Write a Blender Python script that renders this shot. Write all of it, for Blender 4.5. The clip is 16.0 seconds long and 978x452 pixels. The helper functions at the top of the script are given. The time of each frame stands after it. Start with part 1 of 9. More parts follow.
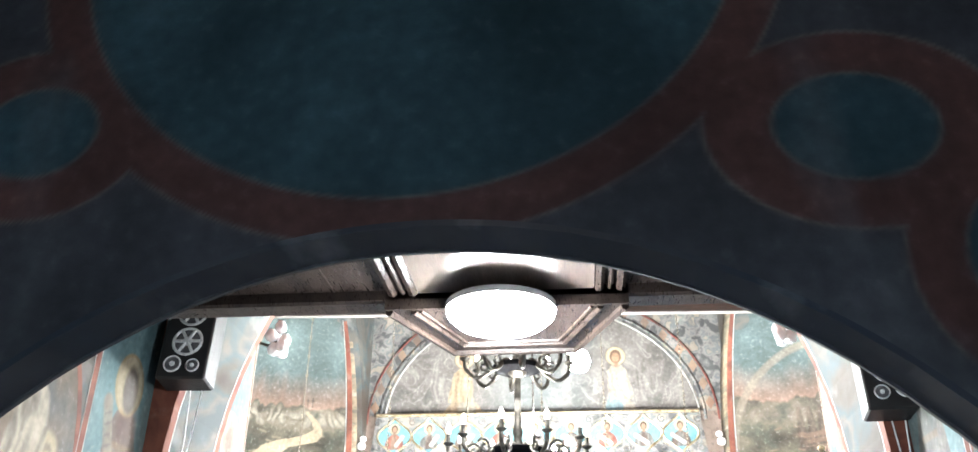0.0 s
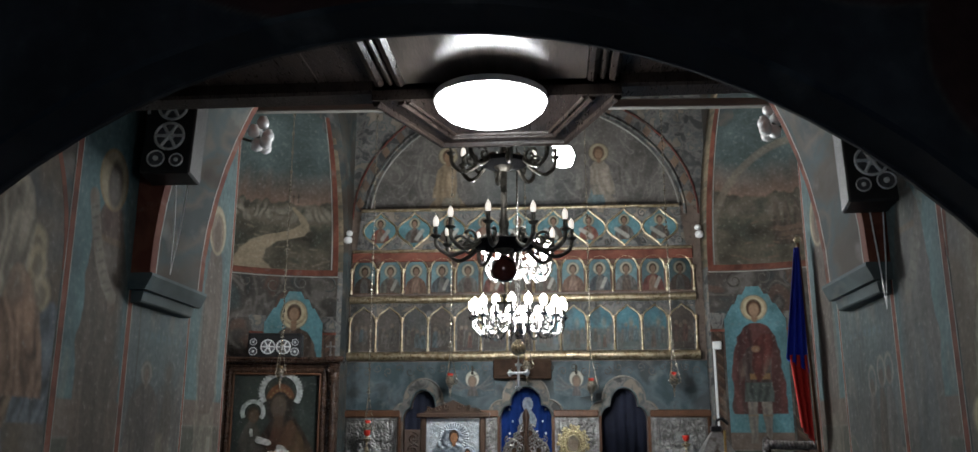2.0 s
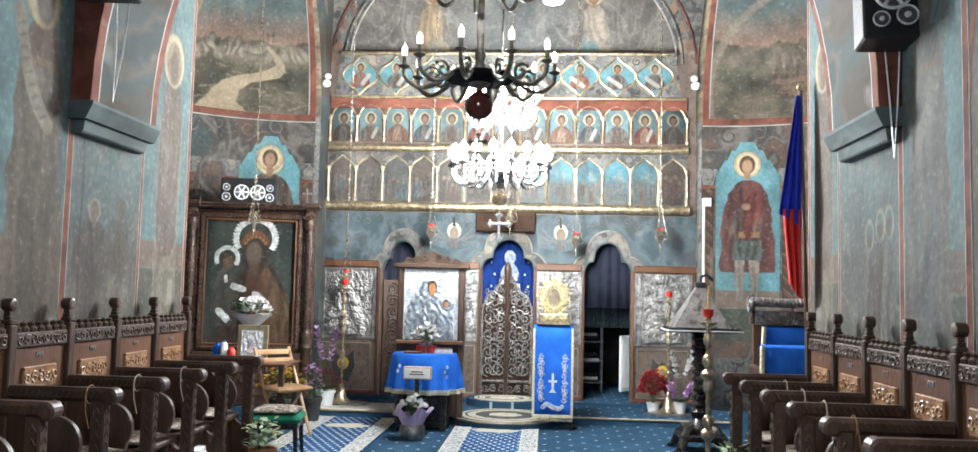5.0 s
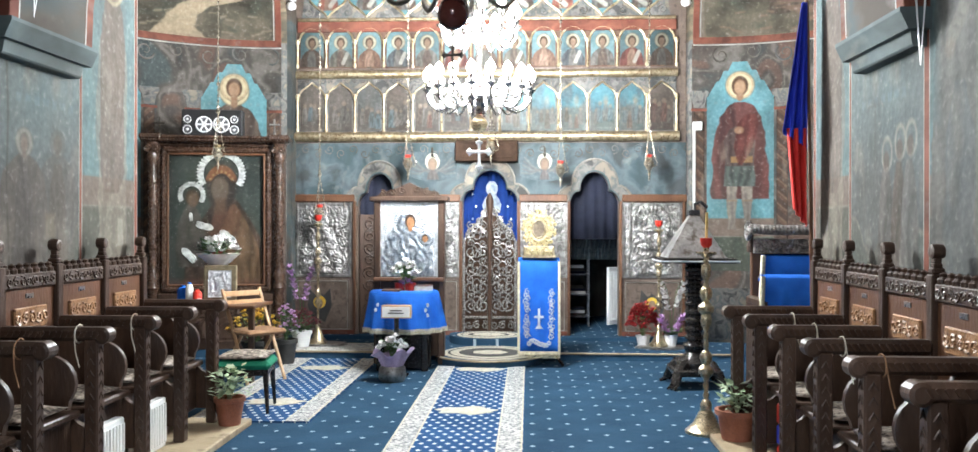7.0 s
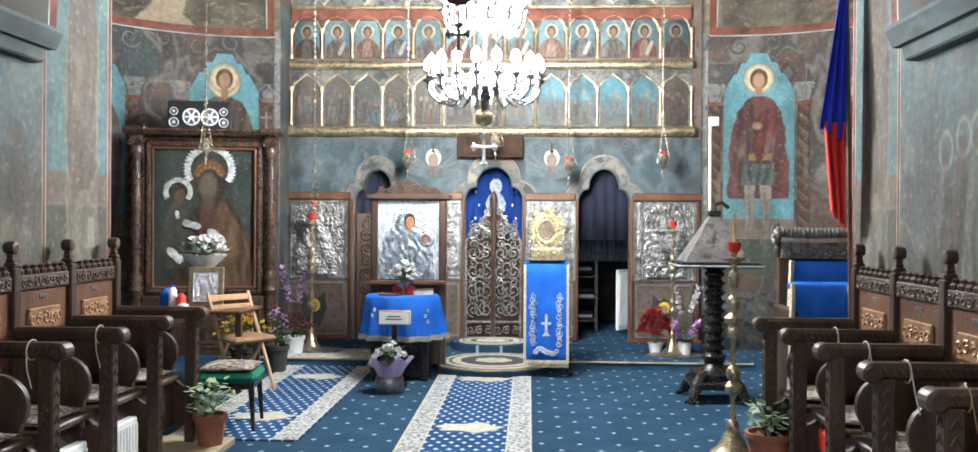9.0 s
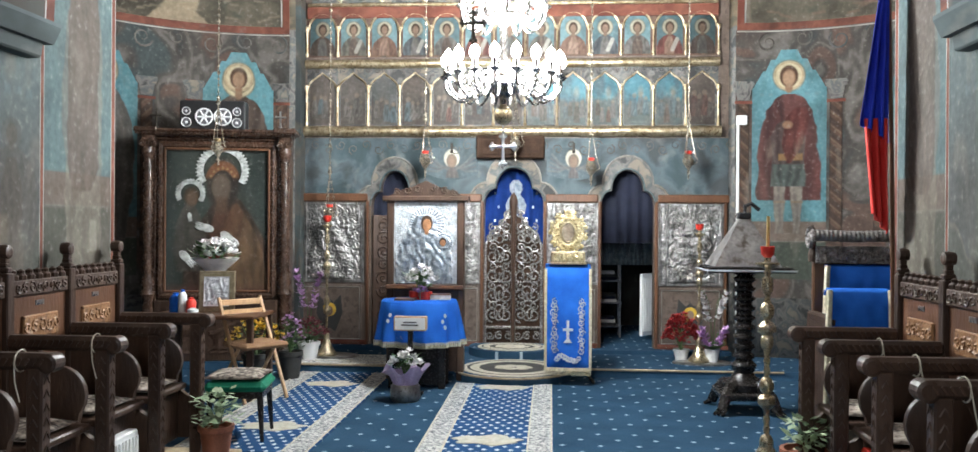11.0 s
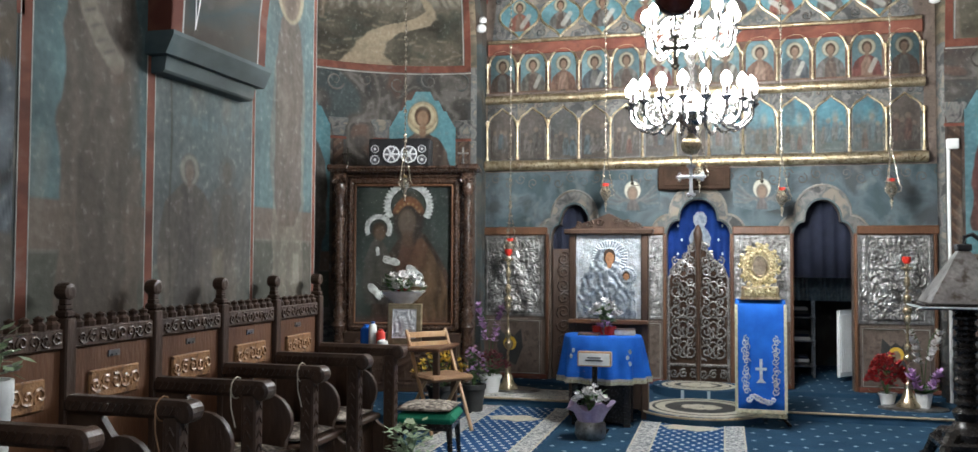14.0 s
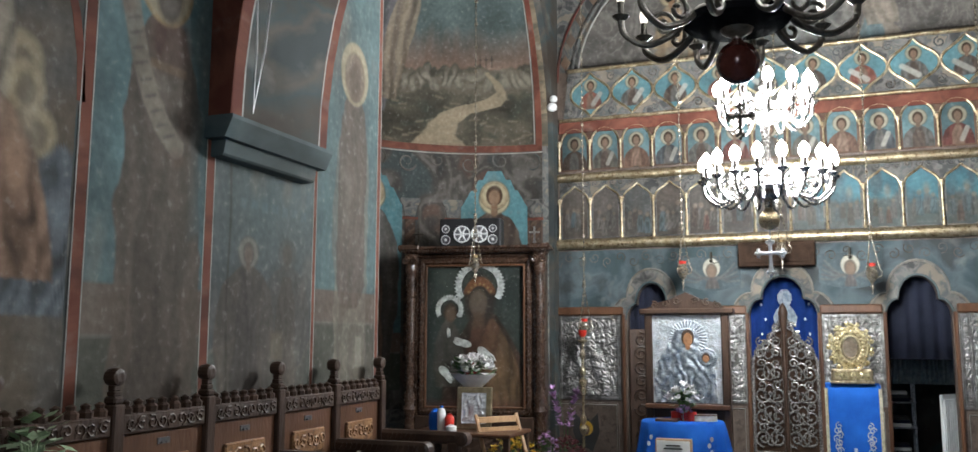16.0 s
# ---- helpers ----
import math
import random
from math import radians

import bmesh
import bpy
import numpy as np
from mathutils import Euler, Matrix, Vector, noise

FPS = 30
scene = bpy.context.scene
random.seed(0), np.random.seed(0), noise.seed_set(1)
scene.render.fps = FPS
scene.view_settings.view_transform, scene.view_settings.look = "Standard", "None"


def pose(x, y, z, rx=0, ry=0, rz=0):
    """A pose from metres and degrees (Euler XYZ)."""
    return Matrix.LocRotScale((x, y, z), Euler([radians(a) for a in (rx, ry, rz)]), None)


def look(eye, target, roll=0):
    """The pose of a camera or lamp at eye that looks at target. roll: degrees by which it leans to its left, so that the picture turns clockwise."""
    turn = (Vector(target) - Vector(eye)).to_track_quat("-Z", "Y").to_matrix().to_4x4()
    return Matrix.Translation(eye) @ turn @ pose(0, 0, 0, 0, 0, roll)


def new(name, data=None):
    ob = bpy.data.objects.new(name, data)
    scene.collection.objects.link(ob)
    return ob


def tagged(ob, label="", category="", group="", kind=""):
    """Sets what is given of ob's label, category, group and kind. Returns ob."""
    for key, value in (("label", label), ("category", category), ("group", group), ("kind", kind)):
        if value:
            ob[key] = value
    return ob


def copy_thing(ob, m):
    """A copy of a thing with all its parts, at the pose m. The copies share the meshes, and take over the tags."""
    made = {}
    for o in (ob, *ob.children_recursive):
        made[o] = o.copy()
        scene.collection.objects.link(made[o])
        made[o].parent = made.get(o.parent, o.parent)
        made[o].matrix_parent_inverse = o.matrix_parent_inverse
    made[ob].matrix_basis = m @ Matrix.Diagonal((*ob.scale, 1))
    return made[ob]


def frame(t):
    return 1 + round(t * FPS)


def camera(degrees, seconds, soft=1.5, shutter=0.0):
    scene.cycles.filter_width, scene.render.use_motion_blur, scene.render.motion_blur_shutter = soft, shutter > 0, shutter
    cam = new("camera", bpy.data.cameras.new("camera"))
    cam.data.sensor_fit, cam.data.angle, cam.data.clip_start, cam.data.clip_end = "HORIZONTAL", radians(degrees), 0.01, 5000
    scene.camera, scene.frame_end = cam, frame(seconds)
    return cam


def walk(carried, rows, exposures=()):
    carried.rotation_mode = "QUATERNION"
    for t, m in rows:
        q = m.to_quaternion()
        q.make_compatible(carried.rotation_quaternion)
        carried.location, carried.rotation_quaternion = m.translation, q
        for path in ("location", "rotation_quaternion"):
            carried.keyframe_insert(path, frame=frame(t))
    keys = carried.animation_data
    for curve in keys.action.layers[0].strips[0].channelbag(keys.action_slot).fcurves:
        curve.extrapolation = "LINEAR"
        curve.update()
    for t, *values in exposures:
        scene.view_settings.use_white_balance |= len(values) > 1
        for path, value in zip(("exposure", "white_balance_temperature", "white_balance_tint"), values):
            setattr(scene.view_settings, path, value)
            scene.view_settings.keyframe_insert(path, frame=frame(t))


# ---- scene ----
cam = camera(58.6, 16.0)
PATH = [
    (0, (0.447, -0.61, 1.463), (0.268, 1.168, 2.363), 0.5),
    (0.5, (0.421, -0.592, 1.455), (0.254, 1.241, 2.237), 0.2),
    (1, (0.4, -0.587, 1.462), (0.243, 1.303, 2.097), -0.1),
    (1.5, (0.4, -0.576, 1.457), (0.25, 1.353, 1.962), -0.1),
    (2, (0.41, -0.549, 1.456), (0.261, 1.39, 1.925), 0.0),
    (2.5, (0.437, -0.538, 1.442), (0.286, 1.411, 1.864), 0.3),
    (3, (0.476, -0.485, 1.44), (0.318, 1.471, 1.824), 0.6),
    (3.5, (0.516, -0.413, 1.439), (0.354, 1.552, 1.777), 1.0),
    (4, (0.53, -0.334, 1.426), (0.376, 1.644, 1.676), 1.6),
    (4.5, (0.508, -0.212, 1.417), (0.363, 1.773, 1.614), 1.6),
    (7, (0.476, 0.43, 1.405), (0.384, 2.428, 1.405), 0.1),
    (7.5, (0.432, 0.579, 1.421), (0.345, 2.577, 1.414), 0.2),
    (8, (0.389, 0.706, 1.429), (0.305, 2.705, 1.424), 0.2),
    (10.5, (0.446, 1.21, 1.436), (0.325, 3.206, 1.427), 0.6),
    (11, (0.414, 1.229, 1.438), (0.273, 3.224, 1.436), 0.4),
    (11.5, (0.392, 1.242, 1.444), (0.204, 3.233, 1.452), 0.3),
    (12, (0.36, 1.261, 1.438), (0.102, 3.244, 1.456), 0.3),
    (12.5, (0.346, 1.256, 1.431), (0.01, 3.228, 1.461), 0.4),
    (13, (0.314, 1.263, 1.431), (-0.078, 3.224, 1.474), 0.3),
    (13.5, (0.293, 1.258, 1.434), (-0.148, 3.208, 1.489), 0.2),
    (14, (0.278, 1.298, 1.431), (-0.243, 3.228, 1.505), 0.3),
    (14.5, (0.286, 1.377, 1.43), (-0.32, 3.28, 1.537), 0.3),
    (15, (0.309, 1.442, 1.441), (-0.37, 3.316, 1.596), 0.4),
    (15.5, (0.324, 1.472, 1.438), (-0.369, 3.337, 1.637), 0.2),
    (16, (0.331, 1.483, 1.445), (-0.365, 3.341, 1.7), 0.1),
]
walk(cam, [(t, look(eye, target, roll)) for t, eye, target, roll in PATH],
     [(0, 2.7), (0.4, 2.65), (0.8, 1.9), (1.2, 1.2), (1.5, 0.5), (1.8, -0.35), (2.1, -0.45), (2.5, 0.68), (3.0, 1.06), (3.5, 1.28), (4.5, 1.55), (7.0, 1.76), (8.0, 1.72), (10.5, 1.26), (11.0, 1.22), (11.5, 1.18), (12.5, 1.06), (14.0, 0.79), (15.0, 0.74), (16.0, 0.56)])

# ---- world and lamps ----
world = bpy.data.worlds.new("world")
scene.world = world
world.use_nodes = True
# Sky through the added narthex doorway, raised to stand in for lens haze.
world.node_tree.nodes["Background"].inputs["Color"].default_value = (0.35, 0.45, 0.6, 1)
world.node_tree.nodes["Background"].inputs["Strength"].default_value = 3.2


def lamp(name, kind, m, power, size, colour=(1, 0.96, 0.9)):
    data = bpy.data.lights.new(name, kind)
    data.energy, data.color = power, colour
    if kind == "AREA":
        data.shape, data.size = "DISK", size
    else:
        data.shadow_soft_size = size
    ob = new(name, data)
    ob.matrix_world = m
    return ob


lamp("bay_lamp_light", "POINT", pose(0.18, 2.53, 2.60), 46, 0.12, (0.88, 0.95, 1.0))
lamp("rear_chandelier_light", "POINT", pose(0.05, 8.0, 2.62), 430, 0.28, (0.90, 0.975, 1.0))
lamp("rear_chandelier_upper_light", "POINT", pose(0.05, 8.0, 3.25), 300, 0.18, (0.92, 0.975, 1.0))
lamp("front_chandelier_light", "POINT", pose(0.1, 4.70, 2.95), 7, 0.12, (0.97, 0.96, 0.95))
lamp("flood_light", "POINT", pose(0.51, 7.25, 4.02), 60, 0.1, (0.97, 0.99, 1.0))

# ---- materials ----


def material(name, a, b, scale=6.0, rough=0.6, metal=0.0, bump=0.2, fine=60.0, stain=None, stretch=(1, 1, 1), spec=0.4, varied=0.0):
    """Two colours mixed by noise at two scales, fine relief, and worn patches of a third colour."""
    m = bpy.data.materials.new(name)
    m.use_nodes = True
    t = m.node_tree
    n, ln = t.nodes, t.links
    p = n["Principled BSDF"]
    geo = n.new("ShaderNodeTexCoord")
    mp = n.new("ShaderNodeMapping")
    mp.inputs["Scale"].default_value = stretch
    ln.new(geo.outputs["Object"], mp.inputs["Vector"])
    big, small = n.new("ShaderNodeTexNoise"), n.new("ShaderNodeTexNoise")
    big.inputs["Scale"].default_value, big.inputs["Detail"].default_value = scale, 5
    small.inputs["Scale"].default_value, small.inputs["Detail"].default_value = fine, 3
    for k in (big, small):
        ln.new(mp.outputs["Vector"], k.inputs["Vector"])
    ramp = n.new("ShaderNodeValToRGB")
    ramp.color_ramp.elements[0].position, ramp.color_ramp.elements[1].position = 0.35, 0.65
    ramp.color_ramp.elements[0].color, ramp.color_ramp.elements[1].color = (*a, 1), (*b, 1)
    ln.new(big.outputs["Fac"], ramp.inputs["Fac"])
    out = ramp.outputs["Color"]
    mul = n.new("ShaderNodeMix")
    mul.data_type, mul.blend_type = "RGBA", "OVERLAY"
    mul.inputs["Factor"].default_value = 0.35
    ln.new(out, mul.inputs["A"])
    ln.new(small.outputs["Fac"], mul.inputs["B"])
    out = mul.outputs["Result"]
    if stain:
        worn = n.new("ShaderNodeTexNoise")
        worn.inputs["Scale"].default_value, worn.inputs["Detail"].default_value = scale * 2.7, 8
        ln.new(mp.outputs["Vector"], worn.inputs["Vector"])
        edge = n.new("ShaderNodeValToRGB")
        edge.color_ramp.elements[0].position, edge.color_ramp.elements[1].position = 0.54, 0.68
        ln.new(worn.outputs["Fac"], edge.inputs["Fac"])
        mix = n.new("ShaderNodeMix")
        mix.data_type = "RGBA"
        ln.new(edge.outputs["Color"], mix.inputs["Factor"])
        ln.new(out, mix.inputs["A"])
        mix.inputs["B"].default_value = (*stain, 1)
        out = mix.outputs["Result"]
    if varied:
        info, hsv = n.new("ShaderNodeObjectInfo"), n.new("ShaderNodeHueSaturation")
        rng = n.new("ShaderNodeMapRange")
        rng.inputs["To Min"].default_value, rng.inputs["To Max"].default_value = 1 - varied, 1 + varied
        ln.new(info.outputs["Random"], rng.inputs["Value"])
        ln.new(rng.outputs["Result"], hsv.inputs["Value"])
        ln.new(out, hsv.inputs["Color"])
        out = hsv.outputs["Color"]
    ln.new(out, p.inputs["Base Color"])
    rr = n.new("ShaderNodeMapRange")
    rr.inputs["To Min"].default_value, rr.inputs["To Max"].default_value = max(rough - 0.12, 0.03), min(rough + 0.12, 1)
    ln.new(small.outputs["Fac"], rr.inputs["Value"])
    ln.new(rr.outputs["Result"], p.inputs["Roughness"])
    p.inputs["Metallic"].default_value = metal
    p.inputs["Specular IOR Level"].default_value = spec
    if bump:
        bp = n.new("ShaderNodeBump")
        bp.inputs["Strength"].default_value, bp.inputs["Distance"].default_value = bump, 0.01
        ln.new(small.outputs["Fac"], bp.inputs["Height"])
        ln.new(bp.outputs["Normal"], p.inputs["Normal"])
    return m


def glow(name, colour, strength):
    m = bpy.data.materials.new(name)
    m.use_nodes = True
    p = m.node_tree.nodes["Principled BSDF"]
    p.inputs["Base Color"].default_value = (0.9, 0.9, 0.88, 1)
    p.inputs["Emission Color"].default_value = (*colour, 1)
    p.inputs["Emission Strength"].default_value = strength
    return m


def fresco(name, tones, scale=1.4, streak=0.5, rough=0.75):
    """Old wall painting: several earth tones in warped blotches, soot streaks, pale flaked spots, fine craquelure."""
    m = bpy.data.materials.new(name)
    m.use_nodes = True
    t = m.node_tree
    n, ln = t.nodes, t.links
    p = n["Principled BSDF"]
    geo = n.new("ShaderNodeNewGeometry")
    warp = n.new("ShaderNodeTexNoise")
    warp.inputs["Scale"].default_value, warp.inputs["Detail"].default_value = scale, 7
    warp.inputs["Distortion"].default_value = 0.45
    mp = n.new("ShaderNodeMapping")
    mp.inputs["Scale"].default_value = (1, 0.42, streak)
    ln.new(geo.outputs["Position"], mp.inputs["Vector"])
    ln.new(mp.outputs["Vector"], warp.inputs["Vector"])
    ramp = n.new("ShaderNodeValToRGB")
    e = ramp.color_ramp.elements
    e[0].position, e[0].color = 0.38, (*tones[0], 1)
    e[1].position, e[1].color = 0.62, (*tones[-1], 1)
    for k, tone in enumerate(tones[1:-1]):
        ne = e.new(0.38 + 0.24 * (k + 1) / (len(tones) - 1))
        ne.color = (*tone, 1)
    ln.new(warp.outputs["Fac"], ramp.inputs["Fac"])
    st = n.new("ShaderNodeTexNoise")
    mp2 = n.new("ShaderNodeMapping")
    mp2.inputs["Scale"].default_value = (2.6, 0.9, 1.5)
    ln.new(geo.outputs["Position"], mp2.inputs["Vector"])
    ln.new(mp2.outputs["Vector"], st.inputs["Vector"])
    st.inputs["Scale"].default_value, st.inputs["Detail"].default_value = 1.0, 9
    st.inputs["Distortion"].default_value = 0.6
    ov = n.new("ShaderNodeMix")
    ov.data_type, ov.blend_type = "RGBA", "OVERLAY"
    ov.inputs["Factor"].default_value = 0.75
    ln.new(ramp.outputs["Color"], ov.inputs["A"])
    ln.new(st.outputs["Fac"], ov.inputs["B"])
    fl = n.new("ShaderNodeTexNoise")
    fl.inputs["Scale"].default_value, fl.inputs["Detail"].default_value = 5.0, 9
    ln.new(mp.outputs["Vector"], fl.inputs["Vector"])
    fe = n.new("ShaderNodeValToRGB")
    fe.color_ramp.elements[0].position, fe.color_ramp.elements[1].position = 0.6, 0.72
    ln.new(fl.outputs["Fac"], fe.inputs["Fac"])
    mx = n.new("ShaderNodeMix")
    mx.data_type = "RGBA"
    mx.inputs["B"].default_value = (0.34, 0.33, 0.3, 1)
    sc = n.new("ShaderNodeMath")
    sc.operation = "MULTIPLY"
    sc.inputs[1].default_value = 0.22
    ln.new(fe.outputs["Color"], sc.inputs[0])
    ln.new(sc.outputs["Value"], mx.inputs["Factor"])
    ln.new(ov.outputs["Result"], mx.inputs["A"])
    ln.new(mx.outputs["Result"], p.inputs["Base Color"])
    p.inputs["Roughness"].default_value = rough
    p.inputs["Specular IOR Level"].default_value = 0.12
    bp = n.new("ShaderNodeBump")
    bp.inputs["Strength"].default_value, bp.inputs["Distance"].default_value = 0.35, 0.012
    ln.new(fl.outputs["Fac"], bp.inputs["Height"])
    ln.new(bp.outputs["Normal"], p.inputs["Normal"])
    return m


M_WALL = fresco("fresco_wall", [(0.06, 0.048, 0.04), (0.07, 0.062, 0.054), (0.056, 0.071, 0.073), (0.09, 0.082, 0.071), (0.05, 0.058, 0.06)], 1.9, 0.75)
M_SCENE = fresco("fresco_scene", [(0.05, 0.042, 0.035), (0.165, 0.118, 0.082), (0.105, 0.104, 0.10), (0.27, 0.22, 0.17)], 3.4, 0.9)
M_LAND = fresco("fresco_landscape", [(0.08, 0.07, 0.052), (0.125, 0.10, 0.07), (0.165, 0.13, 0.088), (0.10, 0.078, 0.055)], 4.0, 2.2)
M_ORN = fresco("fresco_ornament", [(0.06, 0.06, 0.06), (0.16, 0.15, 0.14), (0.09, 0.1, 0.1), (0.2, 0.17, 0.14)], 7.0, 1.0)
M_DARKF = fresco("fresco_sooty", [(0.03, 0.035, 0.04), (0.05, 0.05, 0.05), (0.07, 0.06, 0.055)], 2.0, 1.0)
M_BLUEF = fresco("fresco_blue_band", [(0.05, 0.072, 0.08), (0.09, 0.116, 0.127), (0.055, 0.062, 0.066)], 3.0, 1.0)
M_TAN = fresco("fresco_tan_band", [(0.17, 0.105, 0.075), (0.2, 0.14, 0.1), (0.13, 0.095, 0.075)], 3.0, 1.0)
M_REDB = fresco("red_ochre_paint", [(0.13, 0.045, 0.033), (0.17, 0.065, 0.045), (0.10, 0.04, 0.03)], 4.0, 1.0)
M_SLATE = fresco("slate_blue_moulding", [(0.06, 0.088, 0.095), (0.095, 0.12, 0.125), (0.075, 0.09, 0.09)], 3.0, 1.0)
M_WHITEL = material("pale_line_paint", (0.2, 0.195, 0.18), (0.36, 0.35, 0.32), 5, 0.6)
M_ROBE = fresco("robe_red_brown", [(0.10, 0.032, 0.026), (0.14, 0.052, 0.042), (0.075, 0.04, 0.034)], 5.0, 0.4)
M_ROBEG = fresco("robe_grey", [(0.068, 0.057, 0.05), (0.12, 0.11, 0.10), (0.06, 0.066, 0.068)], 3.0, 0.35)
M_ROBEO = fresco("robe_ochre", [(0.15, 0.095, 0.052), (0.22, 0.145, 0.08), (0.11, 0.07, 0.042)], 5.0, 0.4)
M_SKIN = material("painted_ochre", (0.19, 0.12, 0.078), (0.27, 0.18, 0.12), 20, 0.6)
M_HAIR = material("painted_dark_brown", (0.03, 0.018, 0.012), (0.06, 0.035, 0.022), 12, 0.6)
M_FOLDL = fresco("painted_fold_light", [(0.16, 0.14, 0.12), (0.23, 0.21, 0.185), (0.13, 0.125, 0.12)], 5.0, 0.4)
M_GOLD = material("worn_gilding", (0.34, 0.26, 0.155), (0.58, 0.49, 0.34), 16, 0.32, 0.8, 0.5, 90, (0.16, 0.1, 0.05))
M_SILVER = material("embossed_silver", (0.17, 0.163, 0.16), (0.38, 0.37, 0.36), 14, 0.36, 0.85, 0.4, 120, (0.16, 0.15, 0.14))
M_SILVERB = material("bright_silver", (0.6, 0.64, 0.68), (0.84, 0.87, 0.9), 9, 0.38, 0.7, 0.3, 120)
M_BRASS = material("brass", (0.36, 0.29, 0.18), (0.56, 0.48, 0.34), 20, 0.28, 0.9, 0.15, 200)
M_OLDBRASS = material("tarnished_brass", (0.16, 0.11, 0.06), (0.42, 0.31, 0.17), 30, 0.3, 0.9, 0.3, 150)
M_BRONZE = material("dark_bronze", (0.025, 0.022, 0.018), (0.06, 0.05, 0.038), 20, 0.5, 0.5, 0.3, 150)
M_WOOD = material("dark_carved_oak", (0.034, 0.019, 0.013), (0.07, 0.041, 0.028), 7, 0.44, 0, 0.35, 60, None, (1, 1, 0.25), 0.36, 0.25)
M_WOODM = material("brown_panel_wood", (0.085, 0.036, 0.018), (0.135, 0.062, 0.032), 5, 0.4, 0, 0.25, 60, None, (1, 1, 0.25), 0.5, 0.15)
M_WOODC = material("honey_carved_wood", (0.22, 0.11, 0.05), (0.33, 0.18, 0.09), 8, 0.35, 0, 0.4, 60, (0.1, 0.05, 0.03))
M_PINE = material("pale_beech", (0.45, 0.27, 0.14), (0.58, 0.38, 0.22), 6, 0.45, 0, 0.15, 80, None, (1, 1, 0.2))
M_EBONY = material("black_lacquer_wood", (0.012, 0.011, 0.011), (0.03, 0.026, 0.024), 8, 0.25, 0, 0.2)
M_ICONW = material("icon_panel_brown", (0.1, 0.075, 0.06), (0.16, 0.12, 0.1), 6, 0.45, 0, 0.2, 60, (0.07, 0.05, 0.04))
M_BLACK = material("black_plastic", (0.012, 0.012, 0.013), (0.02, 0.02, 0.022), 10, 0.45, 0, 0.3, 150)
M_CONE = material("silver_speaker_ring", (0.66, 0.67, 0.68), (0.8, 0.81, 0.82), 20, 0.3, 0.1)
M_BLUE = material("royal_blue_cloth", (0.01, 0.10, 0.48), (0.018, 0.15, 0.62), 5, 0.75, 0, 0.4, 260, None, (1, 1, 1), 0.2)
M_ROYAL = material("deep_blue_velvet", (0.006, 0.022, 0.11), (0.010, 0.036, 0.18), 5, 0.8, 0, 0.4, 200, None, (1, 1, 1), 0.1)
M_NAVY = material("dark_blue_curtain", (0.005, 0.007, 0.018), (0.01, 0.013, 0.03), 6, 0.85, 0, 0.3, 200)
M_FRINGE = material("silver_gold_braid", (0.5, 0.46, 0.32), (0.72, 0.68, 0.5), 40, 0.5, 0.3, 0.6, 200)
M_EMB = material("pale_embroidery", (0.45, 0.5, 0.6), (0.68, 0.7, 0.72), 40, 0.55, 0.2, 0.5, 200)
M_PLATE = material("beige_lino", (0.36, 0.28, 0.18), (0.46, 0.38, 0.26), 4, 0.4, 0, 0.1, 80, (0.26, 0.2, 0.13))
M_CREAM = material("cream_wool", (0.5, 0.46, 0.36), (0.64, 0.6, 0.5), 30, 0.9, 0, 0.5, 250)
M_RADW = material("white_enamel", (0.74, 0.75, 0.75), (0.8, 0.8, 0.79), 4, 0.35, 0, 0.05)
M_LEAF = material("green_leaf", (0.04, 0.1, 0.03), (0.1, 0.18, 0.06), 14, 0.5, 0, 0.2, 90, None, (1, 1, 1), 0.4, 0.3)
M_LEAFP = material("pale_leaf", (0.22, 0.32, 0.18), (0.42, 0.5, 0.34), 14, 0.5, 0, 0.2, 90)
M_TERRA = material("terracotta", (0.26, 0.09, 0.05), (0.34, 0.13, 0.08), 6, 0.7, 0, 0.2, 80)
M_RED = material("red_plastic", (0.55, 0.03, 0.02), (0.65, 0.05, 0.03), 10, 0.35)
M_PETW = material("white_petal", (0.68, 0.66, 0.66), (0.82, 0.8, 0.8), 20, 0.6, 0, 0.2)
M_PETY = material("yellow_petal", (0.6, 0.36, 0.04), (0.72, 0.5, 0.08), 20, 0.6, 0, 0.2)
M_PETR = material("crimson_petal", (0.25, 0.015, 0.02), (0.42, 0.03, 0.03), 20, 0.6, 0, 0.2)
M_PETB = material("burgundy_petal", (0.12, 0.02, 0.03), (0.17, 0.04, 0.05), 20, 0.6, 0, 0.2)
M_PETL = material("lilac_petal", (0.42, 0.22, 0.46), (0.56, 0.36, 0.6), 20, 0.6, 0, 0.2)
M_WRAP = material("lilac_paper", (0.5, 0.38, 0.56), (0.62, 0.5, 0.66), 6, 0.35, 0, 0.3)
M_GREENC = material("green_velvet", (0.0, 0.13, 0.07), (0.0, 0.2, 0.11), 8, 0.8, 0, 0.3, 200)
M_TANC = material("tan_upholstery", (0.24, 0.13, 0.07), (0.34, 0.2, 0.11), 14, 0.9, 0, 0.5, 160)
M_CUSH = material("patterned_cushion", (0.03, 0.02, 0.018), (0.5, 0.43, 0.36), 30, 0.9, 0, 0.4, 160)
M_PAPER = material("white_paper", (0.72, 0.72, 0.7), (0.8, 0.8, 0.78), 4, 0.7)
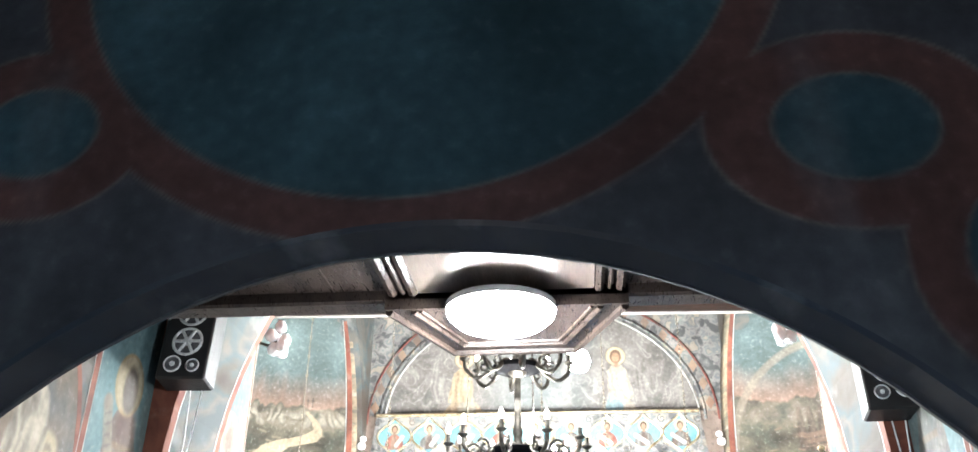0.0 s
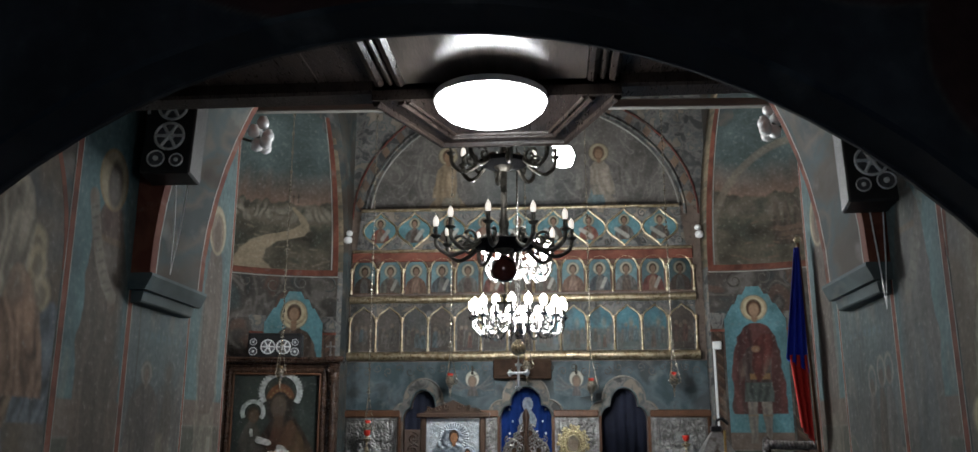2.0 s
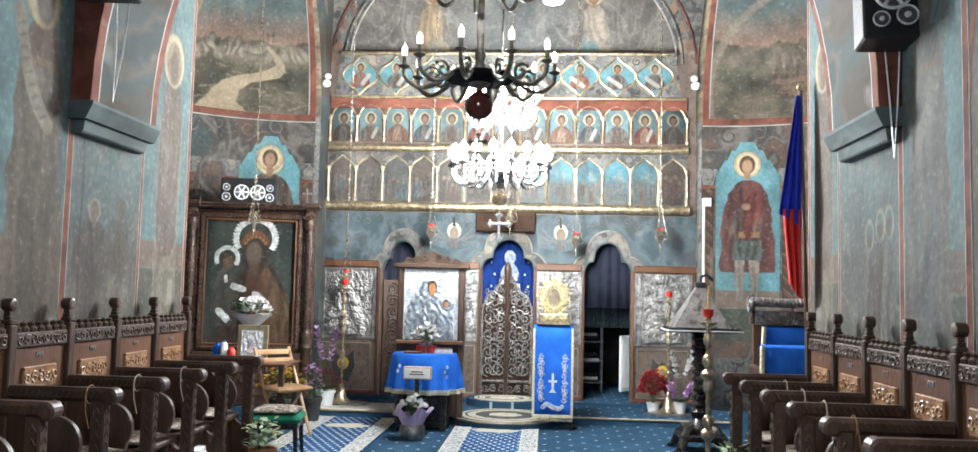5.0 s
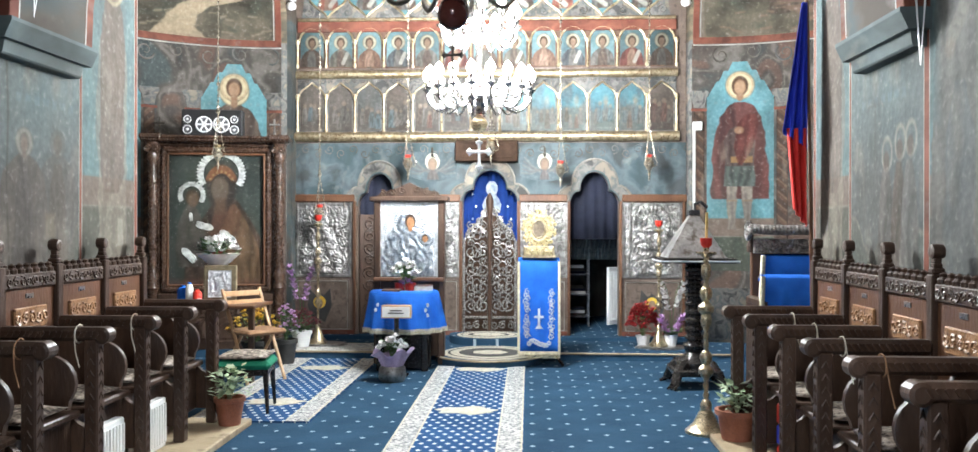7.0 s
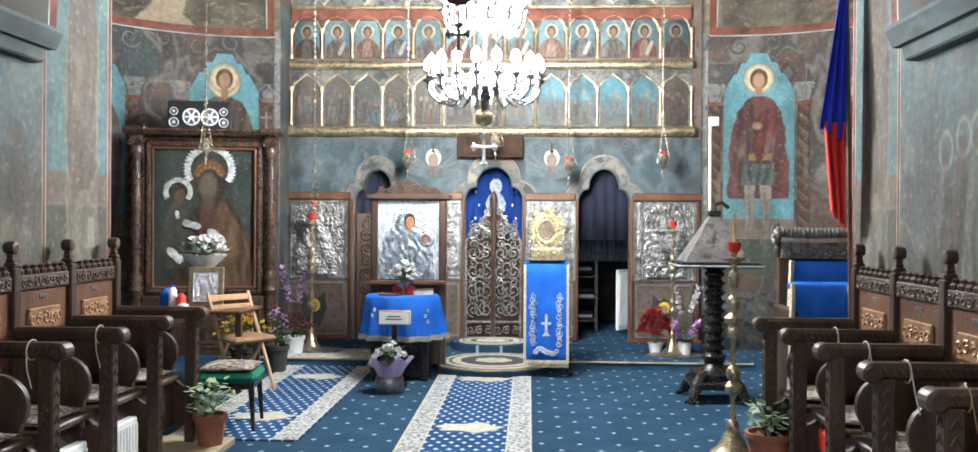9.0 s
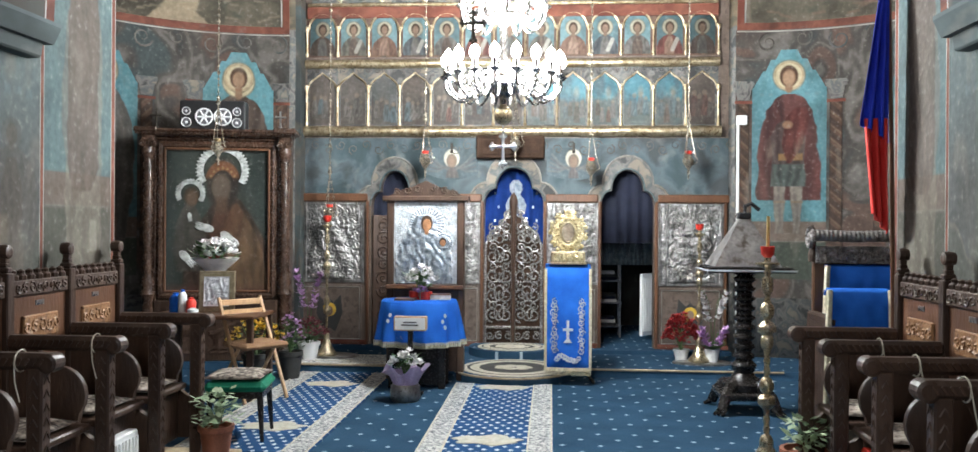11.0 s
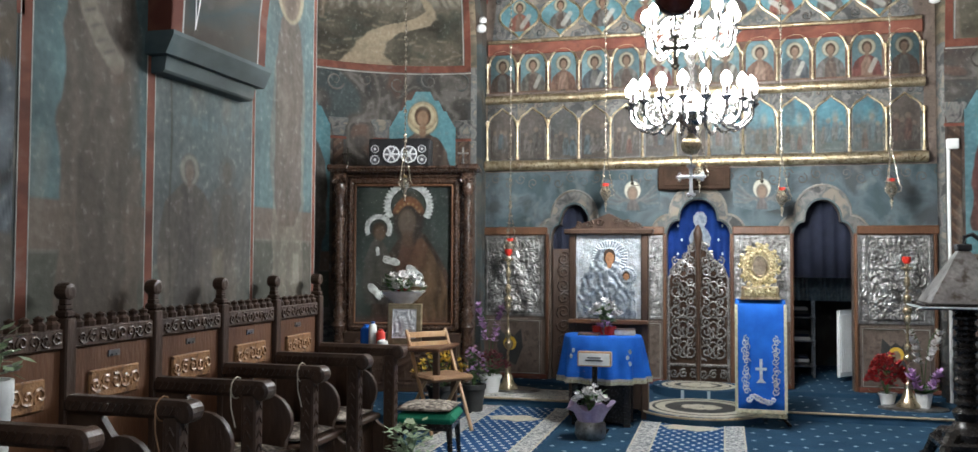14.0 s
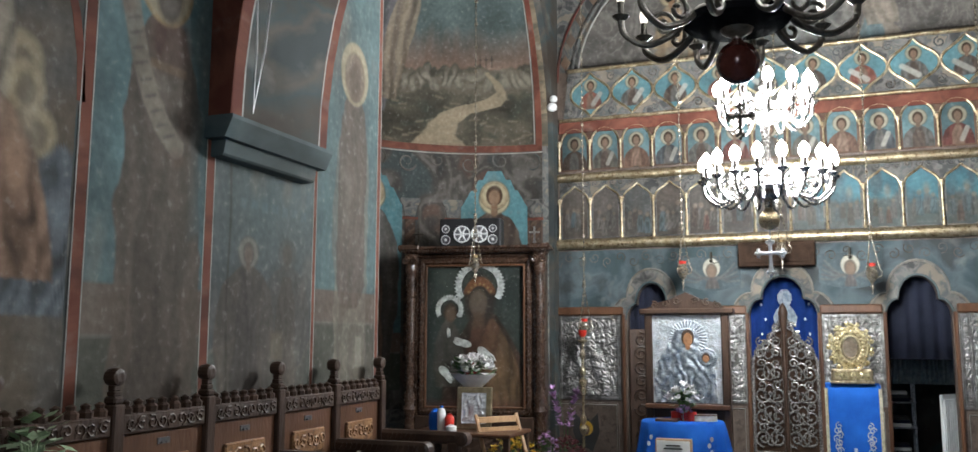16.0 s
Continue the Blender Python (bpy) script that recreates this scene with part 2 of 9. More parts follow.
M_MATTW = material("matt_brown_wood", (0.03, 0.018, 0.013), (0.06, 0.035, 0.024), 6, 0.85, 0, 0.2, 60, None, (1, 1, 1), 0.1)
M_INK = material("dark_ink", (0.03, 0.03, 0.03), (0.05, 0.05, 0.05), 4, 0.7)
M_FLAGB = material("blue_flag_cloth", (0.01, 0.025, 0.4), (0.02, 0.05, 0.55), 5, 0.75, 0, 0.3, 200)
M_FLAGR = material("red_flag_cloth", (0.55, 0.02, 0.015), (0.68, 0.04, 0.03), 5, 0.75, 0, 0.3, 200)
M_CEIL = material("dark_stained_boards", (0.02, 0.014, 0.012), (0.045, 0.032, 0.026), 4, 0.3, 0, 0.25, 50, None, (4, 0.4, 1))
M_WAX = material("beeswax", (0.55, 0.38, 0.12), (0.65, 0.46, 0.18), 10, 0.5)
M_LED = glow("lamp_opal_lit", (0.95, 0.98, 1.0), 30)
M_BULB = glow("bulb_lit", (1, 0.95, 0.88), 40)
M_BULBD = glow("bulb_dim", (1, 0.9, 0.8), 1.2)
M_OPAL = material("opal_glass", (0.66, 0.66, 0.66), (0.78, 0.78, 0.78), 8, 0.15, 0, 0.1, 40, None, (1, 1, 1), 0.6)



def mural_material(name, rough=0.75, wear=0.25, relief_depth=0.35):
    """Painted plaster or board: the picture's pigments, mottled at two scales, with pale flaked spots and fine relief."""
    m = bpy.data.materials.new(name)
    m.use_nodes = True
    t = m.node_tree
    n, ln = t.nodes, t.links
    p = n["Principled BSDF"]
    at = n.new("ShaderNodeAttribute")
    at.attribute_name = "pigment"
    geo = n.new("ShaderNodeNewGeometry")
    big, fine = n.new("ShaderNodeTexNoise"), n.new("ShaderNodeTexNoise")
    big.inputs["Scale"].default_value, big.inputs["Detail"].default_value, big.inputs["Distortion"].default_value = 3.2, 9, 0.6
    fine.inputs["Scale"].default_value, fine.inputs["Detail"].default_value = 26, 8
    for k in (big, fine):
        ln.new(geo.outputs["Position"], k.inputs["Vector"])
    ov = n.new("ShaderNodeMix")
    ov.data_type, ov.blend_type = "RGBA", "OVERLAY"
    ov.inputs["Factor"].default_value = 0.55
    ln.new(at.outputs["Color"], ov.inputs["A"])
    ln.new(big.outputs["Fac"], ov.inputs["B"])
    ov2 = n.new("ShaderNodeMix")
    ov2.data_type, ov2.blend_type = "RGBA", "OVERLAY"
    ov2.inputs["Factor"].default_value = 0.4
    ln.new(ov.outputs["Result"], ov2.inputs["A"])
    ln.new(fine.outputs["Fac"], ov2.inputs["B"])
    fe = n.new("ShaderNodeMapRange")
    fe.inputs["From Min"].default_value, fe.inputs["From Max"].default_value = 0.60, 0.74
    fe.inputs["To Max"].default_value = wear
    ln.new(fine.outputs["Fac"], fe.inputs["Value"])
    mx = n.new("ShaderNodeMix")
    mx.data_type = "RGBA"
    mx.inputs["B"].default_value = (0.30, 0.29, 0.265, 1)
    ln.new(fe.outputs["Result"], mx.inputs["Factor"])
    ln.new(ov2.outputs["Result"], mx.inputs["A"])
    ln.new(mx.outputs["Result"], p.inputs["Base Color"])
    p.inputs["Roughness"].default_value = rough
    p.inputs["Specular IOR Level"].default_value = 0.15
    bp = n.new("ShaderNodeBump")
    bp.inputs["Strength"].default_value, bp.inputs["Distance"].default_value = relief_depth, 0.01
    ln.new(fine.outputs["Fac"], bp.inputs["Height"])
    ln.new(bp.outputs["Normal"], p.inputs["Normal"])
    return m


M_MURAL = mural_material("mural_plaster")
M_SOOTY = mural_material("sooty_mural", 0.7, 0.03, 0.3)
M_BOARD = mural_material("painted_board", 0.5, 0.12, 0.2)


def pane_material():
    m = bpy.data.materials.new("pane_glass")
    m.use_nodes = True
    p = m.node_tree.nodes["Principled BSDF"]
    p.inputs["Base Color"].default_value = (0.95, 0.97, 0.97, 1)
    p.inputs["Roughness"].default_value = 0.04
    p.inputs["Transmission Weight"].default_value = 1.0
    p.inputs["IOR"].default_value = 1.1
    return m


M_PANE = pane_material()


def carpet(name, base, base2, dot, sx, sy, rx, ry):
    """Cut-pile carpet with small pale lozenges in staggered rows."""
    m = bpy.data.materials.new(name)
    m.use_nodes = True
    t = m.node_tree
    n, ln = t.nodes, t.links
    p = n["Principled BSDF"]
    geo, sep = n.new("ShaderNodeNewGeometry"), n.new("ShaderNodeSeparateXYZ")
    ln.new(geo.outputs["Position"], sep.inputs["Vector"])

    def op(kind, a, b=0.0):
        k = n.new("ShaderNodeMath")
        k.operation = kind
        for i, v in enumerate((a, b)):
            if isinstance(v, (int, float)):
                k.inputs[i].default_value = v
            else:
                ln.new(v, k.inputs[i])
        return k.outputs["Value"]

    row = op("DIVIDE", sep.outputs["Y"], sy)
    odd = op("MULTIPLY", op("FLOORED_MODULO", op("FLOOR", row), 2.0), 0.5)
    col = op("ADD", op("DIVIDE", sep.outputs["X"], sx), odd)
    dx = op("DIVIDE", op("ABSOLUTE", op("SUBTRACT", op("FRACT", col), 0.5)), rx / sx)
    dy = op("DIVIDE", op("ABSOLUTE", op("SUBTRACT", op("FRACT", row), 0.5)), ry / sy)
    on = op("LESS_THAN", op("ADD", dx, dy), 1.0)
    nz = n.new("ShaderNodeTexNoise")
    nz.inputs["Scale"].default_value, nz.inputs["Detail"].default_value = 2.5, 8
    ramp = n.new("ShaderNodeValToRGB")
    ramp.color_ramp.elements[0].color, ramp.color_ramp.elements[1].color = (*base, 1), (*base2, 1)
    ramp.color_ramp.elements[0].position, ramp.color_ramp.elements[1].position = 0.35, 0.65
    ln.new(geo.outputs["Position"], nz.inputs["Vector"])
    ln.new(nz.outputs["Fac"], ramp.inputs["Fac"])
    mx = n.new("ShaderNodeMix")
    mx.data_type = "RGBA"
    ln.new(on, mx.inputs["Factor"])
    ln.new(ramp.outputs["Color"], mx.inputs["A"])
    mx.inputs["B"].default_value = (*dot, 1)
    ln.new(mx.outputs["Result"], p.inputs["Base Color"])
    p.inputs["Roughness"].default_value = 0.95
    p.inputs["Specular IOR Level"].default_value = 0.1
    pile = n.new("ShaderNodeTexNoise")
    pile.inputs["Scale"].default_value = 350
    ln.new(geo.outputs["Position"], pile.inputs["Vector"])
    bp = n.new("ShaderNodeBump")
    bp.inputs["Strength"].default_value, bp.inputs["Distance"].default_value = 0.6, 0.006
    ln.new(pile.outputs["Fac"], bp.inputs["Height"])
    ln.new(bp.outputs["Normal"], p.inputs["Normal"])
    return m


M_CARPET = carpet("blue_carpet", (0.022, 0.058, 0.105), (0.034, 0.084, 0.145), (0.38, 0.47, 0.54), 0.25, 0.16, 0.022, 0.022)
M_RUNNER = carpet("runner_blue", (0.018, 0.068, 0.175), (0.03, 0.096, 0.23), (0.66, 0.7, 0.72), 0.085, 0.085, 0.020, 0.024)
M_RISER = material("plain_blue_carpet", (0.02, 0.07, 0.13), (0.035, 0.10, 0.18), 5, 0.95, 0, 0.5, 200)
M_BORDER = material("floral_border_wool", (0.12, 0.13, 0.15), (0.72, 0.71, 0.68), 44, 0.95, 0, 0.5, 250)

# ---- building blocks ----


def part(name, bm, mats, parent=None, label="", m=None, smooth=False):
    bmesh.ops.recalc_face_normals(bm, faces=bm.faces)
    me = bpy.data.meshes.new(name)
    bm.to_mesh(me)
    bm.free()
    for k in mats if isinstance(mats, (list, tuple)) else [mats]:
        me.materials.append(k)
    if smooth:
        me.shade_smooth()
        if smooth != "all":
            me.set_sharp_from_angle(angle=radians(40))
    ob = new(name, me)
    if parent:
        ob.parent = parent
    if m:
        ob.matrix_basis = m
    if label:
        ob["label"] = label
    return ob


def thing(name, label, category, m=None, group="", kind=""):
    ob = new(name)
    ob.empty_display_size = 0.1
    if m:
        ob.matrix_basis = m
    return tagged(ob, label, category, group, kind)


def box(bm, lo, hi, mi=0, bev=0.0, m=None):
    c = [(a + b) / 2 for a, b in zip(lo, hi)]
    s = [abs(b - a) for a, b in zip(lo, hi)]
    got = bmesh.ops.create_cube(bm, size=1, matrix=Matrix.Translation(c) @ Matrix.Diagonal((*s, 1)))
    vs = got["verts"]
    faces = {f for v in vs for f in v.link_faces}
    for f in faces:
        f.material_index = mi
    if bev:
        edges = list({e for v in vs for e in v.link_edges})
        r = bmesh.ops.bevel(bm, geom=edges, offset=bev, segments=1, affect="EDGES", profile=0.5)
        vs = list({v for f in r["faces"] for v in f.verts} | {v for v in vs if v.is_valid})
    if m:
        bmesh.ops.transform(bm, matrix=m, verts=[v for v in vs if v.is_valid])
    return bm


def east(y, x=0.0, z=0.0):
    """u to the right, v up, w towards the nave, on a wall that faces the door."""
    return lambda u, v, w: Vector((x + u, y - w, z + v))


def west_face(y):
    return lambda u, v, w: Vector((u, y - w, v))


def left_side(x):
    return lambda u, v, w: Vector((x + w, u, v))


def right_side(x):
    return lambda u, v, w: Vector((x - w, u, v))


def flat(u, v, w):
    return Vector((u, v, w))


def plate(bm, pts, w0, w1, F=flat, mi=0, cut=0.0):
    """A polygon of (u, v) as a slab between w0 and w1, laid onto a surface; cut: slices across u so that it can follow a curve."""
    tmp = bmesh.new()
    lo = [tmp.verts.new((u, v, w0)) for u, v in pts]
    hi = [tmp.verts.new((u, v, w1)) for u, v in pts]
    tmp.faces.new(hi)
    tmp.faces.new(lo[::-1])
    k = len(pts)
    for i in range(k):
        tmp.faces.new((lo[i], lo[(i + 1) % k], hi[(i + 1) % k], hi[i]))
    if cut:
        us = [p[0] for p in pts]
        u = min(us) + cut
        while u < max(us) - 1e-4:
            bmesh.ops.bisect_plane(tmp, geom=tmp.verts[:] + tmp.edges[:] + tmp.faces[:], plane_co=(u, 0, 0), plane_no=(1, 0, 0), dist=1e-5)
            u += cut
        vs = [p[1] for p in pts]
        v = min(vs) + cut
        while v < max(vs) - 1e-4:
            bmesh.ops.bisect_plane(tmp, geom=tmp.verts[:] + tmp.edges[:] + tmp.faces[:], plane_co=(0, v, 0), plane_no=(0, 1, 0), dist=1e-5)
            v += cut
    made = {v: bm.verts.new(F(*v.co)) for v in tmp.verts}
    for f in tmp.faces:
        nf = bm.faces.new([made[v] for v in f.verts])
        nf.material_index = mi
    tmp.free()


def rect(u0, v0, u1, v1):
    return [(u0, v0), (u1, v0), (u1, v1), (u0, v1)]


def oval(u, v, a, b, k=20, start=0.0, turn=2 * math.pi):
    return [(u + a * math.cos(start + turn * i / k), v + b * math.sin(start + turn * i / k)) for i in range(k)]


def arch_pts(u0, u1, v0, v1, kind="round", k=12):
    """An arched panel: square to v1 less half its width, then round, ogee-pointed or lobed above."""
    c, r = (u0 + u1) / 2, (u1 - u0) / 2
    pts = [(u0, v0), (u1, v0)]
    for i in range(k + 1):
        a = math.pi * i / k
        if kind == "round":
            pts.append((c + r * math.cos(a), v1 - r + r * math.sin(a)))
        elif kind == "ogee":
            s = 1 - abs(math.cos(a))
            pts.append((c + r * math.cos(a), v1 - r * 1.0 + r * (0.66 * math.sin(a) + 0.34 * s ** 3)))
        else:
            rise = r * 0.95
            bump = 1 + 0.10 * abs(math.sin(2.5 * a - 0.9))
            pts.append((c + r * math.cos(a) * min(bump, 1.0), v1 - rise + rise * math.sin(a) ** 0.7 * (0.9 + 0.1 * abs(math.sin(1.5 * a)))))
    return pts


def lathe(bm, prof, seg=16, m=None, mi=0):
    rings = []
    for r, z in prof:
        if r < 1e-5:
            rings.append([bm.verts.new((0, 0, z))])
        else:
            rings.append([bm.verts.new((r * math.cos(2 * math.pi * i / seg), r * math.sin(2 * math.pi * i / seg), z)) for i in range(seg)])
    for a, b in zip(rings, rings[1:]):
        for i in range(seg):
            j = (i + 1) % seg
            if len(a) == 1 and len(b) == 1:
                continue
            vs = [a[0], b[j], b[i]] if len(a) == 1 else [a[i], a[j], b[0]] if len(b) == 1 else [a[i], a[j], b[j], b[i]]
            bm.faces.new(vs).material_index = mi
    for ring, flip in ((rings[0], True), (rings[-1], False)):
        if len(ring) > 1:
            bm.faces.new(ring[::-1] if flip else ring).material_index = mi
    if m:
        bmesh.ops.transform(bm, matrix=m, verts=[v for ring in rings for v in ring])


def tube(bm, pts, r, seg=6, mi=0, closed=False):
    pts = [Vector(p) for p in pts]
    k = len(pts)
    rs = r if isinstance(r, (list, tuple)) else [r] * k
    rings = []
    for i, p in enumerate(pts):
        a = pts[(i - 1) % k] if closed or i > 0 else p
        b = pts[(i + 1) % k] if closed or i < k - 1 else p
        d = (b - a).normalized()
        side = d.cross(Vector((0.31, 0.17, 0.93)))
        side = side.normalized() if side.length > 0.05 else d.cross(Vector((1, 0, 0))).normalized()
        up = d.cross(side)
        rings.append([bm.verts.new(p + rs[i] * (math.cos(2 * math.pi * j / seg) * side + math.sin(2 * math.pi * j / seg) * up)) for j in range(seg)])
    for i in range(k if closed else k - 1):
        a, b = rings[i], rings[(i + 1) % k]
        for j in range(seg):
            bm.faces.new((a[j], a[(j + 1) % seg], b[(j + 1) % seg], b[j])).material_index = mi
    if not closed:
        bm.faces.new(rings[0][::-1]).material_index = mi
        bm.faces.new(rings[-1]).material_index = mi


def ball(bm, c, r, mi=0, sub=1, squash=(1, 1, 1)):
    got = bmesh.ops.create_icosphere(bm, subdivisions=sub, radius=1, matrix=Matrix.Translation(c) @ Matrix.Diagonal((r * squash[0], r * squash[1], r * squash[2], 1)))
    for f in {f for v in got["verts"] for f in v.link_faces}:
        f.material_index = mi


def spiral(c, r, turns, k=14, start=0.0, flip=1):
    """A vine scroll in (u, v)."""
    out = []
    for i in range(k + 1):
        f = i / k
        a = start + flip * turns * 2 * math.pi * f
        out.append((c[0] + r * (1 - 0.8 * f) * math.cos(a), c[1] + r * (1 - 0.8 * f) * math.sin(a)))
    return out


def relief(bm, u0, v0, u1, v1, F, amp=0.02, nu=40, nv=40, seed=0.0, mi=0, freq=9.0, shape=None):
    """A hammered relief: scrolls and swellings over a grid, with a flat rim."""
    vs = []
    for j in range(nv + 1):
        for i in range(nu + 1):
            fu, fv = i / nu, j / nv
            u, v = u0 + (u1 - u0) * fu, v0 + (v1 - v0) * fv
            p = Vector((u * freq * 0.5, v * freq * 0.5, seed))
            q = noise.noise_vector(p)
            h = noise.noise(Vector((u * freq + 1.6 * q.x, v * freq + 1.6 * q.y, seed + 3)))
            ridge = 1 - abs(h) * 3.2
            edge = min(fu, 1 - fu, fv, 1 - fv)
            w = amp * max(ridge, -0.4) * min(1, edge * 12) + (amp * 0.6 if edge < 0.03 else 0)
            if shape:
                w += shape(u, v)
            vs.append(bm.verts.new(F(u, v, w)))
    for j in range(nv):
        for i in range(nu):
            a = j * (nu + 1) + i
            bm.faces.new((vs[a], vs[a + 1], vs[a + nu + 2], vs[a + nu + 1])).material_index = mi


def strip(bm, inner, outer, w0, w1, F=flat, mi=0):
    """A band between two lines of equal length, as one slab."""
    q = [[bm.verts.new(F(u, v, w)) for u, v in line] for line, w in ((inner, w0), (inner, w1), (outer, w1), (outer, w0))]
    for i in range(len(inner) - 1):
        for a, b in ((0, 1), (1, 2), (2, 3), (3, 0)):
            bm.faces.new((q[a][i], q[a][i + 1], q[b][i + 1], q[b][i])).material_index = mi
    for i in (0, -1):
        bm.faces.new([q[a][i] for a in range(4)]).material_index = mi


def embossed(cu, v0, h, amp=0.02, child=True):
    """Swelling of a half-length figure with nimbus and robe folds, for a relief."""

    def shape(u, v):
        x, y = (u - cu) / h, (v - v0) / h
        out = 0.0
        half = 0.33 - 0.30 * max(0.0, y - 0.25)
        if 0 < y < 0.66 and abs(x) < half:
            out = amp * math.sqrt(max(0.0, 1 - (x / half) ** 2)) * (1 + 0.28 * math.sin(26 * x + 9 * y) + 0.12 * math.sin(50 * y + 20 * x * x))
        r = math.hypot(x, (y - 0.74) * 0.9)
        if r < 0.15:
            out = max(out, amp * 1.2 * math.sqrt(1 - (r / 0.15) ** 2))
        elif r < 0.27:
            out = max(out, amp * (0.35 + 0.25 * abs(math.sin(11 * math.atan2(y - 0.74, x)))))
        if child:
            r = math.hypot(x - 0.2, y - 0.5)
            if r < 0.10:
                out = max(out, amp * 1.5 * math.sqrt(1 - (r / 0.1) ** 2))
        return out

    return shape


def mirrored(u, v, h, half):
    return [(u + p * h, v + q * h) for p, q in half] + [(u - p * h, v + q * h) for p, q in half[::-1]]


class Canvas:
    """Collects flat painted shapes and lays each finished motif down as a part of its painting."""

    def __init__(self, parent, mats):
        self.parent, self.mats, self.bm = parent, mats, bmesh.new()
        self.verts, self.faces = self.bm.verts, self.bm.faces

    def done(self, name, label=""):
        part(name, self.bm, self.mats, self.parent, label)
        self.bm = bmesh.new()
        self.verts, self.faces = self.bm.verts, self.bm.faces


# ---- soft brushwork for wall paintings and icons ----


def grain(x, y, seed=0, octaves=4):
    """Fractal value noise on arrays, about -1 to 1."""
    total, amp, out = 0.0, 1.0, np.zeros_like(x)
    for k in range(octaves):
        xi, yi = np.floor(x), np.floor(y)
        fx, fy = x - xi, y - yi
        fx, fy = fx * fx * (3 - 2 * fx), fy * fy * (3 - 2 * fy)

        def h(a, b):
            q = np.sin(a * 127.1 + b * 311.7 + (seed + k) * 74.7) * 43758.5453
            return q - np.floor(q)

        top = h(xi, yi) * (1 - fx) + h(xi + 1, yi) * fx
        low = h(xi, yi + 1) * (1 - fx) + h(xi + 1, yi + 1) * fx
        out = out + amp * (2 * (top * (1 - fy) + low * fy) - 1)
        total, amp, x, y = total + amp, amp * 0.5, x * 2.03, y * 2.03
    return out / total * 1.6


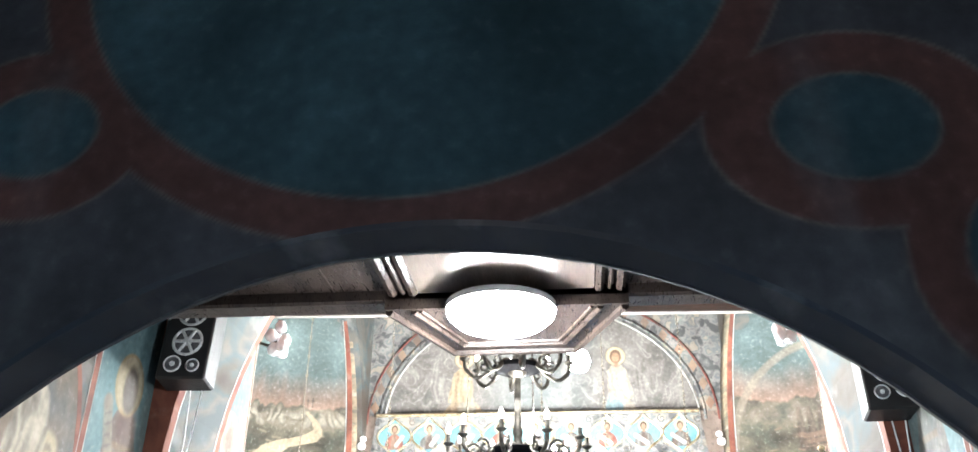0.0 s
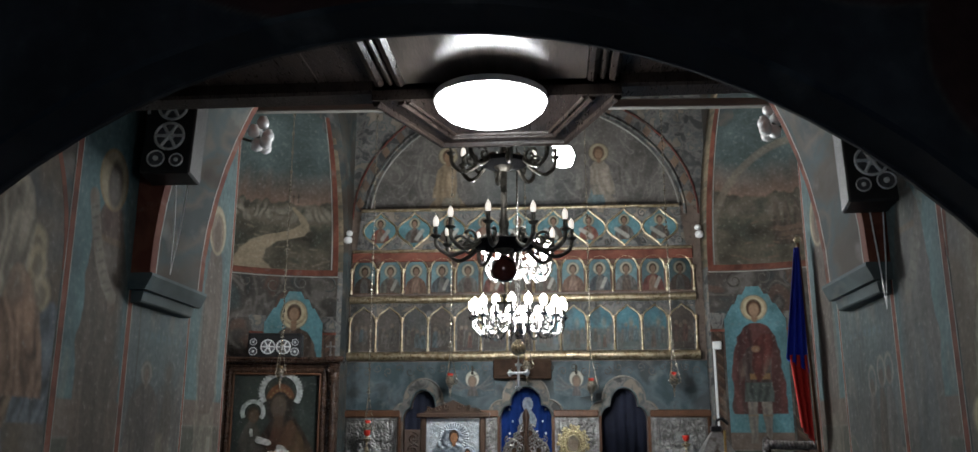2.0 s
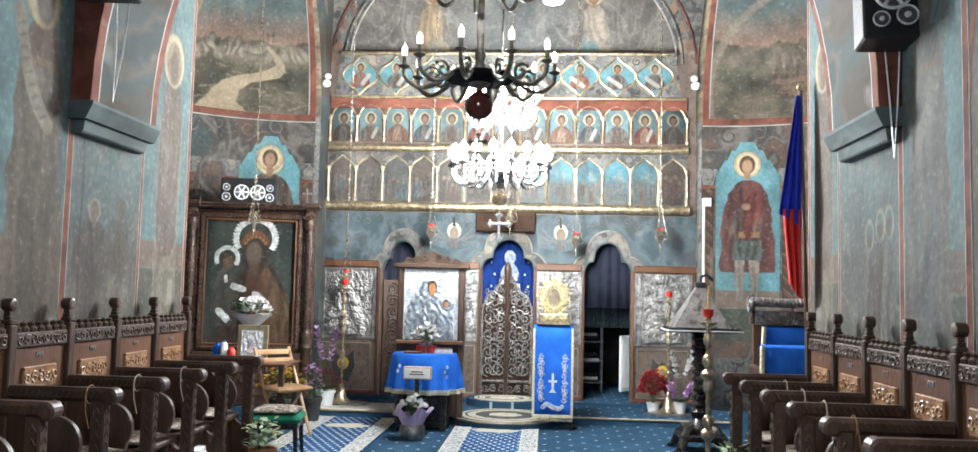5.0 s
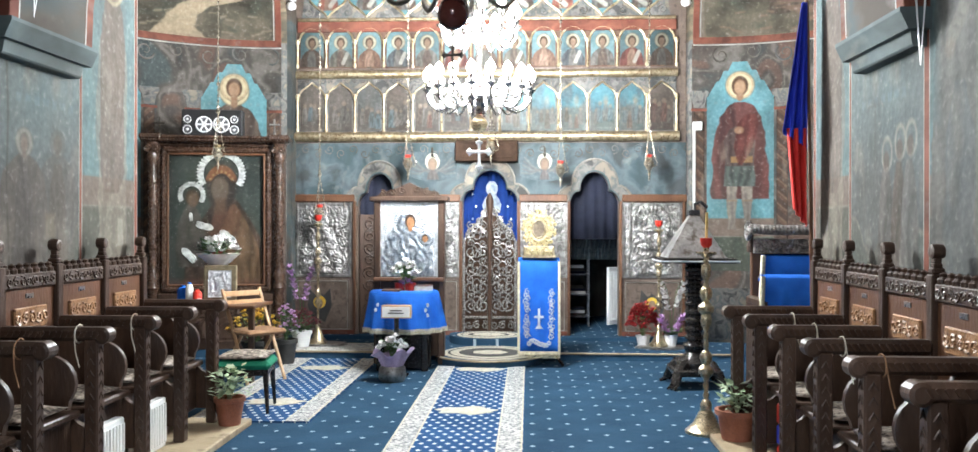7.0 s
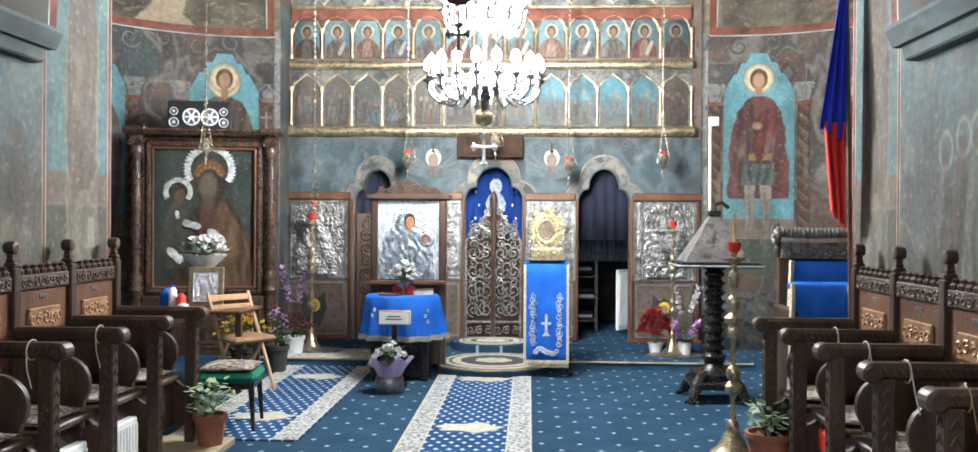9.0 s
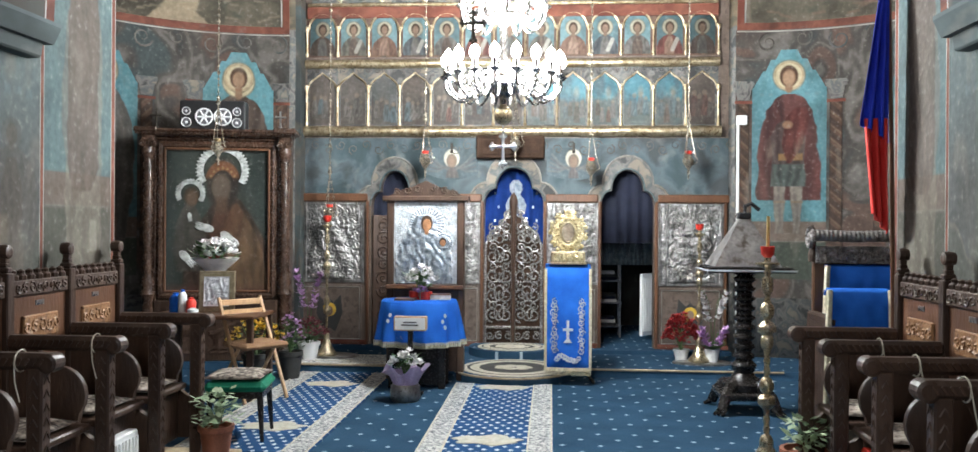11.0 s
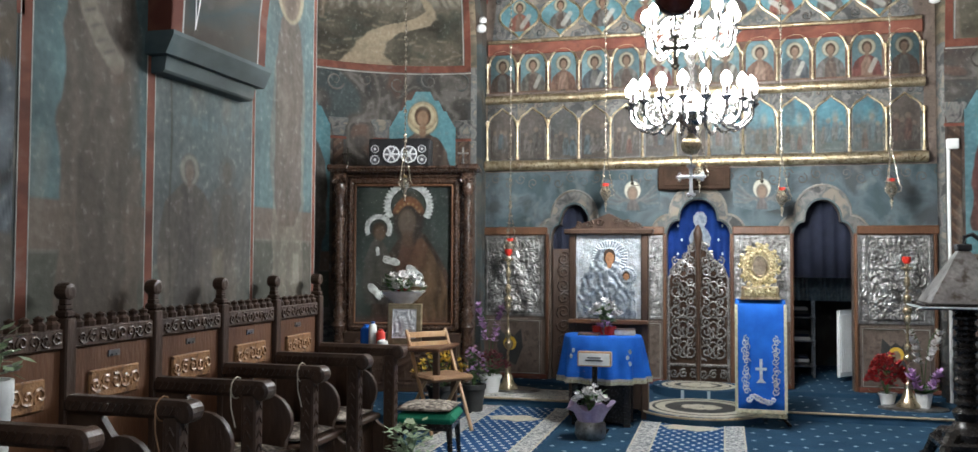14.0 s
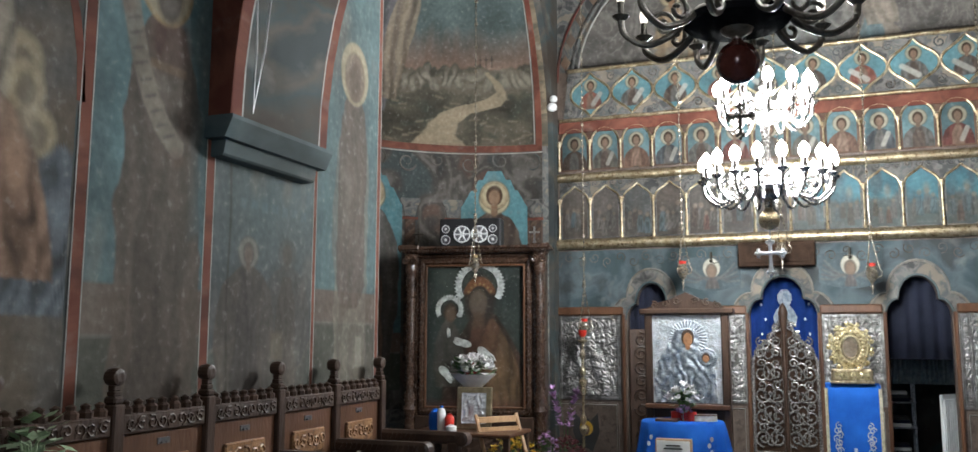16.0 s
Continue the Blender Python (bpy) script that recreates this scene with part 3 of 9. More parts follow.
class Mural:
    """A picture brushed softly onto a grid in (u, v); heads, robes and rocks are plain shapes."""

    def __init__(self, u0, u1, v0, v1, step, base, low=None, high=None, seed=1):
        nu, nv = max(int((u1 - u0) / step), 4), max(int((v1 - v0) / step), 4)
        u = np.linspace(u0, u1, nu + 1)
        lo = low(u) if low else np.full_like(u, v0)
        hi = high(u) if high else np.full_like(u, v1)
        f = np.linspace(0, 1, nv + 1)[:, None]
        self.u, self.v = np.repeat(u[None, :], nv + 1, 0), lo[None, :] * (1 - f) + hi[None, :] * f
        self.soft = step * 1.6
        self.seed = seed
        self.c = np.ones(self.u.shape + (3,)) * np.array(base)
        self.shade(0.25 * grain(self.u * 5, self.v * 3, seed))

    def shade(self, amount):
        self.c *= np.clip(1 + amount, 0.15, 2.5)[..., None]

    def lay(self, mask, colour, strength=1.0):
        m = (np.clip(mask, 0, 1) * strength)[..., None]
        self.c = self.c * (1 - m) + np.array(colour) * m

    def edge(self, d, e=None):
        """1 where d is above nought, fading over e."""
        return np.clip(0.5 + d / (e or self.soft), 0, 1)

    def disc(self, u, v, a, b, colour, strength=1.0, e=None):
        r = np.sqrt(((self.u - u) / a) ** 2 + ((self.v - v) / b) ** 2)
        self.lay(self.edge((1 - r) * min(a, b), e), colour, strength)

    def ring(self, u, v, a, b, w, colour, strength=1.0):
        r = np.sqrt(((self.u - u) / a) ** 2 + ((self.v - v) / b) ** 2)
        self.lay(self.edge(w / 2 - np.abs(1 - r) * min(a, b)), colour, strength)

    def block(self, u0, u1, v0, v1, colour, strength=1.0, e=None):
        d = np.minimum(np.minimum(self.u - u0, u1 - self.u), np.minimum(self.v - v0, v1 - self.v))
        self.lay(self.edge(d, e), colour, strength)

    def line(self, pts, w, colour, strength=1.0):
        best = np.full(self.u.shape, 9.0)
        for (a, b), (c, d) in zip(pts, pts[1:]):
            q = np.clip(((self.u - a) * (c - a) + (self.v - b) * (d - b)) / max((c - a) ** 2 + (d - b) ** 2, 1e-9), 0, 1)
            best = np.minimum(best, np.hypot(self.u - a - q * (c - a), self.v - b - q * (d - b)))
        self.lay(self.edge(w / 2 - best), colour, strength)

    def gown(self, u, v, h, ys, halves, colour, folds=0.3, strength=1.0, freq=16.0, lean=0.0):
        """A draped shape: half-widths at heights, both as shares of h, with folds running down it."""
        y = (self.v - v) / h
        x = (self.u - u) / h - lean * y + 0.012 * grain(self.u * 9, self.v * 5, self.seed + 3, 3)
        half = np.interp(y, ys, halves, left=-0.05, right=-0.05)
        m = self.edge(np.minimum(half - np.abs(x), np.minimum(y - ys[0], ys[-1] - y)) * h)
        f = np.sin(freq * 2 * math.pi * x * (0.75 + 0.25 * np.cos(3 * y)) + 5 * grain(x * 4, y * 2.2, self.seed + 7, 3))
        f = f * 0.6 + 0.6 * grain(x * 13, y * 4, self.seed + 9, 3)
        col = np.array(colour) * np.clip(1 + folds * f, 0.3, 2.0)[..., None]
        m = (m * strength)[..., None]
        self.c = self.c * (1 - m) + col * m

    def head(self, u, v, r, halo, skin, hair, strength=1.0):
        self.disc(u, v, r, r, halo, strength)
        self.ring(u, v, r * 1.02, r * 1.02, 0.10 * r, [0.35 * k for k in halo], 0.7 * strength)
        self.disc(u, v - 0.04 * r, 0.60 * r, 0.74 * r, hair, strength, 0.1 * r)
        self.disc(u, v - 0.16 * r, 0.40 * r, 0.54 * r, skin, strength, 0.14 * r)
        self.disc(u, v - 0.85 * r, 0.24 * r, 0.32 * r, [0.8 * k for k in skin], strength, 0.1 * r)

    def standing(self, u, v, h, robe, under, halo, skin, hair, wide=1.0, strength=1.0):
        self.gown(u, v, h, [0, 0.1, 0.3, 0.45, 0.6, 0.72, 0.80, 0.84], [q * wide for q in (0.125, 0.14, 0.165, 0.175, 0.165, 0.14, 0.085, 0.03)], robe, 0.35, strength)
        self.gown(u, v, h, [0, 0.2, 0.45, 0.62, 0.78], [q * wide for q in (0.075, 0.08, 0.07, 0.06, 0.03)], under, 0.3, strength, 22.0)
        self.head(u, v + 0.905 * h, 0.085 * h, halo, skin, hair, strength)

    def half(self, u, v, h, robe, under, halo, skin, hair):
        """A half-length figure; h from the lower edge to the top of the nimbus."""
        self.gown(u, v, h, [-0.05, 0.2, 0.36, 0.48, 0.56], [0.40, 0.38, 0.32, 0.2, 0.06], robe, 0.3, 1.0, 5.0)
        self.gown(u, v, h, [-0.05, 0.3, 0.5], [0.15, 0.14, 0.06], under, 0.25, 1.0, 6.0)
        self.head(u, v + 0.77 * h, 0.225 * h, halo, skin, hair)

    def done(self, name, parent, F, w, material, label="", m=None):
        nv, nu = self.u.shape
        co = [F(a, b, w) for a, b in zip(self.u.ravel().tolist(), self.v.ravel().tolist())]
        k = np.arange(nv * nu).reshape(nv, nu)
        quads = np.stack([k[:-1, :-1], k[:-1, 1:], k[1:, 1:], k[1:, :-1]], -1).reshape(-1, 4).tolist()
        me = bpy.data.meshes.new(name)
        me.from_pydata(co, [], quads)
        at = me.color_attributes.new("pigment", "FLOAT_COLOR", "POINT")
        col = np.ones((nv * nu, 4), dtype=np.float32)
        col[:, :3] = np.clip(self.c.reshape(-1, 3), 0.004, 0.9)
        at.data.foreach_set("color", col.ravel())
        me.materials.append(material)
        me.shade_smooth()
        ob = new(name, me)
        ob.parent = parent
        if label:
            ob["label"] = label
        return ob


P_TEAL, P_DTEAL, P_PALETEAL = (0.085, 0.19, 0.215), (0.045, 0.095, 0.105), (0.12, 0.20, 0.215)
P_TAN, P_GREEN, P_GREY, P_BROWN = (0.15, 0.10, 0.075), (0.055, 0.068, 0.055), (0.085, 0.08, 0.074), (0.07, 0.052, 0.043)
P_WHITE, P_GOLD, P_HALO, P_SKIN, P_HAIR = (0.30, 0.28, 0.24), (0.34, 0.24, 0.12), (0.42, 0.35, 0.23), (0.24, 0.15, 0.095), (0.04, 0.024, 0.016)
P_RED, P_OCHRE, P_ROCK, P_DARK = (0.13, 0.035, 0.028), (0.19, 0.125, 0.07), (0.25, 0.22, 0.18), (0.025, 0.022, 0.02)

# ---- large structure ----
WL, WR, ICO = -2.30, 2.42, 10.70
APY, APR = 8.50, 2.0
SPRING = 3.54


def side_wall(name, x0, x1, label):
    bm = bmesh.new()
    pts = [(1.15, -0.1), (6.48, -0.1), (6.48, SPRING)]
    pts += [(APY - 2.02 * math.cos(math.pi * i / 24), SPRING + 2.3 * math.sin(math.pi * i / 24)) for i in range(1, 24)]
    pts += [(10.52, SPRING), (10.52, -0.1), (11.0, -0.1), (11.0, 6.6), (1.15, 6.6)]
    plate(bm, pts, 0, x1 - x0, lambda u, v, w: Vector((x0 + w, u, v)))
    return tagged(part(name, bm, M_WALL), label, "wall", kind="structure")


wall_left = side_wall("wall_north", WL - 0.35, WL, "grey-brown frescoed plaster nave wall, sooty and worn")
wall_right = side_wall("wall_south", WR, WR + 0.35, "grey-teal frescoed plaster nave wall, sooty and worn")


def apse_map(side):
    cx = (WL - 0.10) if side < 0 else (WR + 0.10)

    def F(u, v, w):
        """u: arc length, 0 at the apse's middle and growing towards the altar; v: height; w: towards the room."""
        a = u / APR
        if v <= SPRING:
            r, z = APR - w, v
        else:
            f = min((v - SPRING) / 2.32, 1.57)
            r, z = (APR - w) * math.cos(f), SPRING + 2.32 * math.sin(f)
        return Vector((cx + side * r * math.cos(a), APY + r * math.sin(a), z))

    return F


def apse(name, side, label):
    F = apse_map(side)
    bm = bmesh.new()
    na = 72
    rows = [(-0.1, 0), (1.2, 0), (1.9, 0), (SPRING, 0)] + [(SPRING + 2.32 * 1.57 * i / 40, 1) for i in range(1, 41)]
    end = math.pi + (0.10 if side > 0 else 0.02)
    grid = [[bm.verts.new(F(APR * (end * i / na - math.pi / 2), v, 0)) for i in range(na + 1)] for v, _ in rows]
    for j in range(len(rows) - 1):
        for i in range(na):
            f = bm.faces.new((grid[j][i], grid[j][i + 1], grid[j + 1][i + 1], grid[j + 1][i]))
            f.material_index = rows[j + 1][1]
    ob = tagged(part(name, bm, [M_ORN, M_LAND], smooth="all"), label, "wall", kind="structure")
    md = ob.modifiers.new("thickness", "SOLIDIFY")
    md.thickness, md.offset = 0.25, 0.0
    md.offset = 1.0 if side < 0 else 1.0
    return ob


apse_left = apse("wall_apse_north", -1, "curved side apse with painted ornament and a landscape above")
apse_right = apse("wall_apse_south", 1, "curved side apse with painted ornament and a landscape above")

PLAN = [(-2.6, -3.0), (2.7, -3.0), (2.7, 6.3), (4.6, 6.3), (4.6, 10.9), (2.9, 10.9), (2.9, 13.0), (-2.8, 13.0), (-2.8, 10.9), (-4.5, 10.9), (-4.5, 6.3), (-2.6, 6.3)]
bm = bmesh.new()
plate(bm, PLAN, -0.25, -0.02)
tagged(part("floor", bm, material("stone_slab", (0.2, 0.19, 0.17), (0.28, 0.27, 0.25), 3, 0.7)), "stone floor under the carpet", "floor", kind="structure")
bm = bmesh.new()
plate(bm, [(-2.55, -2.95), (2.65, -2.95), (2.65, 6.35), (4.5, 6.35), (4.5, 9.56), (-4.4, 9.56), (-4.4, 6.35), (-2.55, 6.35)], -0.02, 0.0)
tagged(part("carpet", bm, M_CARPET), "dark blue wall-to-wall carpet with small pale lozenges", "carpet", kind="structure")

# west wall with the low arch under which the walk begins
bm = bmesh.new()
AX, AR, AZ = 0.16, 1.46, 0.84
pts = [(-2.75, -0.1), (AX - AR, -0.1), (AX - AR, AZ)]
pts += [(AX - AR * math.cos(math.pi * i / 32), AZ + AR * math.sin(math.pi * i / 32)) for i in range(1, 32)]
pts += [(AX + AR, AZ), (AX + AR, -0.1), (2.85, -0.1), (2.85, 6.6), (-2.75, 6.6)]
plate(bm, pts, 0, 0.12, west_face(1.15))
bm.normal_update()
# Faces inside the arch take their own dark grey plaster.
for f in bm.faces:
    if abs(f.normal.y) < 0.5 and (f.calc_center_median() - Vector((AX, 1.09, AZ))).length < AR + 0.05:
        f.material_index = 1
M_ARCHGREY = fresco("arch_grey_plaster", [(0.035, 0.034, 0.036), (0.055, 0.05, 0.048), (0.042, 0.042, 0.044)], 3.0, 1.0)
tagged(part("wall_west", bm, [M_DARKF, M_ARCHGREY]), "sooty dark painted wall pierced by a low arch", "wall", kind="structure")
# The west gap is an added, unseen doorway letting sky light onto the arch wall.
for name, lo, hi in (("wall_narthex_north", (-2.75, -3.0, -0.1), (-2.5, 1.03, 5.2)), ("wall_narthex_south", (2.6, -3.0, -0.1), (2.85, 1.03, 5.2)), ("wall_narthex_west", (-2.75, -3.2, -0.1), (-0.5, -3.0, 5.2)), ("wall_narthex_west_b", (0.7, -3.2, -0.1), (2.85, -3.0, 5.2)), ("wall_narthex_lintel", (-0.5, -3.2, 2.15), (0.7, -3.0, 5.2))):
    bm = bmesh.new()
    box(bm, lo, hi)
    tagged(part(name, bm, M_DARKF), "dark painted narthex wall", "wall", kind="structure")
bm = bmesh.new()
box(bm, (-2.75, -3.2, 5.2), (2.85, 1.03, 5.4))
tagged(part("ceiling_narthex", bm, M_DARKF), "dark painted narthex ceiling", "ceiling", kind="structure")
bm = bmesh.new()
box(bm, (-4.9, 0.65, 6.6), (5.0, 13.2, 6.85))
tagged(part("ceiling", bm, M_DARKF), "sooty painted vault over the nave", "ceiling", kind="structure")

# east wall above the screen: a lunette under an arch
bm = bmesh.new()
pts = [(-2.75, 4.28), (-2.12, 4.28)]
pts += [(-2.12 * math.cos(math.pi * i / 28), 4.30 + 1.65 * math.sin(math.pi * i / 28)) for i in range(0, 29)]
pts += [(2.85, 4.28), (2.85, 6.6), (-2.75, 6.6)]
plate(bm, pts, 0, 0.21, east(10.92))
tagged(part("wall_east", bm, M_ORN), "ornamented painted wall round the arch over the altar screen", "wall", kind="structure")
bm = bmesh.new()
box(bm, (-2.3, 10.86, 4.2), (2.3, 10.96, 6.2))
tagged(part("wall_lunette", bm, M_SCENE), "painted lunette in greys and browns over the altar screen", "wall", kind="structure")

# altar room behind the screen
for name, lo, hi, mt, lab in (("wall_altar_back", (-2.75, 12.9, -0.1), (2.85, 13.1, 4.4), M_WALL, "dark back wall of the altar room"),
                              ("wall_altar_north", (-2.95, 11.0, -0.1), (-2.75, 13.1, 4.4), M_WALL, "dark side wall of the altar room"),
                              ("wall_altar_south", (2.85, 11.0, -0.1), (3.05, 13.1, 4.4), M_WALL, "dark side wall of the altar room")):
    bm = bmesh.new()
    box(bm, lo, hi)
    tagged(part(name, bm, mt), lab, "wall", kind="structure")
bm = bmesh.new()
box(bm, (-2.95, 10.9, 4.3), (3.05, 13.1, 4.45))
tagged(part("ceiling_altar", bm, M_DARKF), "dark ceiling of the altar room", "ceiling", kind="structure")

# raised step before the screen with a round bulge in the middle
bm = bmesh.new()
pts = [(4.5, 10.85), (2.85, 10.85), (2.85, 12.95), (-2.75, 12.95), (-2.75, 10.85), (-4.4, 10.85), (-4.4, 9.55), (-0.50, 9.55)]
pts += [(0.06 - 0.56 * math.cos(math.pi * i / 18), 9.55 - 0.58 * math.sin(math.pi * i / 18)) for i in range(1, 18)]
pts += [(0.62, 9.55), (4.5, 9.55)]
plate(bm, pts[::-1], -0.02, 0.08)
bm.normal_update()
for f in bm.faces:
    f.material_index = 0 if abs(f.normal.z) > 0.5 else 1
step = tagged(part("solea_step", bm, [M_CARPET, M_RISER]), "low step covered in dotted blue carpet", "step", kind="structure")
bm = bmesh.new()
box(bm, (-2.72, 10.52, 0.08), (2.82, 12.94, 0.12))
lathe(bm, [(0.47, 0.08), (0.47, 0.16), (0, 0.16)], 36, Matrix.Translation((0.03, 10.45, 0)))
tagged(part("altar_step", bm, M_CARPET), "upper carpeted step of the altar with a round front", "step", kind="structure")
bm = bmesh.new()
edge = [(-2.6, 9.545), (-0.51, 9.545)] + [(0.06 - 0.575 * math.cos(math.pi * i / 18), 9.55 - 0.595 * math.sin(math.pi * i / 18)) for i in range(1, 18)] + [(0.63, 9.545), (2.6, 9.545)]
tube(bm, [(x, y, 0.075) for x, y in edge], 0.012, 6)
part("step_nosing", bm, M_PLATE, step, "worn beige edging strip")

# ---- painted walls, arch, loft ----


FIG = [M_REDB, M_WHITEL, M_ROBEO, M_ORN, M_ROBEG, M_TAN, M_HAIR, M_ROBE]
REDB, LINE, ROBEO, ORN, ROBEG, TANP, HAIRB, ROBEF = range(8)


def bands(mu, u0, u1, z_teal, z_tan, top):
    """Ground of a saint's panel: sky, ochre strip, green earth, worn towards each other."""
    mu.block(u0 - 1, u1 + 1, -1, z_tan, P_GREEN)
    mu.block(u0 - 1, u1 + 1, z_tan, z_teal, P_TAN, 0.9)
    mu.block(u0 - 1, u1 + 1, z_tan - 0.006, z_tan + 0.006, P_ROCK, 0.5)
    mu.block(u0 - 1, u1 + 1, z_teal, top + 1, P_TEAL)
    mu.shade(0.22 * grain(mu.u * 4, mu.v * 1.3, 5) + 0.05 * grain(mu.u * 22, mu.v * 2.5, 6))


def soot(mu, strength=0.5, seed=2):
    """Grey-brown film of candle soot and wear in upright drifts."""
    n = grain(mu.u * 3.1, mu.v * 0.8, seed)
    mu.lay(np.clip(0.42 + 0.75 * n, 0, 1), (0.088, 0.070, 0.057), strength)
    n = grain(mu.u * 6, mu.v * 2.2, seed + 5)
    mu.lay(np.clip(n - 0.35, 0, 1) * 1.4, P_ROCK, 0.35)


def wall_painting(side):
    """Panels with plain standing shapes between red borders on a nave wall; u runs along the nave."""

    def build(pic, F):
        cv = Canvas(pic, FIG)
        for u, w in ((4.03, 0.026), (4.785, 0.026), (5.70 if side < 0 else 5.80, 0.012), (6.455, 0.018)):
            plate(cv, rect(u - w, 0.3, u + w, 5.6), 0, 0.0030, F, REDB)
            plate(cv, rect(u - w - 0.007, 0.3, u - w - 0.002, 5.6), 0, 0.0034, F, LINE)
            plate(cv, rect(u + w + 0.002, 0.3, u + w + 0.007, 5.6), 0, 0.0034, F, LINE)
            cv.done("red_border")
        # prophet with a long scroll
        mu = Mural(4.05, 4.775, 0.9, 3.95, 0.0085, P_TEAL, seed=11)
        bands(mu, 4.0, 4.8, 1.66, 1.45, 4)
        u = 4.46
        mu.gown(u, 0.75, 2.4, [0, 0.2, 0.45, 0.62, 0.78, 0.86, 0.88], [0.10, 0.108, 0.112, 0.105, 0.085, 0.05, 0.02], P_GREY if side > 0 else (0.086, 0.066, 0.052), 0.4, 0.95, 24)
        mu.gown(u, 0.75, 2.4, [0, 0.2, 0.45, 0.55], [0.06, 0.062, 0.055, 0.02], (0.046, 0.036, 0.031) if side < 0 else (0.06, 0.075, 0.085), 0.35, 0.85, 20)
        mu.disc(u + 0.02, 2.74, 0.125, 0.14, (0.075, 0.03, 0.026) if side < 0 else (0.07, 0.085, 0.08), 0.9, 0.06)
        mu.block(u - 0.10, u + 0.13, 2.60, 2.64, P_OCHRE, 0.7)
        mu.disc(u - 0.02, 3.0, 0.165, 0.185, P_HALO if side < 0 else P_PALETEAL, 0.9)
        mu.ring(u - 0.02, 3.0, 0.165, 0.185, 0.02, P_GOLD if side < 0 else P_GREY, 0.9)
        mu.disc(u, 2.97, 0.088, 0.15, (0.06, 0.05, 0.042), 1.0, 0.03)
        mu.disc(u, 2.96, 0.062, 0.105, (0.12, 0.11, 0.10), 0.85, 0.04)
        mu.block(4.66, 4.9, 1.9, 4.2, P_DTEAL, 0.75, 0.08)
        mid = [(4.235, 2.84), (4.27, 2.72), (4.31, 2.6), (4.37, 2.47), (4.45, 2.36), (4.54, 2.28)]
        mu.line(mid, 0.105, P_ROCK, 0.85 if side < 0 else 0.35)
        for j in range(1, 10):
            q = j / 10 * (len(mid) - 1)
            a, b = mid[int(q)], mid[min(int(q) + 1, len(mid) - 1)]
            x, y = a[0] + (b[0] - a[0]) * (q % 1), a[1] + (b[1] - a[1]) * (q % 1)
            mu.line([(x - 0.03, y - 0.012), (x + 0.03, y + 0.012)], 0.012, P_GREY, 0.75)
        mu.disc(4.55, 2.23, 0.05, 0.045, P_TAN, 0.5, 0.03)
        mu.disc(4.22, 2.83, 0.04, 0.05, P_TAN, 0.5, 0.03)
        soot(mu, 0.26, 12)
        mu.lay(np.ones_like(mu.u), (0.094, 0.078, 0.065), 0.38 if side < 0 else 0.2)
        if side > 0:
            mu.lay(np.ones_like(mu.u), (0.115, 0.122, 0.118), 0.3)
        mu.done("painted_prophet", pic, F, 0.002, M_MURAL, "faded tall figure with a pale scroll on teal")
        # scene under the corbel
        e = 5.69 if side < 0 else 5.79
        mu = Mural(4.81, e, 0.9, 2.6, 0.009, (0.07, 0.085, 0.088), seed=21)
        mu.block(4, 7, 1.9, 3, (0.085, 0.13, 0.14), 0.8, 0.5)
        hill = 1.36 + 0.08 * np.sin(mu.u * 9) + 0.09 * grain(mu.u * 6, mu.u * 0 + 3, 4)
        mu.lay(mu.edge(hill - mu.v, 0.03), (0.09, 0.105, 0.092), 0.8)
        mu.lay(mu.edge(0.012 - np.abs(hill - mu.v)), P_ROCK, 0.35)
        for k in range(7):
            x = 5.02 + 0.09 * k
            mu.block(x, x + 0.05, 2.08 + 0.01 * (k % 2), 2.13, (0.10, 0.16, 0.19), 0.5)
        if side < 0:
            mu.standing(5.10, 1.02, 0.93, P_BROWN, (0.05, 0.045, 0.045), (0.2, 0.185, 0.16), (0.13, 0.1, 0.08), (0.06, 0.05, 0.045), 1.5, 0.7)
            mu.standing(5.44, 1.05, 0.92, P_GREY, P_BROWN, (0.09, 0.095, 0.09), P_GREY, P_BROWN, 1.4, 0.5)
            mu.block(5.31, 5.41, 1.33, 1.47, (0.2, 0.17, 0.12), 0.6, 0.03)
        else:
            for k, (x, y) in enumerate(((5.26, 1.80), (5.09, 1.85), (4.96, 1.86))):
                mu.gown(x + 0.02, 0.95, 0.8, [0, 0.4, 0.8, 1.0], [0.13, 0.14, 0.10, 0.04], (P_GREY, P_BROWN, (0.1, 0.1, 0.095))[k], 0.45, 0.85, 9)
                mu.ring(x, y, 0.062, 0.085, 0.018, (0.26, 0.25, 0.22), 0.7)
                mu.disc(x + 0.01, y - 0.04, 0.04, 0.055, P_BROWN, 0.8)
            mu.line([(5.43, 1.70), (5.42, 2.08)], 0.012, (0.06, 0.075, 0.075), 0.7)
            for a in range(7):
                t = math.pi * (0.05 + 0.15 * a)
                mu.line([(5.42, 2.08), (5.42 + 0.08 * math.cos(t), 2.08 + 0.06 * math.sin(t)), (5.42 + 0.12 * math.cos(t), 2.06 + 0.02 * math.sin(t))], 0.010, (0.06, 0.075, 0.075), 0.6)
        mu.line([(4.93, 2.4), (4.95, 2.0), (4.935, 1.6), (4.96, 1.2), (4.94, 0.9)], 0.013, P_DARK, 0.8 if side < 0 else 0.0)
        soot(mu, 0.30, 22)
        mu.lay(np.ones_like(mu.u), (0.094, 0.078, 0.065), 0.25)
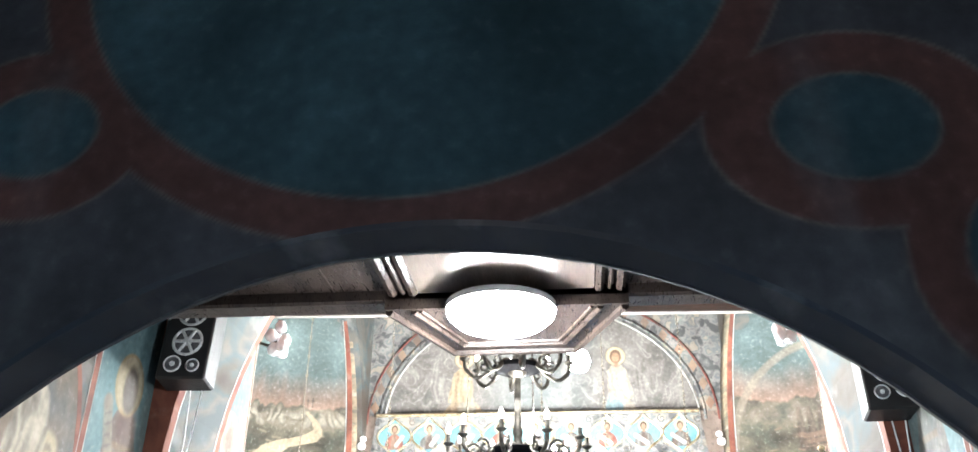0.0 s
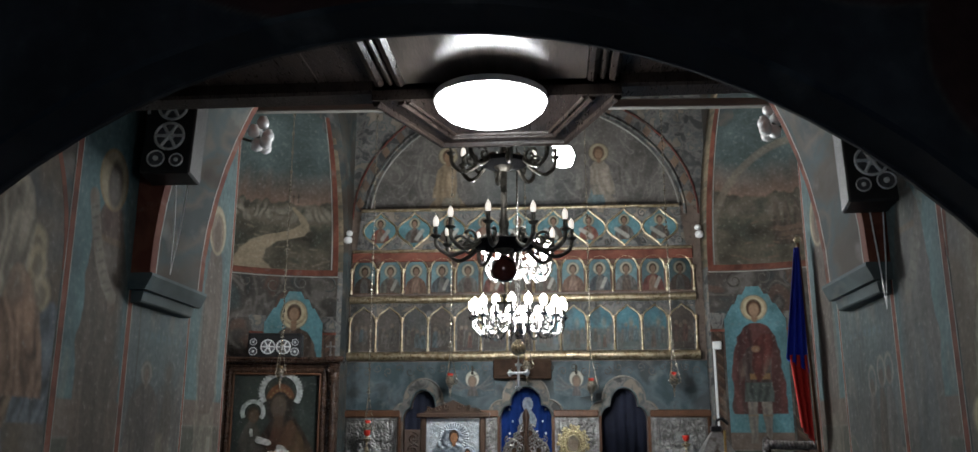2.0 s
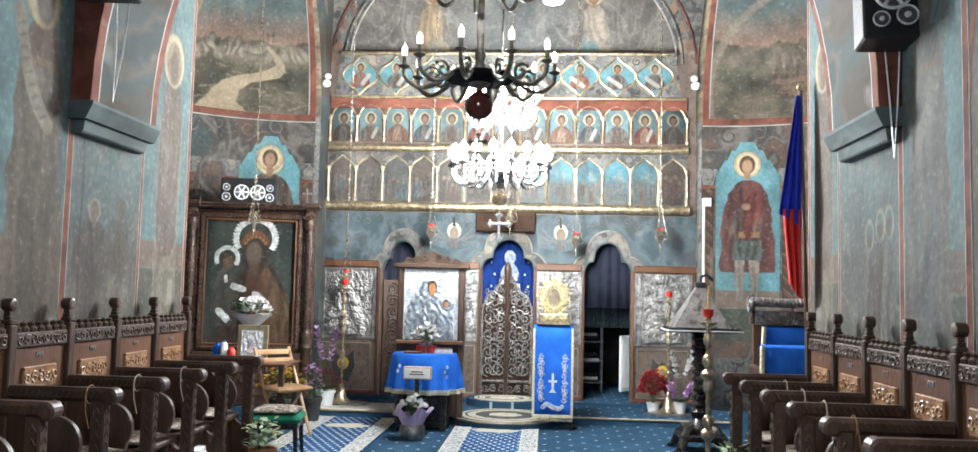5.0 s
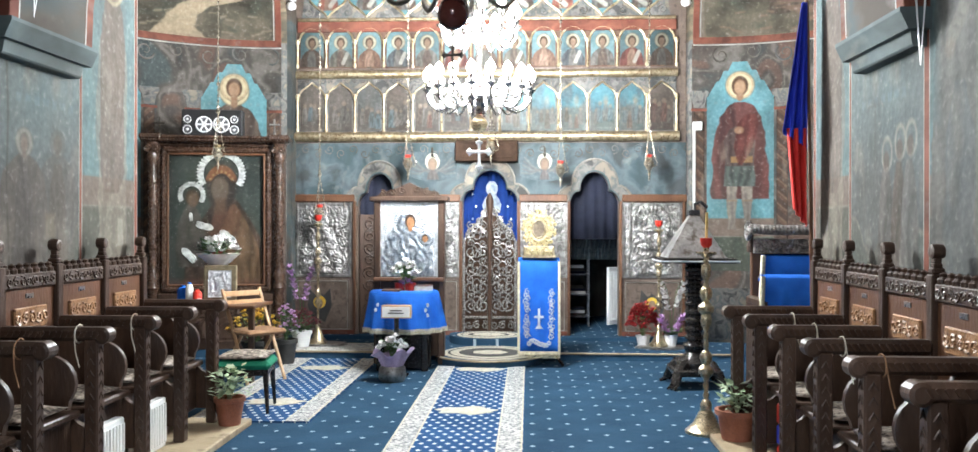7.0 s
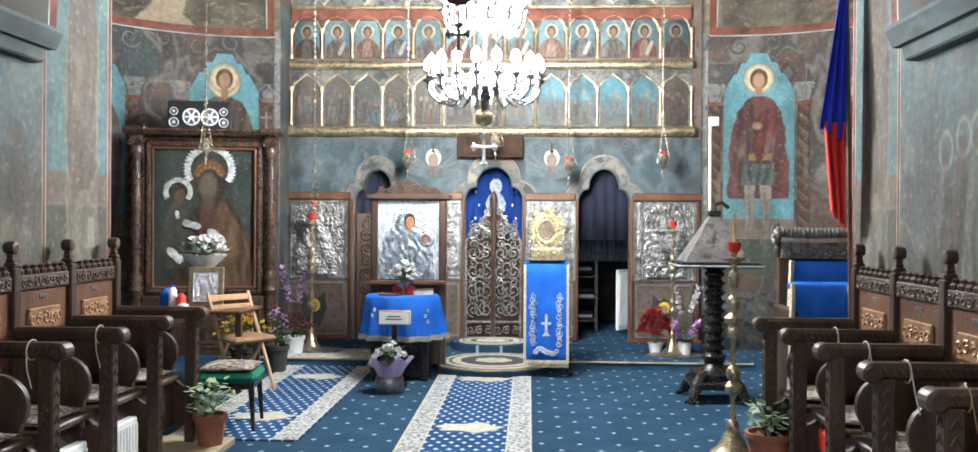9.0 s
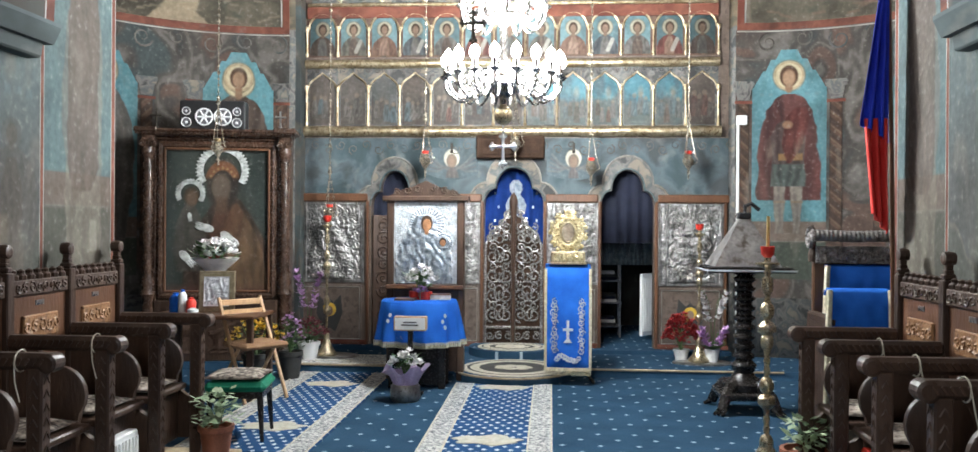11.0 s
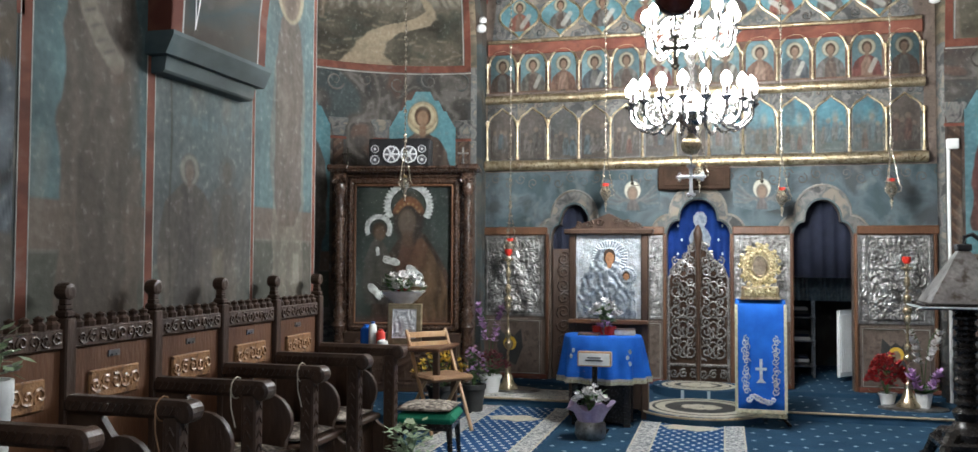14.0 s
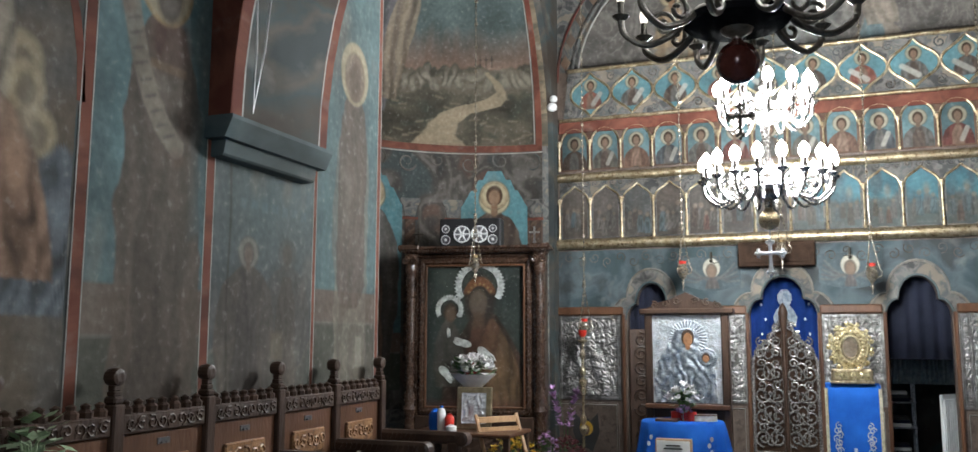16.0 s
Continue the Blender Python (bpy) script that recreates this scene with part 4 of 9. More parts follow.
        mu.done("painted_scene", pic, F, 0.002, M_MURAL, "dim small scene with pale halos and a crack")
        # saint beside the apse
        a0 = 5.715 if side < 0 else 5.815
        mu = Mural(a0, 6.435, 0.9, 3.95, 0.009, P_TEAL, seed=31)
        bands(mu, 5.7, 6.5, 1.72, 1.53, 4)
        mu.shade(-0.30 + 0 * mu.u)
        u = 6.12
        mu.gown(u, 1.0, 2.1, [0, 0.3, 0.5, 0.7, 0.82, 0.9], [0.09, 0.085, 0.10, 0.10, 0.075, 0.03], (0.19, 0.165, 0.13), 0.4, 0.5, 12, 0.0)
        mu.gown(u, 1.62, 1.45, [0, 0.1, 0.4, 0.7, 0.85, 0.93], [0.06, 0.115, 0.11, 0.12, 0.09, 0.03], (0.085, 0.06, 0.05), 0.35, 0.85, 14)
        mu.disc(u + 0.0, 3.07, 0.17, 0.20, P_HALO, 0.9)
        mu.disc(u + 0.0, 3.05, 0.125, 0.16, P_TAN, 0.8)
        mu.disc(u + 0.0, 3.03, 0.07, 0.12, P_BROWN, 0.8, 0.03)
        mu.block(6.19, 6.27, 1.27, 1.45, P_WHITE, 0.7)
        soot(mu, 0.42, 32)
        mu.lay(np.ones_like(mu.u), (0.108, 0.092, 0.078), 0.40)
        mu.done("painted_saint", pic, F, 0.002, M_MURAL, "faded robed figure with a pale gold nimbus")
        # crowded scene under a painted arch
        top = lambda x: 2.35 + 1.3 * np.sqrt(np.clip(1 - ((x - 2.62) / 1.37) ** 2, 0, 1))  # noqa: E731
        rim = [(2.62 + 1.36 * math.cos(math.pi * i / 24), 2.35 + 1.3 * math.sin(math.pi * i / 24)) for i in range(25)]
        strip(cv, rim, [(2.62 + (p - 2.62) * 1.03, 2.35 + (q - 2.35) * 1.03) for p, q in rim], 0, 0.0030, F, REDB)
        cv.done("red_border")
        mu = Mural(1.26, 3.98, 0.7, 3.7, 0.013, (0.085, 0.07, 0.055), high=top, seed=41)
        mu.lay(np.clip(0.5 + grain(mu.u * 2.2, mu.v * 1.7, 41), 0, 1), (0.15, 0.115, 0.085), 0.6)
        mu.lay(np.clip(grain(mu.u * 3, mu.v * 2, 43), 0, 1), (0.075, 0.09, 0.10), 0.7)
        rng = random.Random(5 if side < 0 else 6)
        for k in range(44):
            x, y, h = 1.35 + 2.5 * rng.random(), 0.8 + 1.35 * rng.random(), 0.6 + 0.35 * rng.random()
            robe = rng.choice(((0.15, 0.105, 0.07), (0.085, 0.10, 0.115), (0.16, 0.10, 0.07), (0.20, 0.175, 0.14), (0.05, 0.042, 0.037)))
            mu.gown(x, y, h, [0, 0.3, 0.6, 0.8, 0.86], [0.22, 0.24, 0.2, 0.1, 0.03], robe, 0.6, 0.9, 8, rng.uniform(-0.35, 0.35))
            mu.disc(x, y + 0.9 * h, 0.11 * h, 0.12 * h, rng.choice((P_TAN, P_HALO, P_OCHRE)), 0.55, 0.03)
            mu.disc(x, y + 0.88 * h, 0.055 * h, 0.075 * h, P_BROWN, 0.6, 0.02)
        soot(mu, 0.16, 42)
        mu.done("painted_crowd", pic, F, 0.0022, M_MURAL, "crowded scene of dim robed shapes in browns and greys")

    return build


def painting(name, F, label, build):
    pic = thing(name, label, "wall painting", kind="structure")
    build(pic, F)
    return pic


painting("wall_painting_north", left_side(WL), "faded standing saints and a crowded scene in grey and brown fresco", wall_painting(-1))
painting("wall_painting_south", right_side(WR), "faded standing saints and a crowded scene in grey and teal fresco", wall_painting(1))


def apse_painting(side):
    F = apse_map(side)

    def build(pic, G):
        cv = Canvas(pic, FIG)
        c = 0.12
        plate(cv, rect(-3.1, SPRING - 0.05, 3.12 if side < 0 else 3.32, SPRING + 0.025), 0.006, 0.014, F, REDB, c)
        plate(cv, rect(-3.1, SPRING - 0.07, 3.12 if side < 0 else 3.32, SPRING - 0.058), 0.006, 0.016, F, LINE, c)
        e1 = 3.12 if side < 0 else 3.32
        plate(cv, rect(e1 - 0.07, SPRING + 0.025, e1, SPRING + 2.2), 0.006, 0.014, F, REDB, c)
        plate(cv, rect(e1 - 0.092, SPRING + 0.025, e1 - 0.08, SPRING + 2.2), 0.006, 0.016, F, LINE, c)
        cv.done("red_border")
        mids = (2.58, 1.18, -0.2, -1.6) if side < 0 else (2.79, 1.45, 0.05, -1.3)
        end = 3.12 if side < 0 else 3.33
        # ground of ornament: pale leaf scrolls on a dark wall
        mu = Mural(-2.9, end, 0.7, SPRING - 0.05, 0.017, (0.062, 0.055, 0.05), seed=51)
        q = grain(mu.u * 1.6, mu.v * 1.6, 52, 2)
        r = grain(mu.u * 3.2 + 1.5 * q, mu.v * 3.2 - 1.5 * q, 53, 2)
        mu.lay(mu.edge(0.16 - np.abs(r), 0.2), (0.135, 0.125, 0.112), 0.75)
        mu.lay(mu.edge(r - 0.55, 0.3), (0.11, 0.065, 0.05), 0.6)
        mu.lay(mu.edge(-0.55 - r, 0.3), (0.045, 0.06, 0.062), 0.8)
        mu.done("painted_ornament", pic, F, 0.002, M_MURAL, "pale leaf scrolls on a dark ground")
        head = lambda k: (lambda x: 2.88 + sum(h * np.clip((w - np.abs(x - k)) / 0.05, 0, 1) for w, h in ((0.36, 0.09), (0.31, 0.09), (0.23, 0.12), (0.13, 0.10))))  # noqa: E731
        for k, u in enumerate(mids):
            mu = Mural(u - 0.37, u + 0.37, 0.9, 3.3, 0.0085, P_TEAL, high=head(u), seed=60 + k)
            bands(mu, u - 1, u + 1, 1.50, 1.29, 4)
            if side > 0 and k == 0:
                # soldier in a red cloak
                mu.gown(u, 1.22, 1.98, [0.25, 0.32, 0.5, 0.62, 0.72, 0.79, 0.81], [0.16, 0.165, 0.155, 0.145, 0.12, 0.06, 0.02], (0.078, 0.027, 0.023), 0.4, 0.95, 14)
                for d in (-0.085, 0.085):
                    mu.gown(u + d, 1.34, 1.0, [0.03, 0.08, 0.33, 0.60], [0.05, 0.035, 0.055, 0.065], (0.15, 0.13, 0.11), 0.25, 0.95, 20)
                    mu.block(u + d - 0.06, u + d + 0.06, 1.69, 1.71, P_OCHRE, 0.6)
                mu.gown(u, 1.86, 1.0, [0, 0.1, 0.22, 0.3], [0.18, 0.175, 0.16, 0.145], (0.06, 0.075, 0.07), 0.45, 0.95, 13)
                mu.gown(u, 2.09, 1.0, [0, 0.1, 0.28, 0.42, 0.46], [0.15, 0.16, 0.175, 0.12, 0.04], (0.062, 0.045, 0.042), 0.4, 0.95, 12)
                mu.block(u - 0.14, u + 0.10, 2.13, 2.20, (0.2, 0.12, 0.05), 0.85)
                mu.gown(u, 2.10, 1.0, [0, 0.2, 0.46, 0.58], [0.02, 0.10, 0.12, 0.05], (0.085, 0.028, 0.024), 0.35, 0.9, 14, -0.2)
                mu.disc(u + 0.01, 2.50, 0.05, 0.04, P_SKIN, 0.9, 0.02)
            else:
                mu.standing(u, 1.2, 1.95, (P_BROWN, P_GREY, P_OCHRE, (0.11, 0.04, 0.032))[k], (P_WHITE, P_TAN, P_GREY, P_BROWN)[k], P_HALO, P_SKIN, P_HAIR, 1.0)
            mu.head(u, 3.01, 0.155, P_HALO, P_SKIN, (0.06, 0.032, 0.02))
            mu.ring(u, 3.01, 0.138, 0.138, 0.012, (0.2, 0.1, 0.06), 0.6)
            for d in range(-3, 4):
                if abs(d) > 1:
                    mu.block(u + d * 0.09 - 0.02, u + d * 0.09 + 0.02, 2.80, 2.83, P_PALETEAL, 0.6)
            soot(mu, 0.26, 61 + k)
            mu.done("painted_saint_niche", pic, F, 0.010, M_MURAL, "robed shape with a gold nimbus in a teal niche" if k or side < 0 else "soldier in a red cloak in a teal niche")
            cv = Canvas(pic, FIG)
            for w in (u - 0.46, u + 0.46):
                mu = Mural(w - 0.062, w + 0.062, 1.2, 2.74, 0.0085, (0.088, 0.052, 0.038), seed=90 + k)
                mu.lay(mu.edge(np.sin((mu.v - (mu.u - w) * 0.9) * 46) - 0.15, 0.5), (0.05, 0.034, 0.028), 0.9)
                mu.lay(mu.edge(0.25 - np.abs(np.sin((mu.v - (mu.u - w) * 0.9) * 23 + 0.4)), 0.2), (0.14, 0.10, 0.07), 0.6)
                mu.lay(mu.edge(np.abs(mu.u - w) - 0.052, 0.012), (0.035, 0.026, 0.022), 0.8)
                soot(mu, 0.25, 95 + k)
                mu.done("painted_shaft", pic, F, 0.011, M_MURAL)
                plate(cv, rect(w - 0.09, 2.72, w + 0.09, 2.75), 0.004, 0.016, F, REDB)
                plate(cv, [(w - 0.06, 2.76), (w + 0.06, 2.76), (w + 0.085, 2.88), (w - 0.085, 2.88)], 0.004, 0.014, F, ORN)
                plate(cv, [(w - 0.095, 2.88), (w + 0.095, 2.88), (w + 0.115, 2.93), (w + 0.10, 2.955), (w - 0.10, 2.955), (w - 0.115, 2.93)], 0.004, 0.016, F, ORN)
                cv.done("painted_column")
        for k in range(17):
            u = -2.6 + 0.35 * k
            pts = spiral((u, 3.36 + 0.04 * (k % 2)), 0.11, 1.3, 16, 0.5 * k, 1 if k % 2 else -1)
            tube(cv, [F(a, b, 0.0) for a, b in pts], [0.016 * (1 - 0.045 * i) for i in range(17)], 5, ROBEG)
            cv.done("painted_leaf_scroll")
        # landscape in the conch: dusk sky, pale crags, winding road
        B = SPRING + 0.03
        mu = Mural(-2.6, end - 0.08, B, B + 2.3, 0.012, (0.075, 0.066, 0.05), seed=71)
        mu.shade(0.55 * grain(mu.u * 3, mu.v * 5, 72))
        mu.lay(np.clip(grain(mu.u * 5, mu.v * 9, 73) - 0.1, 0, 1), (0.045, 0.05, 0.04), 0.9)
        ridge = B + 0.86 + 0.07 * grain(mu.u * 2.2, mu.u * 0, 74) + 0.05 * np.abs(grain(mu.u * 9, mu.u * 0 + 5, 75, 2))
        sky = mu.edge(mu.v - ridge, 0.03)
        glow_c = np.clip(1 - (mu.v - ridge) / 0.45, 0, 1)
        for k in range(3):
            mu.c[..., k] = mu.c[..., k] * (1 - sky) + sky * ((0.07, 0.092, 0.09)[k] * (1 - glow_c) + (0.16, 0.105, 0.08)[k] * glow_c) * (1 + 0.25 * grain(mu.u * 2, mu.v * 3, 76))
        crag = np.clip((ridge - mu.v) / 0.2, 0, 1) * np.clip((mu.v - ridge + 0.26) / 0.1, 0, 1)
        cut = np.abs(((mu.u * 7 + 2 * grain(mu.u * 2, mu.v * 2, 77)) % 1) - 0.5)
        mu.lay(crag * np.clip(1.5 - 3.2 * cut, 0, 1), P_ROCK if side < 0 else (0.12, 0.10, 0.085), 0.8)
        if side < 0:
            vv = [B, B + 0.12, B + 0.25, B + 0.36, B + 0.44, B + 0.52, B + 0.60, B + 0.70, B + 0.80]
            mid = np.interp(mu.v, vv, [1.95, 1.95, 2.0, 2.15, 2.42, 2.60, 2.67, 2.60, 2.50])
            wid = np.interp(mu.v, vv, [0.32, 0.20, 0.15, 0.17, 0.22, 0.12, 0.06, 0.05, 0.025])
            mu.lay(mu.edge(wid - np.abs(mu.u - mid + 0.03 * grain(mu.u * 6, mu.v * 6, 78)), 0.03) * mu.edge(B + 0.82 - mu.v), (0.27, 0.215, 0.15), 0.9)
            mu.gown(1.12, B + 0.32, 2.1, [0, 0.2, 0.5, 0.7, 0.8], [0.09, 0.12, 0.13, 0.1, 0.03], (0.10, 0.095, 0.10), 0.5, 0.9, 13, 0.12)
            mu.gown(1.30, B + 0.45, 2.0, [0, 0.3, 0.6, 0.8], [0.07, 0.09, 0.09, 0.03], (0.19, 0.15, 0.11), 0.5, 0.8, 15, 0.1)
            for k in range(3):
                mu.line([(2.42 + 0.07 * k, B + 0.88), (2.42 + 0.07 * k, B + 1.0)], 0.010, P_DARK, 0.9)
                mu.line([(2.40 + 0.07 * k, B + 0.96), (2.44 + 0.07 * k, B + 0.96)], 0.008, P_DARK, 0.9)
        else:
            rr = np.hypot(mu.u - 2.0, mu.v - B - 0.3)
            mu.lay(mu.edge(0.05 - np.abs(rr - 1.25), 0.03), (0.16, 0.135, 0.105), 0.7)
            for k in range(4):
                mu.gown(2.42 - 0.13 * k, B + 0.22, 0.55, [0, 0.4, 0.8, 1], [0.09, 0.1, 0.07, 0.03], P_BROWN, 0.5, 0.7, 6)
            for k in range(5):
                mu.lay(mu.edge(0.03 - np.abs(mu.v - B - 0.1 - 0.09 * k - 0.05 * grain(mu.u * 4, mu.u * 0 + k, 79)), 0.02) * mu.edge(2.1 + 0.1 * k - mu.u, 0.1), P_TAN, 0.6)
        rng = random.Random(9)
        for k in range(40):
            x, y = rng.uniform(0.9, 2.9), B + rng.uniform(0.03, 0.6)
            a, n = rng.uniform(-0.5, 0.5), rng.uniform(0.05, 0.12)
            mu.line([(x, y), (x + n * math.cos(a), y + n * math.sin(a) * 0.6)], rng.uniform(0.012, 0.026), (0.2, 0.17, 0.125) if side < 0 else P_TAN, 0.6)
        mu.done("painted_landscape", pic, F, 0.004, M_MURAL, "dusk landscape with pale crags and a winding road" if side < 0 else "dim brown landscape under a dusk sky")

    return build


painting("apse_painting_north", None, "painted saints in teal niches, red band and a winding road landscape", apse_painting(-1))
painting("apse_painting_south", None, "painted soldier saint in a red cloak in a teal niche, red band above", apse_painting(1))


def lunette_painting(pic, F):
    hi = lambda x: 4.30 + 1.64 * np.sqrt(np.clip(1 - (x / 2.11) ** 2, 0, 1))  # noqa: E731
    mu = Mural(-2.1, 2.1, 4.28, 5.95, 0.012, (0.115, 0.105, 0.096), high=hi, seed=81)
    q = grain(mu.u * 2, mu.v * 2, 82, 2)
    r = grain(mu.u * 5 + 2 * q, mu.v * 5 - 2 * q, 83, 2)
    mu.lay(mu.edge(0.07 - np.abs(r), 0.08), (0.21, 0.195, 0.175), 0.55)
    mu.lay(mu.edge(r - 0.5, 0.3), (0.075, 0.07, 0.066), 0.6)
    mu.lay(np.clip(0.7 - mu.u ** 2, 0, 1), (0.12, 0.15, 0.155), 0.5)
    for d, robe in ((-1, (0.22, 0.165, 0.11)), (1, (0.20, 0.17, 0.14))):
        u = d * 1.08
        mu.gown(u - d * 0.05, 4.42, 1.0, [0, 0.06, 0.2, 0.3], [0.28, 0.27, 0.15, 0.12], robe, 0.3, 0.9, 10)
        mu.gown(u - d * 0.1, 4.44, 1.0, [0, 0.1, 0.35], [0.10, 0.12, 0.04], (0.10, 0.15, 0.165), 0.3, 0.85 if d > 0 else 0.3, 10)
        mu.gown(u, 4.62, 1.0, [0, 0.15, 0.4, 0.5], [0.15, 0.16, 0.13, 0.03], robe, 0.3, 0.95, 12, -0.1 * d)
        mu.gown(u + d * 0.3, 4.6, 1.0, [0, 0.3, 0.6], [0.05, 0.12, 0.03], (0.12, 0.11, 0.10), 0.5, 0.7, 14)
        mu.head(u - d * 0.05, 5.22, 0.13, (0.30, 0.25, 0.17), P_SKIN, (0.10, 0.06, 0.04))
    mu.block(0.30, 0.42, 4.45, 5.2, (0.16, 0.15, 0.14), 0.6)
    mu.done("painted_angels", pic, F, 0.003, M_MURAL, "two kneeling winged shapes among grey scrolls")


painting("lunette_painting", east(10.86), "two kneeling painted angels among scrolls in the lunette", lunette_painting)
bm = bmesh.new()
for a0, b0, r, mi in ((2.13, 1.66, 0.022, ORN), (2.30, 1.84, 0.014, ROBEF), (2.06, 1.60, 0.010, LINE)):
    tube(bm, [(a0 * math.cos(math.pi * i / 30), 10.698, 4.30 + b0 * math.sin(math.pi * i / 30)) for i in range(31)], r, 6, mi)
for s in (-1, 1):
    for k in range(9):
        a = math.pi * (0.04 + 0.047 * k)
        u, v = s * 2.22 * math.cos(a), 4.3 + 1.75 * math.sin(a)
        plate(bm, [(u - 0.06, v), (u, v - 0.09), (u + 0.06, v), (u, v + 0.09)], 0.0, 0.006, east(10.70), TANP)
tagged(part("trim_east_arch", bm, FIG), "painted red and pale arch bands with lozenges", "trim", kind="structure")


# ribbed arch on corbels across the nave
def nave_arch():
    bm = bmesh.new()
    cx = (WL + WR) / 2
    a_in, b_in, z0 = (WR - WL) / 2 - 0.125, 2.75, 2.47
    inner = [(cx - a_in * math.cos(math.pi * i / 36), z0 + b_in * math.sin(math.pi * i / 36)) for i in range(37)]
    outer = [(WL - 0.02, z0)] + [(WL - 0.02, 6.6), (WR + 0.02, 6.6), (WR + 0.02, z0)]
    plate(bm, inner + outer[::-1], 0, 0.85, lambda u, v, w: Vector((u, 5.60 - w, v)), 0)
    ob = part("nave_arch", bm, M_REDB)
    # painted panels with red borders on the inner face
    for span in (range(0, 10), range(26, 36)):
        for y0, y1, o, mt, nm in ((4.755, 4.83, 0.003, M_REDB, "red_border"), (4.83, 4.842, 0.005, M_WHITEL, "pale_line"), (5.508, 5.52, 0.005, M_WHITEL, "pale_line"), (5.52, 5.595, 0.003, M_REDB, "red_border"), (4.842, 5.508, 0.003, M_WALL, "painted_panel")):
            bm = bmesh.new()
            rows = []
            for i in list(span) + [span[-1] + 1]:
                x, z = inner[i]
                nrm = Vector(((cx - x) / a_in ** 2, 0, (z0 - z) / b_in ** 2)).normalized()
                rows.append([bm.verts.new(Vector((x, y, z)) + nrm * o) for y in (y0, y1)])
            for p, q in zip(rows, rows[1:]):
                bm.faces.new((p[0], p[1], q[1], q[0]))
            part(nm, bm, mt, ob)
    return tagged(ob, "broad painted arch across the nave with red-bordered grey panels", "arch", kind="structure")


nave_arch()
for name, s, x in (("trim_corbel_north", 1, WL), ("trim_corbel_south", -1, WR)):
    bm = bmesh.new()
    side = lambda y: (lambda u, v, w: Vector((x + s * u, y + w, v)))  # noqa: E731
    plate(bm, [(-0.01, 2.47), (0.155, 2.47), (0.155, 2.45), (0.115, 2.365), (-0.01, 2.365)], 0, 0.89, side(4.73))
    plate(bm, [(-0.01, 2.363), (0.085, 2.363), (0.075, 2.30), (0.065, 2.29), (-0.01, 2.285)], 0, 0.79, side(4.78))
    tagged(part(name, bm, M_SLATE), "stepped slate-blue corbel moulding carrying the arch", "moulding", kind="structure")

# painted panels on the west wall under which the walk starts


def west_painting(pic, F):
    low = lambda x: np.maximum(1.9, AZ + np.sqrt(np.clip((AR + 0.012) ** 2 - (x - AX) ** 2, 0, 9)))  # noqa: E731
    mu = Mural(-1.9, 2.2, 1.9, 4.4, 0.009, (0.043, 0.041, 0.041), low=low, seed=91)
    d = np.full(mu.u.shape, 9.0)
    for u, v, a, b in ((0.06, 3.19, 0.84, 0.82), (-0.80, 2.585, 0.15, 0.125), (1.07, 2.505, 0.175, 0.135), (1.43, 2.18, 0.2, 0.2), (-1.25, 2.25, 0.2, 0.2)):
        d = np.minimum(d, (np.sqrt(((mu.u - u) / a) ** 2 + ((mu.v - v) / b) ** 2) - 1) * min(a, b))
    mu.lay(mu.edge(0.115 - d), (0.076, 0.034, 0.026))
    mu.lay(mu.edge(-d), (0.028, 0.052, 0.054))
    for at, w in ((0.0, 0.006), (0.115, 0.007)):
        mu.lay(mu.edge(w / 2 - np.abs(d - at), 0.008), (0.13, 0.115, 0.095), 0.55)
    mu.shade(0.35 * grain(mu.u * 2.5, mu.v * 1.2, 92))
    mu.lay(np.clip(grain(mu.u * 5, mu.v * 1.6, 93) - 0.5, 0, 1), (0.10, 0.10, 0.095), 0.5)
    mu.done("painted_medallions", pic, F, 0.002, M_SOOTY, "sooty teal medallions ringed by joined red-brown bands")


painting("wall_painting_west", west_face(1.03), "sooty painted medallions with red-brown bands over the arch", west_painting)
bm = bmesh.new()
tube(bm, [(AX - (AR + 0.005) * math.cos(math.pi * i / 40), 1.156, AZ + (AR + 0.005) * math.sin(math.pi * i / 40)) for i in range(41)], 0.012, 5)
tagged(part("trim_arch_rim", bm, M_ARCHGREY), "chipped pale rim of the low arch", "trim", kind="structure")

# loft over the entrance
BX = 0.20
bm = bmesh.new()
box(bm, (WL, 1.15, 2.77), (WR, 2.60, 2.87))
for k in range(11):
    x = WL + 0.1 + k * 0.43
    box(bm, (x, 1.2, 2.767), (x + 0.006, 2.5, 2.772))
tagged(part("ceiling_loft", bm, M_CEIL), "dark stained boards under the choir loft", "ceiling", kind="structure")
loft = thing("loft_front", "dark wooden loft beam with a panelled polygonal bay and mouldings", "loft", kind="structure")
bm = bmesh.new()
box(bm, (WL, 2.50, 2.72), (WR, 2.62, 2.99), 0, 0.01)
part("beam", bm, M_CEIL, loft)
bm = bmesh.new()
plate(bm, [(BX - 0.47, 2.50), (BX + 0.47, 2.50), (BX + 0.27, 3.03), (BX - 0.27, 3.03)], 2.69, 2.80, flat)
part("bay_soffit", bm, M_CEIL, loft)
